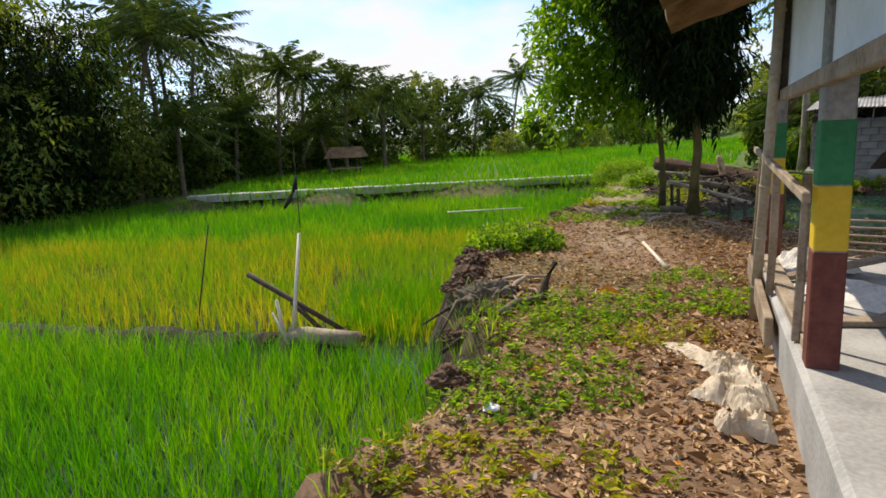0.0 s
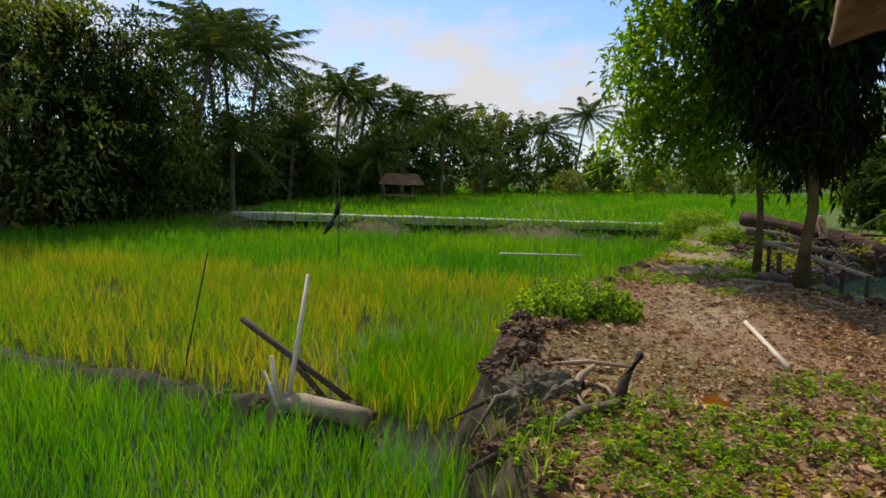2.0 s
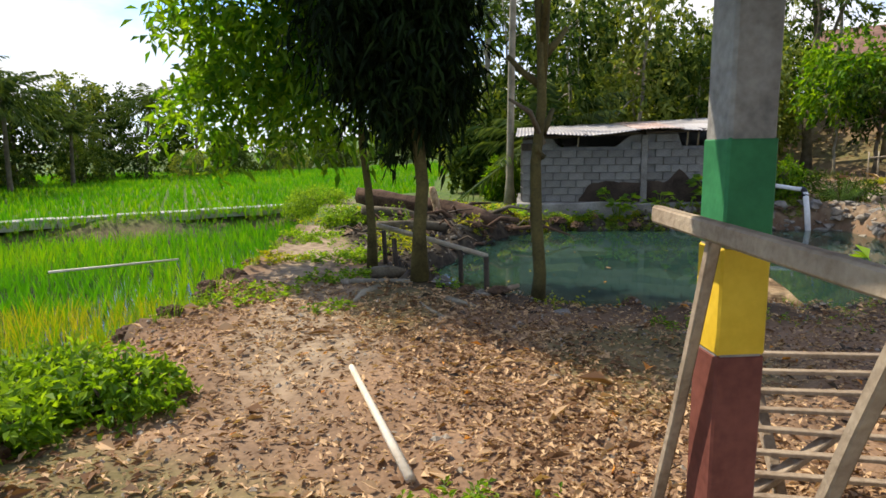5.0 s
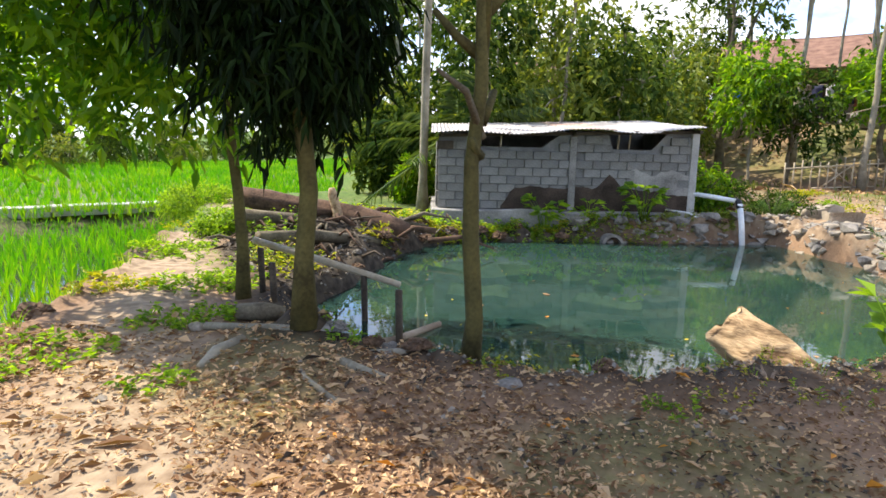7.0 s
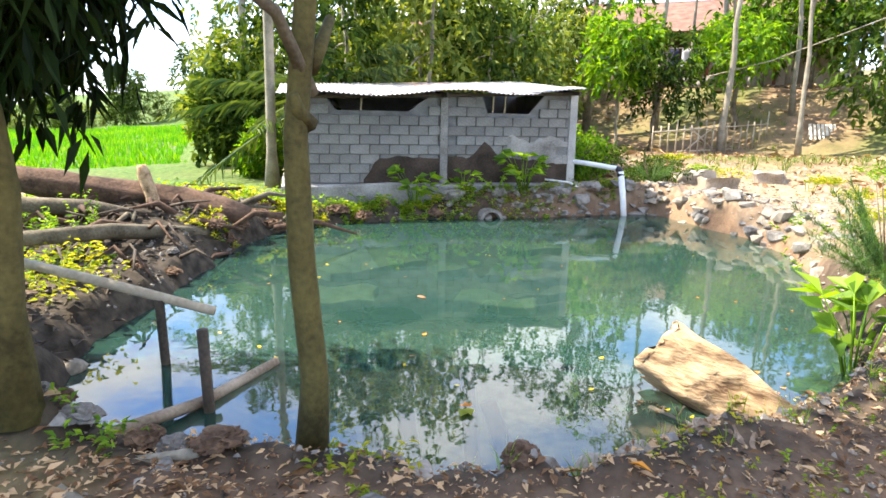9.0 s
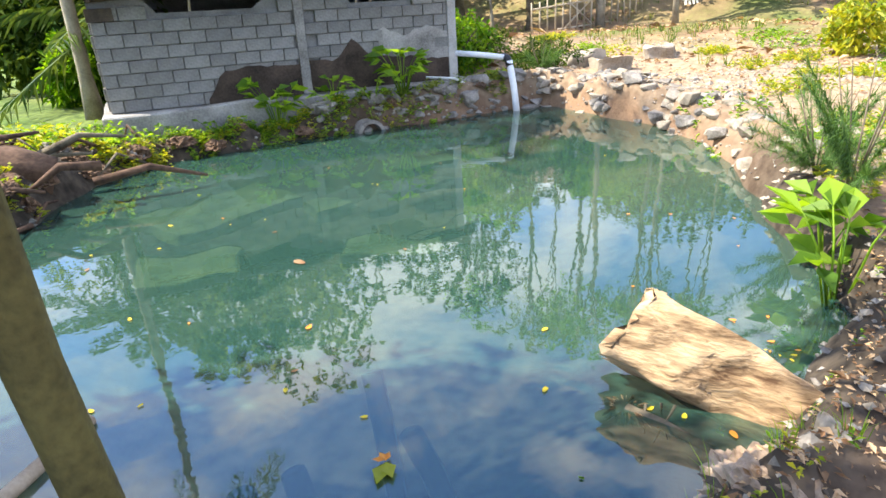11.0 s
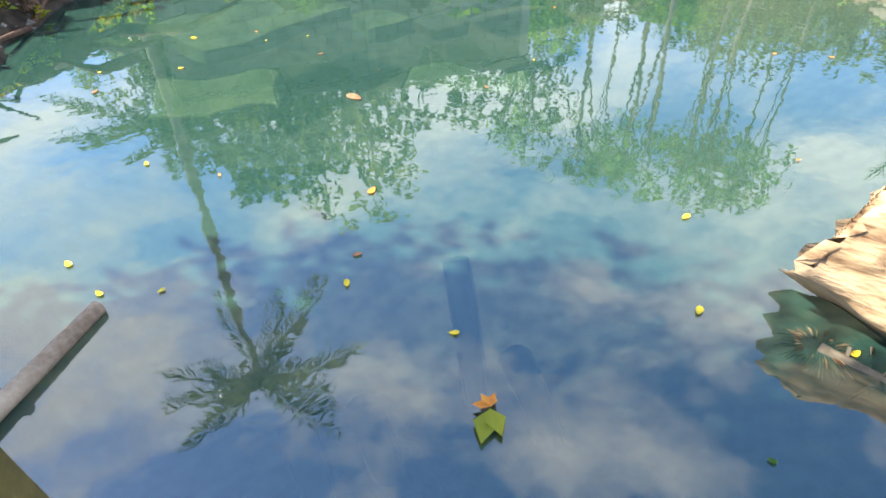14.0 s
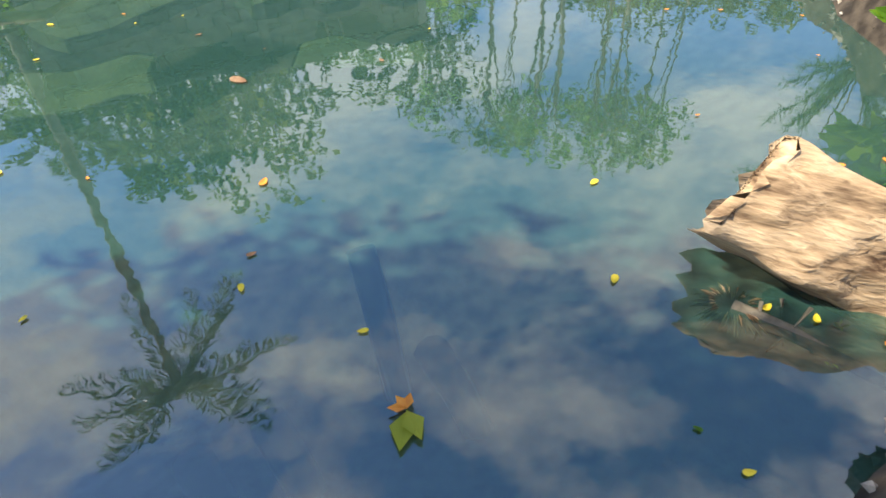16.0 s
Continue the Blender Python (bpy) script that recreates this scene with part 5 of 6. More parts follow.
for k, (a, m_, b, r0, mt) in enumerate((((1.13, 5.42, -0.02), (1.32, 5.62, 0.05), (1.55, 5.86, 0.04), 0.042, BARK), ((1.55, 5.90, -0.02), (1.58, 5.95, 0.14), (1.67, 5.98, 0.31), 0.036, WOOD_DARK), ((1.27, 5.95, 0.02), (1.34, 6.15, 0.09), (1.43, 6.35, 0.10), 0.028, WOOD_DRY),
                                      ((1.14, 6.56, 0.02), (1.42, 6.58, 0.06), (1.70, 6.55, 0.05), 0.017, BAMBOO), ((1.28, 5.97, 0.05), (1.33, 5.85, 0.03), (1.38, 5.72, 0.01), 0.018, WOOD_DRY), ((1.45, 6.2, 0.03), (1.50, 6.05, 0.06), (1.52, 5.92, 0.05), 0.013, WOOD_DRY),
                                      ((0.80, 6.35, -0.25), (0.86, 6.2, -0.06), (0.92, 6.4, 0.10), 0.02, BARK), ((0.72, 5.5, -0.3), (0.88, 5.55, -0.2), (1.05, 5.5, -0.08), 0.02, WOOD_DARK))):
    tagged(part("driftwood", tube([a, m_, b], [r0, r0 * 0.9, r0 * 0.6], 8, 0.15, k), mt), "torn dry root piece lying by the stump", "driftwood")
stick((2.84, 6.92, 0.03), (2.95, 8.32, 0.04), 0.024, 0.018, BAMBOO_WHITE, "pale split bamboo pole lying on the path", name="bamboo_pole")
ob = part("stone", rock(0.075, 14), STONE_PALE)
ob.matrix_world = pose(1.60, 2.78, 0.05)
tagged(ob, "yellowish stone lying among dry leaves", "stone")
ob = part("plastic_bag", crumple((0.09, 0.07, 0.08), 81, 3), BLACK)
ob.matrix_world = pose(1.66, 2.66, 0.03)
tagged(ob, "scrap of dark plastic bag on the ground", "litter")
ob = part("paper_scrap", crumple((0.045, 0.04, 0.05), 83, 3), PVC)
ob.matrix_world = pose(1.12, 3.75, 0.02)
tagged(ob, "crumpled white paper scrap in the weeds", "litter")

# ---- hill side ----
fence = thing("bamboo_fence", (18.9, 15.7, 0.5), "low bamboo picket fence along the hill foot", "fence")
fr2 = random.Random(4)
for k in range(17):
    x, y = 0.27 * k, -0.075 * k
    z = gz(18.9 + x, 15.7 + y) - 0.5
    part("picket", tube([(x, y, z - 0.05), (x + fr2.uniform(-0.03, 0.03), y, z + 0.78 + fr2.uniform(-0.08, 0.12))], [0.022, 0.018], 6), BAMBOO, fence)
for a, b in (((0, 0, 0.58), (4.4, -1.2, 0.85)), ((0.9, -0.25, 0.08), (3.0, -0.8, 0.14)), ((1.2, -0.33, 0.12), (2.2, -0.6, 0.75)), ((2.2, -0.6, 0.14), (1.3, -0.35, 0.72))):
    part("rail", tube([a, b], [0.022, 0.018], 6), BAMBOO, fence)
pallet = thing("slat_panel", (23.2, 13.3, 0.95), "pale slatted panel leaning on the slope", "panel", turn=-20)
for k in range(7):
    part("slat", beam((0.17 * k, 0, 0), (0.17 * k + 0.28, 0.3, 0.42), 0.07, 0.02, 0.003), BAMBOO_WHITE, pallet)
part("rail", beam((0, 0.1, 0.12), (1.3, 0.1, 0.12), 0.05, 0.02, 0.003), BAMBOO_WHITE, pallet)
sr = random.Random(21)
k = 0
while k < 190:
    t = sr.random()
    i = sr.choice((8, 9, 10, 11, 11, 12, 12, 13, 13, 14, 14, 15, 15))
    a, b = Vector(SHORE[i]), Vector(SHORE[(i + 1) % len(SHORE)])
    p = a.lerp(b, t)
    out = Vector((b.y - a.y, -(b.x - a.x))).normalized()
    p = p + out * sr.uniform(-0.08, 0.35 if i > 12 else 1.0)
    s = sr.uniform(0.03, 0.08) * (1.9 if sr.random() < 0.2 else 1.0)
    ob = part("stone", rubble(s, sr.randint(0, 60)), STONE if i > 12 or sr.random() < 0.3 else STONE_PALE)
    ob.matrix_world = pose(p.x, p.y, gz(p.x, p.y) + s * 0.15, 0, 0, sr.uniform(0, 360))
    tagged(ob, "rough bank stone beside the pond" if i > 12 else "sunlit pale stone on the pond bank", "stone", "bank stones")
    k += 1
for k, (x, y, sx, sy) in enumerate(((15.4, 12.9, 0.9, 0.5), (16.2, 11.8, 0.8, 0.5), (14.9, 12.2, 0.6, 0.5))):
    ob = part("flat_stone", box((sx, sy, 0.22), (0, 0, 0), 0.05, wobble=0.10, seed=k, cuts=4), STONE_PALE)
    ob.matrix_world = pose(x, y, gz(x, y) + 0.05, 0, 0, 20 * k)
    tagged(ob, "flat pale rock ledge above the pond", "rock")


def cottage(at, turn, w, d, h, label, seed):
    """A small house: walls with openings let in, tiled roof on battens, posts in front."""
    t = thing("house", at, label, "house", turn=turn)
    part("base", box((w + 0.8, d + 1.6, 0.6), (0, -0.4, -0.25), 0.02), STONE, t, "rough stone footing")
    bays = 4
    for i in range(bays):
        u0, u1 = -w / 2 + w * i / bays, -w / 2 + w * (i + 1) / bays
        m_ = (u0 + u1) / 2
        door = i == 1
        lo = 0.0 if door else 0.95
        part("wall", box((u1 - u0 - 0.9, 0.14, h), ((u0 + m_ - 0.45) / 2 - 0.0, -d / 2, h / 2), 0.004), PLASTER, t)
        part("wall", box(((u1 - u0 - 0.9) / 2, 0.14, h), ((m_ + 0.45 + u1) / 2, -d / 2, h / 2), 0.004), PLASTER, t)
        part("lintel", box((0.9, 0.14, h - 2.0), (m_, -d / 2, (h + 2.0) / 2), 0.004), PLASTER, t)
        if not door:
            part("sill_wall", box((0.9, 0.14, lo), (m_, -d / 2, lo / 2), 0.004), PLASTER, t)
        wn_ = part("door" if door else "window", box((0.86, 0.05, 2.0 - lo), (m_, -d / 2 + 0.04, (2.0 + lo) / 2), 0.004), WOOD_DARK, t)
        for s in (-1, 1):
            part("frame", box((0.06, 0.17, 2.0 - lo), (m_ + s * 0.43, -d / 2 - 0.01, (2.0 + lo) / 2), 0.004), WOOD_DRY, wn_)
    for s in (-1, 1):
        part("wall", box((0.14, d - 0.16, h), (s * (w / 2 - 0.07), 0, h / 2), 0.004), PLASTER, t)
    part("wall", box((w, 0.14, h), (0, d / 2, h / 2), 0.004), PLASTER, t)
    for i in range(bays + 1):
        part("porch_post", box((0.12, 0.12, h - 0.1), (-w / 2 + w * i / bays, -d / 2 - 1.1, (h - 0.1) / 2), 0.006), RED_PAINT if seed % 2 else WOOD_DRY, t)
    for s in (-1, 1):
        us = np.linspace(-w / 2 - 0.5, w / 2 + 0.5, int(w * 5))
        vs = np.linspace(0, 1, 9)
        U, V = np.meshgrid(us, vs)
        run = d / 2 + (1.5 if s < 0 else 0.5)
        Z = h - 0.35 * (s < 0) + 0.0 + (1.35 + 0.35 * (s < 0)) * V + 0.025 * np.sin(U / 0.22 * 2 * math.pi) - 0.03 * ((V * 8) % 1.0)
        ii = np.arange(U.size).reshape(U.shape)
        q = np.stack([ii[:-1, :-1], ii[:-1, 1:], ii[1:, 1:], ii[1:, :-1]], -1).reshape(-1, 4)
        rf = part("roof", mesh_np("roof", np.stack([U, s * run * (1 - V), Z], -1).reshape(-1, 3), q, ROOF_TILE, False), None, t, "faded clay tile roof")
        so = rf.modifiers.new("thick", "SOLIDIFY")
        so.thickness = 0.05
    return t


cottage((31.5, 20.5, gz(31.5, 20.5) + 0.1), -62, 9.5, 5, 2.4, "weathered village house with porch on the hill terrace", 1)
cottage((24.5, 29.0, gz(24.5, 29.0) + 0.1), -38, 6.5, 4.5, 2.2, "small brown village house behind the trees", 2)
wall = thing("terrace_wall", (25.2, 20.5, gz(25.2, 20.5)), "low rough stone terrace wall below the house", "retaining wall", turn=-62)
for k in range(26):
    ob = part("stone", rock(0.22, k, 0.8, 0.3, 1), STONE, wall)
    ob.matrix_local = pose(-4.6 + 0.36 * k, 0.05 * math.sin(k * 5), 0.12 + 0.2 * (k % 2), 0, 0, 50 * k)
line = thing("washing_line", (26.0, 20.0, gz(26, 20)), "washing hung on a line before the house", "washing line", turn=-62)
for x in (-3.4, 0.2, 3.2):
    part("pole", tube([(x, 0, -0.3), (x, 0, 1.5)], [0.03, 0.025], 6), BAMBOO, line)
part("line", tube([(-3.4, 0, 1.42), (0.2, 0, 1.38), (3.2, 0, 1.44)], [0.012] * 3, 5), BAMBOO, line)
for k, (x, m_, w, h) in enumerate(((-2.6, CLOTH_PALE, 0.5, 0.7), (-1.9, CLOTH_BLUE, 0.55, 0.6), (0.7, CLOTH_DARK, 0.35, 0.75), (1.15, CLOTH_PALE, 0.4, 0.8), (1.6, CLOTH_DARK, 0.45, 0.7), (2.2, CLOTH_PALE, 0.4, 0.65))):
    xs, zs = np.linspace(0, w, 9), np.linspace(0, 1, 6)
    U, V = np.meshgrid(xs, zs)
    ii = np.arange(U.size).reshape(U.shape)
    q = np.stack([ii[:-1, :-1], ii[:-1, 1:], ii[1:, 1:], ii[1:, :-1]], -1).reshape(-1, 4)
    c = part("cloth", mesh_np("cloth", np.stack([U + x, 0.05 * np.sin(U * 18 + k) * V, 1.40 - h * V], -1).reshape(-1, 3), q, m_, True), None, line)
    c.modifiers.new("thick", "SOLIDIFY").thickness = 0.006
rope = thing("overhead_wire", (14.0, 9.0, 0.4), "pale rope sloping from hill pole to the bank", "rope")
part("rope", tube([(12.5, 0.5, 5.2), (9.0, 5.5, 2.7), (6.0, 9.0, 1.45)], [0.018] * 3, 5), BAMBOO, rope)

# trees behind the pump house and on the hill
hr = random.Random(31)
spots = [(11.7, 18.9), (12.6, 20.0), (13.4, 18.4), (14.4, 19.6), (15.3, 18.2), (16.0, 20.5), (17.2, 19.0), (18.2, 21.0), (12.0, 22.5), (14.5, 23.0), (17.0, 23.5), (19.8, 20.0), (20.6, 22.5), (22.5, 24.5), (21.6, 21.4), (24.2, 23.2), (16.5, 26.5), (13.0, 27.0), (19.5, 27.5)]
for k, (x, y) in enumerate(spots):
    h = hr.uniform(5.0, 6.4) * (0.75 if x > 15 else 1.0)
    blobs = [(hr.uniform(-0.5, 0.5), hr.uniform(-0.5, 0.5), h * q, hr.uniform(0.7, 1.1), hr.uniform(0.7, 1.1), hr.uniform(0.6, 0.95)) for q in (0.34, 0.5, 0.66, 0.8, 0.95)]
    tree("slender_tree", (x, y), h, hr.uniform(0.05, 0.085), blobs, 150, 9, 0.5, (0.24, 0.12), LEAF_FAR_PALE if k % 4 else LEAF_FAR, "slender tree with sparse light green leaves", 100 + k, BARK_PALE, (hr.uniform(-0.6, 0.6), hr.uniform(-0.4, 0.4)), 5, group="slender trees behind the pump house", sides=7)
palm((9.3, 17.9), 7.5, 0.095, (-0.45, -1.05), 5, "tall coconut palm with leaning grey trunk by the pump house", 1.8, fronds=18)
palm((10.9, 19.5), 1.6, 0.16, (0.2, -0.1), 8, "young coconut palm with low arching fronds", 2.9, fronds=13)
palm((12.6, 26.0), 6.5, 0.14, (0.4, 0.2), 9, "coconut palm standing among the hill trees", 2.8)
tree("hill_tree", (20.2, 17.6), 2.6, 0.05, [(0, 0, 2.9, 1.0, 1.0, 0.75), (0.3, 0.1, 3.6, 0.9, 0.9, 0.6), (-0.3, 0.0, 2.3, 0.7, 0.7, 0.4)], 230, 10, 0.4, (0.24, 0.10), LEAF_BRIGHT, "small tree with glossy drooping green leaves on the slope", 151, BARK_PALE)
tree("hill_tree", (23.6, 15.6), 2.8, 0.10, [(0, 0, 2.6, 1.2, 1.2, 0.6), (-0.8, 0.2, 2.2, 0.9, 0.9, 0.5), (0.6, 0.3, 3.2, 1.0, 1.0, 0.5)], 220, 9, 0.45, (0.25, 0.11), LEAF_BRIGHT, "spreading tree with large green leaves on the slope", 152, BARK, (-0.3, 0.2))
tree("hill_tree", (21.5, 19.5), 6.5, 0.16, [(0, 0, 6.6, 1.8, 1.8, 1.2), (0.6, 0, 5.2, 1.2, 1.2, 0.8)], 150, 9, 0.5, (0.26, 0.12), LEAF_FAR, "tall dark-trunked tree on the hill side", 153, BARK, (0.2, 0.1))
for k, (x, y, h) in enumerate(((26.5, 13.5, 7), (29, 11, 7.5), (27.0, 16.5, 6.5), (31, 14.5, 7.5), (24.5, 11.0, 6), (33, 26, 8), (29.5, 26.5, 8), (36, 19, 8.5), (27, 33, 8), (22, 31, 7.5), (35, 8, 8), (30, 5, 7), (24.0, 4.0, 6.5), (18.0, 1.0, 6.0), (13.5, 0.0, 6.5))):
    h *= 0.45
    blobs = [(hr.uniform(-0.9, 0.9), hr.uniform(-0.9, 0.9), h * q, hr.uniform(1.0, 1.6), hr.uniform(1.0, 1.6), hr.uniform(0.7, 1.0)) for q in (0.6, 0.75, 0.9, 1.0)]
    tree("hill_tree", (x, y), h, 0.11, blobs, 110, 9, 0.7, (0.32, 0.15), LEAF_FAR_PALE if k % 2 else LEAF_FAR, "village tree with open green crown on the hill", 160 + k, BARK_PALE, (hr.uniform(-0.4, 0.4), 0.2), 4, sides=7)


for k, (x, y) in enumerate(((22.0, 13.2), (24.8, 14.4), (25.8, 17.2), (22.8, 17.8), (26.5, 18.6), (23.9, 20.5), (27.6, 15.6), (21.2, 14.9), (25.4, 12.4), (28.0, 13.6))):
    h = hr.uniform(7.6, 9.2)
    blobs = [(hr.uniform(-0.6, 0.6), hr.uniform(-0.6, 0.6), h * q, hr.uniform(0.6, 0.9), hr.uniform(0.6, 0.9), hr.uniform(0.5, 0.8)) for q in (0.9, 0.96, 1.03)]
    tree("slender_tree", (x, y), h, hr.uniform(0.05, 0.12), blobs, 65, 8, 0.45, (0.22, 0.10), LEAF_BRIGHT if k % 3 else LEAF_FAR_PALE, "pale-trunked slender tree on the slope before the house", 600 + k, BARK_PALE, (hr.uniform(-0.5, 0.5), hr.uniform(-0.4, 0.4)), 5, group="slender trees on the slope", sides=7)


for k, (x, y) in enumerate(((21.0, 16.9), (26.6, 14.6), (20.4, 20.2), (23.4, 22.4), (28.0, 16.6), (28.2, 12.2))):
    h = hr.uniform(2.2, 2.9)
    blobs = [(hr.uniform(-0.5, 0.5), hr.uniform(-0.5, 0.5), h * q, hr.uniform(0.7, 1.1), hr.uniform(0.7, 1.1), hr.uniform(0.4, 0.6)) for q in (0.75, 0.95, 1.15)]
    tree("small_tree", (x, y), h, hr.uniform(0.05, 0.09), blobs, 170, 9, 0.4, (0.22, 0.10), (LEAF_FAR, LEAF_BRIGHT, LEAF_FAR_PALE)[k % 3], "small leafy tree on the shaded hill slope", 640 + k, BARK, (hr.uniform(-0.3, 0.3), hr.uniform(-0.3, 0.3)), 4, group="small trees on the slope", sides=7)


def bush(base, r, h, n, leaf, material, label, seed, name="bush"):
    t = thing(name, (*base, gz(*base) - 0.03), label, "bush")
    st = bmesh.new()
    rr_ = random.Random(seed)
    for k in range(7):
        a = rr_.uniform(0, 6.28)
        tube([(0, 0, 0), (math.cos(a) * r * 0.3, math.sin(a) * r * 0.3, h * 0.5), (math.cos(a) * r * 0.7, math.sin(a) * r * 0.7, h * rr_.uniform(0.6, 0.95))], [0.02, 0.013, 0.006], 5, bm=st)
    part("stem", st, BARK, t)
    part("foliage", crown_mesh("foliage", [(0, 0, h * 0.6, r, r, h * 0.45), (r * 0.4, 0, h * 0.35, r * 0.7, r * 0.7, h * 0.35), (-r * 0.4, 0.1, h * 0.4, r * 0.7, r * 0.7, h * 0.35)], n, 8, 0.25 * r + 0.08, leaf[0], leaf[1], material, seed, 0.1, 0.1), None, t)
    return t


bush((10.0, 19.6), 0.4, 1.1, 190, (0.22, 0.07), LEAF_BRIGHT, "tall leafy shrub behind the pump house", 202)
bush((14.4, 14.9), 0.6, 0.9, 280, (0.12, 0.06), LEAF_BRIGHT, "dense green shrub at the pump house corner", 203)
bush((15.2, 15.0), 0.6, 0.6, 180, (0.12, 0.05), LEAF_FAR, "dark green shrub under the slope", 204)
bush((16.7, 8.9), 0.4, 0.9, 130, (0.17, 0.06), WEED_YELLOW, "yellow-leaved ornamental shrub on the sunny bank", 205)
for k, (x, y, r, h) in enumerate(((12.2, 24.5, 1.4, 3.4), (14.6, 25.5, 1.5, 3.8), (17.0, 24.6, 1.5, 3.6), (19.4, 24.0, 1.4, 3.2), (15.8, 21.6, 1.2, 2.4), (13.2, 21.2, 1.1, 2.4), (18.0, 19.8, 1.1, 1.8), (10.9, 22.6, 0.9, 2.4))):
    bush((x, y), r, h, 420, (0.26, 0.12), LEAF_FAR if k % 3 else LEAF_FAR_PALE, "dense shrub filling the wood behind the pump house", 260 + k)
bush((14.9, 13.3), 0.5, 0.4, 160, (0.14, 0.03), LEAF_FAR, "dark feathery weeds overhanging the water", 206)
for k, (x, y) in enumerate(((6.6, 16.2), (7.5, 16.0), (8.1, 15.9), (7.0, 16.9), (5.6, 16.6), (6.3, 17.6), (5.3, 14.6), (4.9, 13.5), (5.6, 15.6), (4.75, 12.6))):
    weeds((x, y), 0.6 if k < 6 else 0.32, 150 if k < 6 else 32, 0.09 if k < 6 else 0.07, WEED_YELLOW if k % 2 else WEED, "yellow-green weeds sprawling over the bank", 210 + k, 0.2)
shoot((8.30, 8.40), 0.62, 9, 0.25, 231, "bright large-leaved seedling at the pond edge", material=WEED, spread_r=0.28)
shoot((8.75, 8.50), 0.52, 8, 0.22, 232, "bright large-leaved seedling at the pond edge", material=WEED, spread_r=0.25)
shoot((7.06, 8.52), 0.16, 2, 0.06, 233, "tiny seedling sprouting on the log", spread_r=0.04)


NEEDLE = mat("soft_needles", (0.035, 0.085, 0.02), (0.11, 0.20, 0.05), 0.6, 2, 9, 0, leaf=0.3, random=0.5, coords="World")


def feathery(base, h, n, seed, label):
    rng = np.random.default_rng(seed)
    t = thing("feathery_bush", (*base, gz(*base) - 0.02), label, "bush")
    a = rng.uniform(0, 6.28, 16)
    rise, out = rng.uniform(0.35, 1.0, 16) * h, rng.uniform(0.3, 0.9, 16) * h
    pick, u = rng.integers(0, 16, n), rng.uniform(0.25, 1.0, n)
    b = np.stack([np.cos(a[pick]) * out[pick] * u ** 1.5, np.sin(a[pick]) * out[pick] * u ** 1.5, rise[pick] * u], 1)
    e = b + np.stack([np.cos(a[pick]) * 0.06, np.sin(a[pick]) * 0.06, np.full(n, 0.02)], 1) + rng.normal(0, 0.045, (n, 3))
    v, f = blades(b, e, 0.0055)
    part("foliage", mesh_np("foliage", v, f, NEEDLE), None, t)
    st = bmesh.new()
    for k in range(5):
        tube([(0, 0, 0), (0.1 * math.cos(k * 1.3), 0.1 * math.sin(k * 1.3), h * 0.5), (0.2 * math.cos(k * 1.3), 0.2 * math.sin(k * 1.3), h)], [0.008, 0.006, 0.003], 5, bm=st)
    part("stem", st, BARK, t)


feathery((9.2, 8.45), 0.85, 6500, 241, "soft feathery bush on the pond bank")
feathery((9.9, 8.7), 0.65, 4500, 242, "soft feathery bush on the pond bank")
feathery((14.2, 13.1), 0.5, 2500, 243, "dark feathery tuft beside the pipe")

# ---- woods round the fields ----
PALMS = [(-12.5, 24.1, 6.1), (-12.5, 26.4, 7.2), (-12.5, 28.6, 6.8), (-9.9, 33.0, 5.6), (-9.3, 35.2, 5.5), (-7.0, 35.9, 4.9), (-5.2, 38.3, 4.4), (-0.1, 48.8, 4.8), (3.0, 55.8, 6.6), (-11.2, 25.0, 3.0), (-7.7, 34.9, 2.6), (-3.5, 44.0, 3.2), (-14.5, 22.4, 3.0), (-11.0, 30.0, 3.2), (-14.2, 30.5, 7.4)]
pr = random.Random(2)
for k, (x, y, h) in enumerate(PALMS):
    palm((x, y), h, 0.12, (pr.uniform(-0.5, 0.9), pr.uniform(-0.4, 0.4)), 300 + k, "dark coconut palm in the field-side grove", 2.7 if h > 4 else 2.3, "coconut palms of the grove", 22, (0.07, 0.0))
WOOD = [(-14.5, 15.0, 8.2), (-14.0, 17.4, 8.0), (-14.4, 19.6, 8.2), (-13.6, 21.4, 6.6), (-13.0, 23.0, 5.0), (-17.5, 17.0, 9.0), (-17.0, 21.0, 8.4), (-13.4, 33.7, 6.3), (-12.8, 36.1, 6.5), (-10.0, 39.2, 4.0), (-8.3, 41.0, 5.2), (-6.2, 44.2, 5.3), (-4.0, 50.5, 6.2), (-2.3, 52.7, 5.8), (1.5, 60.8, 4.4),
        (6.3, 66.6, 3.6), (11.4, 70.0, 3.6), (17.0, 72.0, 4.5), (23.0, 72.0, 5.0), (29.0, 70.5, 6.3), (34.0, 66.0, 6.0), (-19.0, 13.0, 8.5), (-15.5, 26.0, 6.5), (-15.0, 29.0, 7.0), (-20.5, 9.0, 8), (38, 58, 6), (-11.5, 31.5, 4.6)]
for k, (x, y, h) in enumerate(WOOD):
    far = y > 40
    big_ = 1.0 if h < 6.5 else 1.25
    blobs = [(pr.uniform(-0.9, 0.9) * big_, pr.uniform(-0.9, 0.9) * big_, h * q, pr.uniform(1.1, 1.7) * big_, pr.uniform(1.1, 1.7) * big_, h * 0.16) for q in (0.22, 0.40, 0.56, 0.72, 0.86, 0.95)]
    tree("grove_tree", (x, y), h * 0.95, 0.14, blobs, 460 if not far else 330, 9, 0.7, (0.23, 0.10) if not far else (0.36, 0.18), LEAF_FAR_PALE if k % 4 == 0 or k in (1, 2, 5, 6, 21) else LEAF_FAR, "tall leafy tree at the edge of the rice fields", 330 + k, BARK, (pr.uniform(-0.3, 0.3), 0), 4, group="grove trees", sides=7)
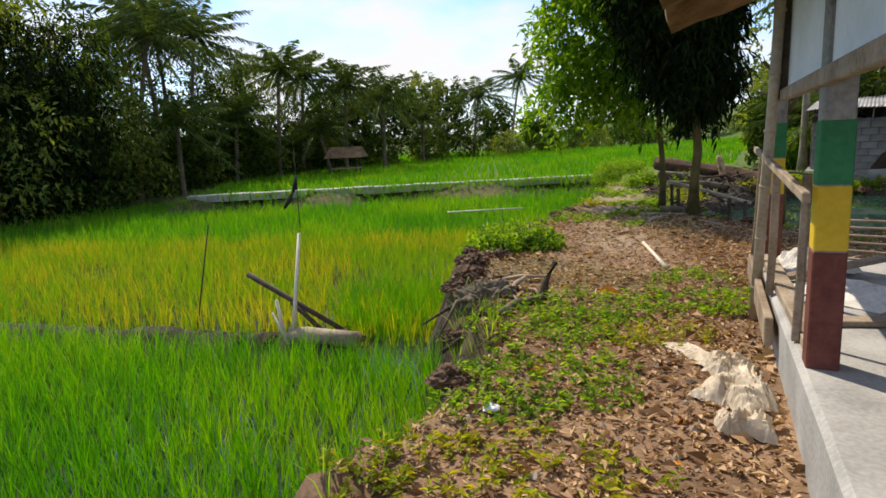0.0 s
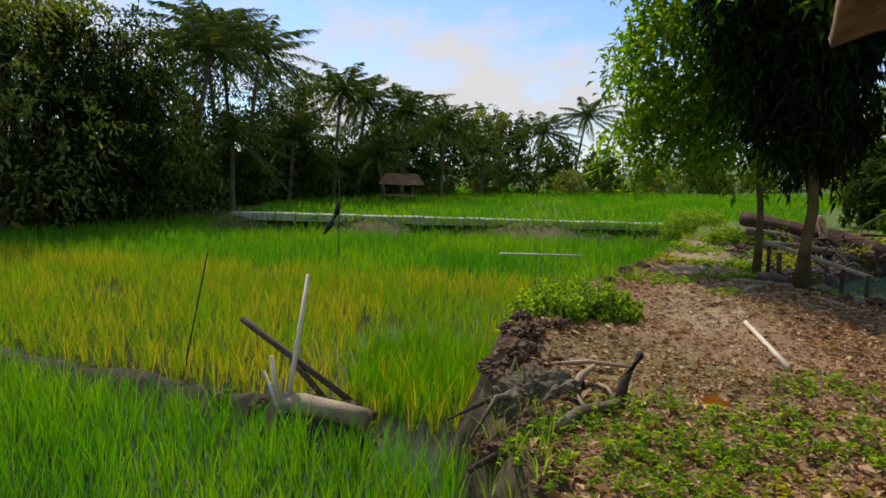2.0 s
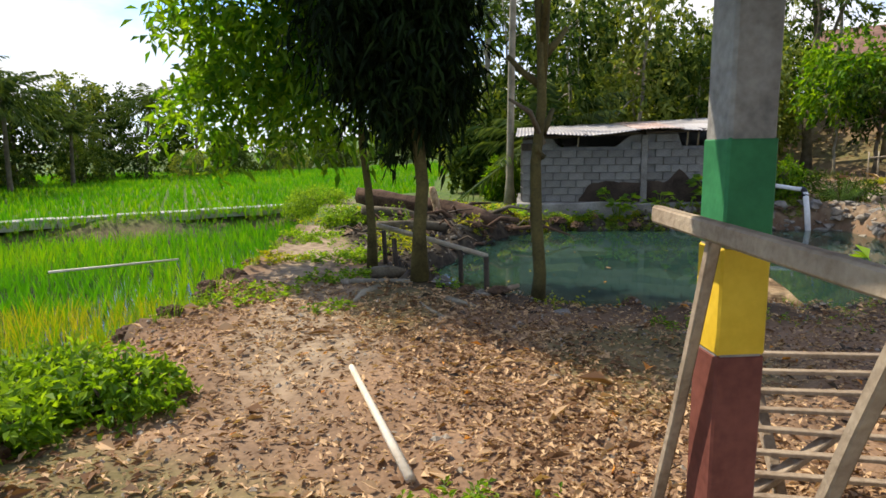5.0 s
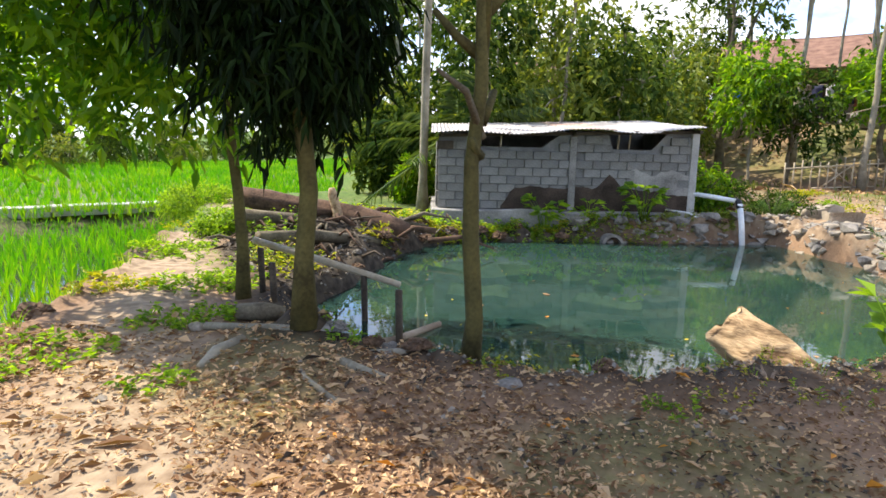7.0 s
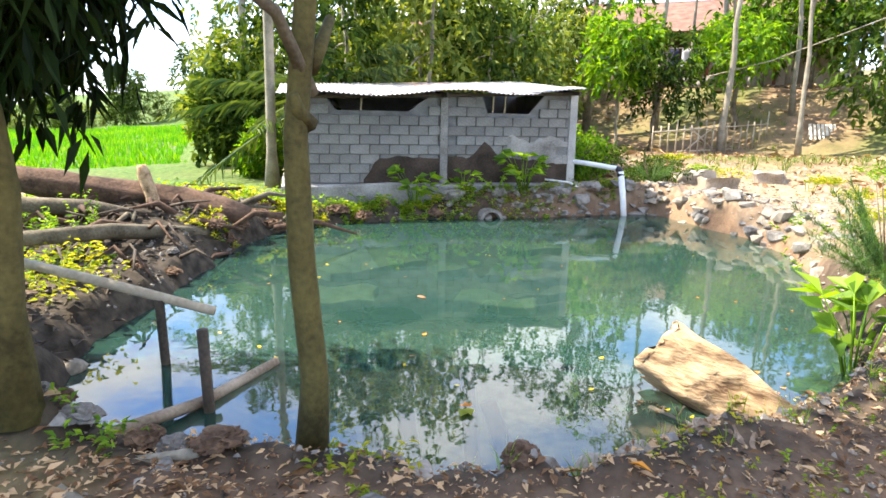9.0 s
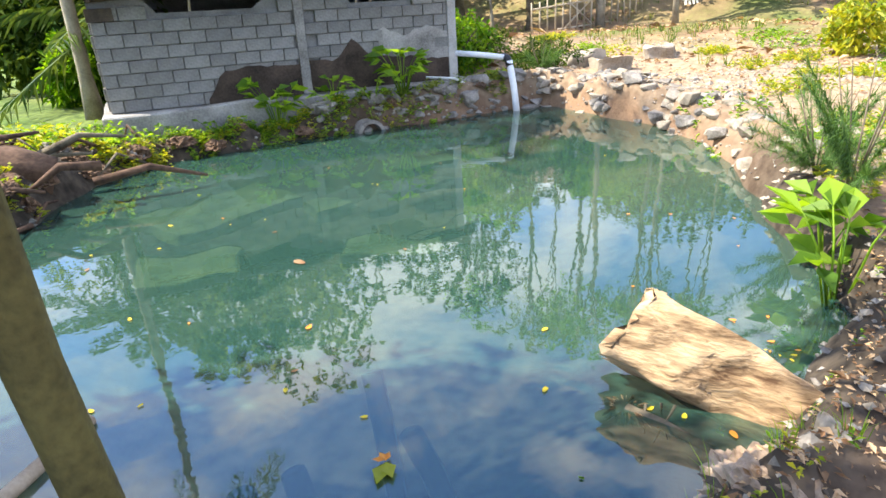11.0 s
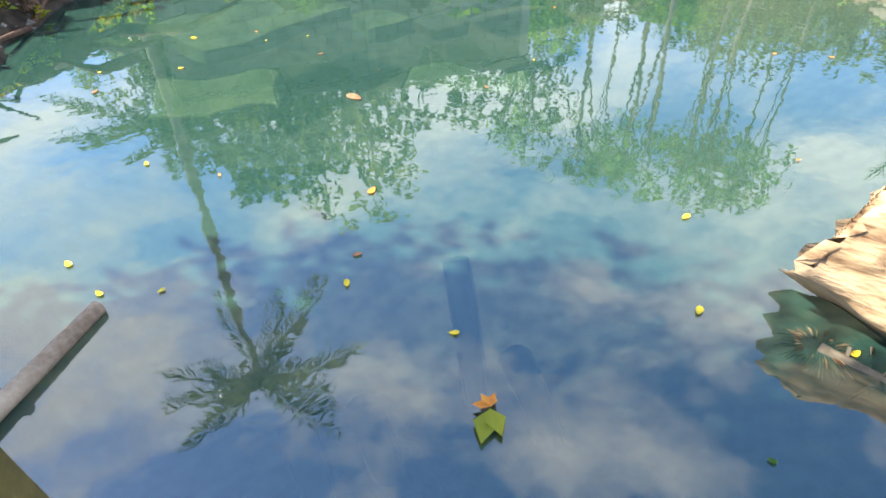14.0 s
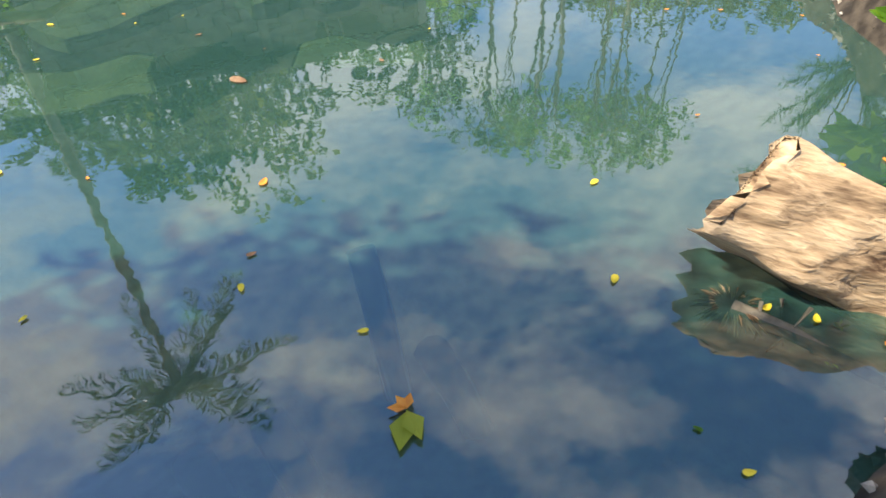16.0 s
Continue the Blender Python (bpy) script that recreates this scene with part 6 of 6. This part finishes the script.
for k in range(30):
    if k < 14:
        x, y = -14.6 + 0.28 * k + pr.uniform(-0.3, 0.3), (19.6 + 0.9 * k if k < 7 else 26.0 + 1.5 * (k - 7)) + pr.uniform(-0.4, 0.4)
    else:
        x, y = -9.0 + 2.9 * (k - 14), 39 + 3.2 * (k - 14) if k < 24 else 72
    bush((x, y), 1.2, 1.9 + 0.5 * (k % 3), 170, (0.26, 0.10), LEAF_FAR if k % 3 else LEAF_FAR_PALE, "undergrowth shrub at the foot of the grove", 400 + k, "undergrowth")
for k in range(20):
    x, y = -16.2 + 0.42 * k + pr.uniform(-0.4, 0.4), 19.5 + 1.15 * k + pr.uniform(-0.4, 0.4)
    bush((x, y), 1.3, 2.4 + 0.5 * (k % 3), 190, (0.30, 0.12), LEAF_FAR, "dark undergrowth shrub behind the field edge", 430 + k, "undergrowth")
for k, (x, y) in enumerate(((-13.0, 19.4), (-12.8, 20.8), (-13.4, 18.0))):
    tree("bamboo_clump", (x, y), 6.2, 0.10, [(0, 0, 1.3, 1.0, 1.0, 1.3), (0, 0, 3.2, 1.25, 1.25, 1.4), (0.1, 0, 5.2, 1.1, 1.1, 1.3)], 420, 9, 0.6, (0.26, 0.07), LEAF_SILHOUETTE, "dense bamboo clump beside the rice, coloured near black as a silhouette", 450 + k, BARK_MOSS, hang=0.8, droop=0.6, limbs=4)
hut = thing("field_hut", (-6.4, 33.4, gz(-6.4, 33.4)), "small open field hut with thatched roof", "hut")
for x in (-0.6, 0.6):
    for y in (-0.5, 0.5):
        part("post", tube([(x, y, 0), (x, y, 1.1)], [0.04, 0.04], 6), WOOD_DARK, hut)
part("floor", box((1.4, 1.2, 0.06), (0, 0, 0.4), 0.01), WOOD_DRY, hut)
bm = bmesh.new()
rv = [bm.verts.new(p) for p in ((-1.0, -0.85, 0.95), (1.0, -0.85, 0.95), (0.85, 0, 1.5), (-0.85, 0, 1.5), (-1.0, 0.85, 0.95), (1.0, 0.85, 0.95))]
for q in ((0, 1, 2, 3), (3, 2, 5, 4), (0, 3, 4), (1, 5, 2), (0, 4, 5, 1)):
    bm.faces.new([rv[i] for i in q])
part("roof", bm, THATCH, hut)

# clods of torn earth along the banks
ck = random.Random(77)
for k in range(70):
    i = ck.choice((12, 13, 14, 15, 16, 17, 17, 18, 18, 18, 19, 20, 0, 1, 2, 3))
    a, b = Vector(SHORE[i]), Vector(SHORE[(i + 1) % len(SHORE)])
    p = a.lerp(b, ck.random())
    out = Vector((b.y - a.y, -(b.x - a.x))).normalized()
    p = p + out * ck.uniform(0.0, 0.75 if 14 < i < 20 else 0.25)
    q = ck.uniform(0.05, 0.14 if 14 < i < 20 else 0.08)
    ob = part("clod", crumple((q * ck.uniform(0.8, 1.5), q, q * ck.uniform(0.6, 1.2)), k + 120, 4, 0.8, 0.95), CLOD if k % 4 else STONE)
    ob.matrix_world = pose(p.x, p.y, gz(p.x, p.y), 0, 0, ck.uniform(0, 360))
    tagged(ob, "dark clod of torn earth on the pond bank" if k % 4 else "dark rough stone on the pond bank", "clod" if k % 4 else "stone", "bank clods")
for k in range(34):
    y = ck.uniform(3.6, 13.5)
    x = float(np.interp(y, [1.0, 3.4, 4.7, 5.6, 6.4, 9.2, 11.4, 14.0], [-0.75, 0.30, 0.80, 0.72, 0.58, 1.05, 1.95, 2.98])) + ck.uniform(0.08, 0.36)
    q = ck.uniform(0.05, 0.11) * (1.3 if 6.0 < y < 8.2 else 1.0)
    ob = part("clod", crumple((q * 1.3, q, q), k + 220, 4, 0.8, 0.95), CLOD)
    ob.matrix_world = pose(x, y, gz(x, y), 0, 0, ck.uniform(0, 360))
    tagged(ob, "brown clod of earth on the crumbling paddy bank", "clod", "bank clods")

for k in range(30):
    i = ck.choice((13, 14, 14, 15, 15, 16, 16, 17, 17, 18, 18, 19, 20))
    p = Vector(SHORE[i]).lerp(Vector(SHORE[i + 1]), ck.random())
    a, b = Vector(SHORE[i]), Vector(SHORE[i + 1])
    p = p + Vector((b.y - a.y, a.x - b.x)).normalized() * ck.uniform(0.05, 0.7)
    weeds((p.x, p.y), ck.uniform(0.15, 0.4), ck.randint(25, 60), 0.07, (WEED, LEAF_FAR_PALE, WEED_YELLOW)[k % 3], "damp weeds and moss on the pond bank", 800 + k, 0.09)

for k in range(34):
    y = ck.uniform(5.3, 7.4)
    x = 0.70 + ck.uniform(0.0, 0.55)
    q = ck.uniform(0.03, 0.10)
    ob = part("clod", crumple((q * 1.3, q, q), k + 320, 4, 0.8, 0.95), CLOD)
    ob.matrix_world = pose(x, y, gz(x, y), 0, 0, ck.uniform(0, 360))
    tagged(ob, "brown clod of earth on the crumbling paddy bank", "clod", "bank clods")
for k in range(60):
    i = ck.choice((8, 9, 9, 10, 10, 11, 11, 12))
    a, b = Vector(SHORE[i]), Vector(SHORE[i + 1])
    p = a.lerp(b, ck.random()) + Vector((b.y - a.y, a.x - b.x)).normalized() * ck.uniform(-0.1, 0.55)
    q = ck.uniform(0.04, 0.14)
    ob = part("stone", rubble(q, ck.randint(0, 90)), STONE_PALE if k % 3 else STONE)
    ob.matrix_world = pose(p.x, p.y, gz(p.x, p.y) - q * 0.15, 0, 0, ck.uniform(0, 360))
    tagged(ob, "sunlit rough rubble stone on the pond bank", "stone", "bank stones")

# brush and roots on the dark bank
for k in range(110):
    r = random.Random(k + 900)
    x, y = r.uniform(4.6, 8.6), r.uniform(11.8, 16.2)
    if float(signed(SHORE, np.array([x]), np.array([y]))[0]) < 0.05 and abs(x - np.interp(y, [10, 16, 19], [2.9, 4.2, 5.0])) > 0.7:
        a = r.uniform(0, 6.28)
        l = r.uniform(0.25, 0.8)
        z = gz(x, y)
        tagged(part("dead_branch", tube([(x, y, z), (x + math.cos(a) * l * 0.5, y + math.sin(a) * l * 0.5, z + r.uniform(0.05, 0.2)), (x + math.cos(a) * l, y + math.sin(a) * l, z + r.uniform(-0.1, 0.15))], [0.022, 0.016, 0.006], 6, 0.15, k), (TRUNK_ROT, WOOD_DARK, BARK, TRUNK_ROT)[k % 4]), "dead branch in the brush pile on the bank", "branch", "brush pile")

# ---- ground cover ----
lr = np.random.default_rng(17)


def litter(n, x0, x1, y0, y1, size, keep, label, material=None, seed=1):
    rng = np.random.default_rng(seed)
    x, y = rng.uniform(x0, x1, n), rng.uniform(y0, y1, n)
    k = keep(x, y)
    x, y = x[k], y[k]
    n = len(x)
    a = rng.uniform(0, 6.28, n)
    pos = np.stack([x, y, height(x, y) + rng.uniform(0.004, 0.02, n)], 1)
    way = np.stack([np.cos(a), np.sin(a), rng.normal(0.05, 0.22, n)], 1)
    s = size * rng.lognormal(0, 0.45, n)
    v, f = leaves(pos, way, s, s * rng.uniform(0.25, 0.6, n), droop=0.05, fold=0.3)
    tagged(new("leaf_litter", mesh_np("leaf_litter", v, f, material or DRY)), label, "dry leaves", kind="stuff")


def on_bank(x, y):
    slab = (x > EDGE_A.x + (y - EDGE_A.y) * along.x / along.y - 0.02) & (y < 6.1)
    return (signed(FIELD, x, y) < -0.28) & (signed(SHORE, x, y) < -0.1) & ~slab


litter(64000, 0.5, 4.6, 1.2, 11.5, 0.036, lambda x, y: on_bank(x, y) & (wave(x, y, 1.4, 7) + RNG.uniform(-0.2, 2.0, len(x)) > 0) & (RNG.uniform(0, 1, len(x)) > 0.5 * ramp(y, 7.4, 9.0)), "scattered brown dry leaves on the path", seed=71)
litter(26000, 3.2, 8.5, 5.6, 9.9, 0.026, lambda x, y: on_bank(x, y), "scattered dry leaves and chips under the trees", seed=72)
litter(5000, 3.4, 8.5, 5.6, 10.4, 0.034, lambda x, y: on_bank(x, y) & (lumps(x, y, 1.3, 12) > -0.3), "dark damp leaf scraps trodden into the soil", WOOD_DARK, 77)
litter(5000, 4.4, 9.5, 11.5, 17.0, 0.07, lambda x, y: on_bank(x, y), "rotting dark leaves and chips on the shaded bank", WOOD_DARK, 75)
litter(4000, 9, 19, 5.5, 14.5, 0.05, lambda x, y: signed(SHORE, x, y) < -0.15, "dry bits on the sunny bank", seed=73)
litter(9000, 15.5, 32, 7, 24, 0.11, lambda x, y: wave(x, y, 0.9, 6) + RNG.uniform(-0.5, 1.0, len(x)) > 0, "dry leaves lying on the hill slope", seed=76)


def gravel(n, x0, x1, y0, y1, size, keep, material, label, seed):
    """Small angular chips half sunk in the soil, one mesh."""
    rng = np.random.default_rng(seed)
    x, y = rng.uniform(x0, x1, n), rng.uniform(y0, y1, n)
    k = keep(x, y)
    x, y = x[k], y[k]
    n = len(x)
    base = np.array(((1, 0, 0), (-1, 0, 0), (0, 1, 0), (0, -1, 0), (0, 0, 0.7), (0, 0, -0.7)), float)
    v = base[None] * (size * rng.lognormal(0, 0.5, n))[:, None, None] * rng.uniform(0.55, 1.25, (n, 6, 3)) + rng.normal(0, 0.22, (n, 6, 3)) * size
    a = rng.uniform(0, 6.28, n)
    c, d = np.cos(a)[:, None], np.sin(a)[:, None]
    v = np.stack([v[..., 0] * c - v[..., 1] * d + x[:, None], v[..., 0] * d + v[..., 1] * c + y[:, None], v[..., 2] + height(x, y)[:, None] + size * 0.1], -1)
    f = np.array(((0, 2, 4), (2, 1, 4), (1, 3, 4), (3, 0, 4), (2, 0, 5), (1, 2, 5), (3, 1, 5), (0, 3, 5)))
    faces = (np.arange(n)[:, None, None] * 6 + f[None]).reshape(-1, 3)
    tagged(new("gravel", mesh_np("gravel", v.reshape(-1, 3), faces, material)), label, "gravel", kind="stuff")


gravel(5000, 1.0, 8.5, 2.0, 10.4, 0.010, on_bank, STONE_PALE, "small pale stone chips in the trodden soil", 91)
gravel(9000, 8.6, 18.0, 6.0, 14.2, 0.022, lambda x, y: (signed(SHORE, x, y) < 0.02) & (lumps(x, y, 1.1, 14) > -0.35), STONE_PALE, "pale rubble chips on the dry stony bank", 92)
gravel(3500, 5.0, 13.5, 11.5, 16.5, 0.018, lambda x, y: (signed(SHORE, x, y) < 0.03) & (signed(SHORE, x, y) > -0.7), STONE, "dark stone chips along the wet bank", 93)
gravel(2500, 4.2, 9.0, 8.0, 10.8, 0.016, lambda x, y: (signed(SHORE, x, y) < 0.02) & (signed(SHORE, x, y) > -0.3), STONE, "stone chips along the pond edge", 94)
for k, (a_, m_, b_, r0) in enumerate((((4.12, 10.1, 0.02), (4.2, 9.6, 0.05), (4.42, 9.2, 0.0), 0.035), ((3.95, 9.9, 0.03), (3.9, 9.55, 0.04), (3.97, 9.2, 0.01), 0.025), ((3.75, 10.4, 0.05), (3.55, 10.2, 0.06), (3.42, 10.05, 0.03), 0.04), ((4.3, 9.95, 0.0), (4.6, 9.75, 0.03), (4.95, 9.62, -0.06), 0.03))):
    tagged(part("surface_root", tube([a_, m_, b_], [r0, r0 * 0.9, r0 * 0.5], 8, 0.15, k), BARK_PALE), "pale gnarled root lying on the soil", "root")
for k, (x, y, q) in enumerate(((4.95, 9.05, 0.09), (5.35, 9.25, 0.08), (5.62, 8.85, 0.10), (5.95, 8.62, 0.09), (6.15, 8.6, 0.07), (5.2, 9.45, 0.06), (4.62, 9.9, 0.08), (6.75, 8.3, 0.07), (4.5, 9.7, 0.05))):
    ob = part("stone", rubble(q, 300 + k), STONE_PALE if k % 2 else STONE)
    ob.matrix_world = pose(x, y, gz(x, y) - 0.01, 0, 0, 50 * k)
    tagged(ob, "broken stone bedded in the pond edge", "stone", "bank stones")
litter(170, 1.0, 6.0, 2.0, 9.5, 0.055, on_bank, "fallen yellow leaves on the path", LEAF_ORANGE, 74)
GREEN = [(1.15, 3.0, 0.42, 240, 0.06), (1.3, 4.1, 0.42, 260, 0.06), (1.55, 5.2, 0.40, 260, 0.055), (1.85, 5.6, 0.38, 240, 0.05), (2.2, 4.9, 0.25, 100, 0.05), (2.75, 5.7, 0.35, 170, 0.06), (2.95, 6.5, 0.25, 90, 0.05), (2.3, 2.4, 0.22, 90, 0.08), (1.2, 2.1, 0.45, 190, 0.05), (0.75, 2.3, 0.3, 120, 0.05), (1.95, 2.0, 0.25, 80, 0.05),
         (2.45, 10.75, 0.35, 110, 0.07), (3.0, 12.7, 0.3, 90, 0.08), (3.55, 11.2, 0.28, 100, 0.07), (3.9, 12.5, 0.4, 150, 0.08), (4.4, 10.15, 0.2, 60, 0.08), (5.1, 9.35, 0.18, 60, 0.07), (5.5, 8.3, 0.14, 40, 0.07), (4.7, 13.8, 0.5, 160, 0.09), (3.8, 14.6, 0.4, 150, 0.09), (4.6, 17.0, 0.6, 200, 0.1), (5.2, 19.5, 0.7, 220, 0.1), (7.0, 8.1, 0.5, 110, 0.05), (8.3, 8.0, 0.5, 140, 0.06), (6.2, 8.25, 0.3, 60, 0.05),
         (3.15, 9.9, 0.16, 25, 0.07), (4.6, 10.8, 0.2, 60, 0.08)]
for k, (x, y, r, n, lf) in enumerate(GREEN):
    weeds((x, y), r * 1.25, int(n * (0.7 if x < 4.3 else 0.35)), lf * (0.85 if x < 4.3 else 0.6), WEED if k % 4 else WEED_YELLOW, "low green weeds growing on the bank", 500 + k, 0.07)
for k in range(34):
    r_ = random.Random(k + 700)
    x, y = r_.uniform(9.5, 19.0), r_.uniform(7.0, 15.0)
    if float(signed(SHORE, np.array([x]), np.array([y]))[0]) < -0.15:
        weeds((x, y), r_.uniform(0.25, 0.6), r_.randint(25, 70), 0.07, WEED_YELLOW if k % 2 else WEED, "sparse weeds on the stony sunny bank", 700 + k, 0.09)
for k, (x, y, r, h) in enumerate(((1.3, 8.55, 0.36, 0.28), (1.6, 8.3, 0.3, 0.26), (1.05, 8.75, 0.28, 0.32), (1.15, 7.95, 0.2, 0.2), (5.4, 21.5, 0.7, 0.5), (4.8, 15.6, 0.4, 0.3), (5.6, 23.0, 0.8, 0.6))):
    bush((x, y), r, h, int(300 * r / 0.4), (0.075, 0.038), WEED, "leafy green shrub on the paddy bank", 540 + k)
for k in range(16):
    u = lr.uniform(0.1, 4.7)
    p = H @ Vector((u, lr.uniform(-0.75, -0.35), 0))
    if k % 3:
        weeds((p.x, p.y), 0.2, 40, 0.06, WEED if k % 4 else WEED_YELLOW, "moss and weeds along the wet stones", 570 + k, 0.08)
v, f = clumps(5.5, 7.6, 7.6, 9.2, 0.16, lambda x, y: (signed(SHORE, x, y) < -0.02) & (signed(SHORE, x, y) > -0.35) & (wave(x, y, 6, 1) > -0.1), 8, 0.12, 0.005, 0.08, 77, 0.8)
tagged(new("grass_tufts", mesh_np("grass_tufts", v, f, WEED)), "short grass tufts along the pond edge", "grass", kind="stuff")
v, f = clumps(-2.5, 5.6, -1.5, 24, 0.13, lambda x, y: (signed(FIELD, x, y) < 0.03) & (signed(FIELD, x, y) > -0.42) & (x < 6) & (wave(x, y, 3.3, 4) > -0.1) & ((y < 6.2) | (y > 8.2)), 7, 0.20, 0.008, 0.09, 81, 0.9)
tagged(new("grass_tufts", mesh_np("grass_tufts", v, f, WEED)), "grass and weeds on the paddy bank", "grass", kind="stuff")
v, f = clumps(-11, 6.0, 17.5, 25, 0.17, lambda x, y: (y < dike_y(x) - 0.28) & (y > dike_y(x) - 3.2) & (signed(FIELD, x, y) < 0.12), 8, 0.30, 0.018, 0.1, 82, 0.7)
tagged(new("grass_tufts", mesh_np("grass_tufts", v, f, RICE)), "green grass below the concrete path", "grass", kind="stuff")
v, f = clumps(15.5, 32, 6, 24, 0.45, lambda x, y: (wave(x, y, 1.1, 3) > 0.35), 8, 0.22, 0.02, 0.2, 78, 0.9)
tagged(new("grass_tufts", mesh_np("grass_tufts", v, f, LEAF_FAR_PALE)), "dry grass and weeds on the hill slope", "grass", kind="stuff")
v, f = clumps(-10, 6.4, 19.8, 25, 0.22, lambda x, y: (np.abs(y - dike_y(x) + 0.62) < 0.34), 8, 0.17, 0.02, 0.1, 79, 0.9)
tagged(new("grass_tufts", mesh_np("grass_tufts", v, f, WEED)), "grass growing along the concrete path", "grass", kind="stuff")
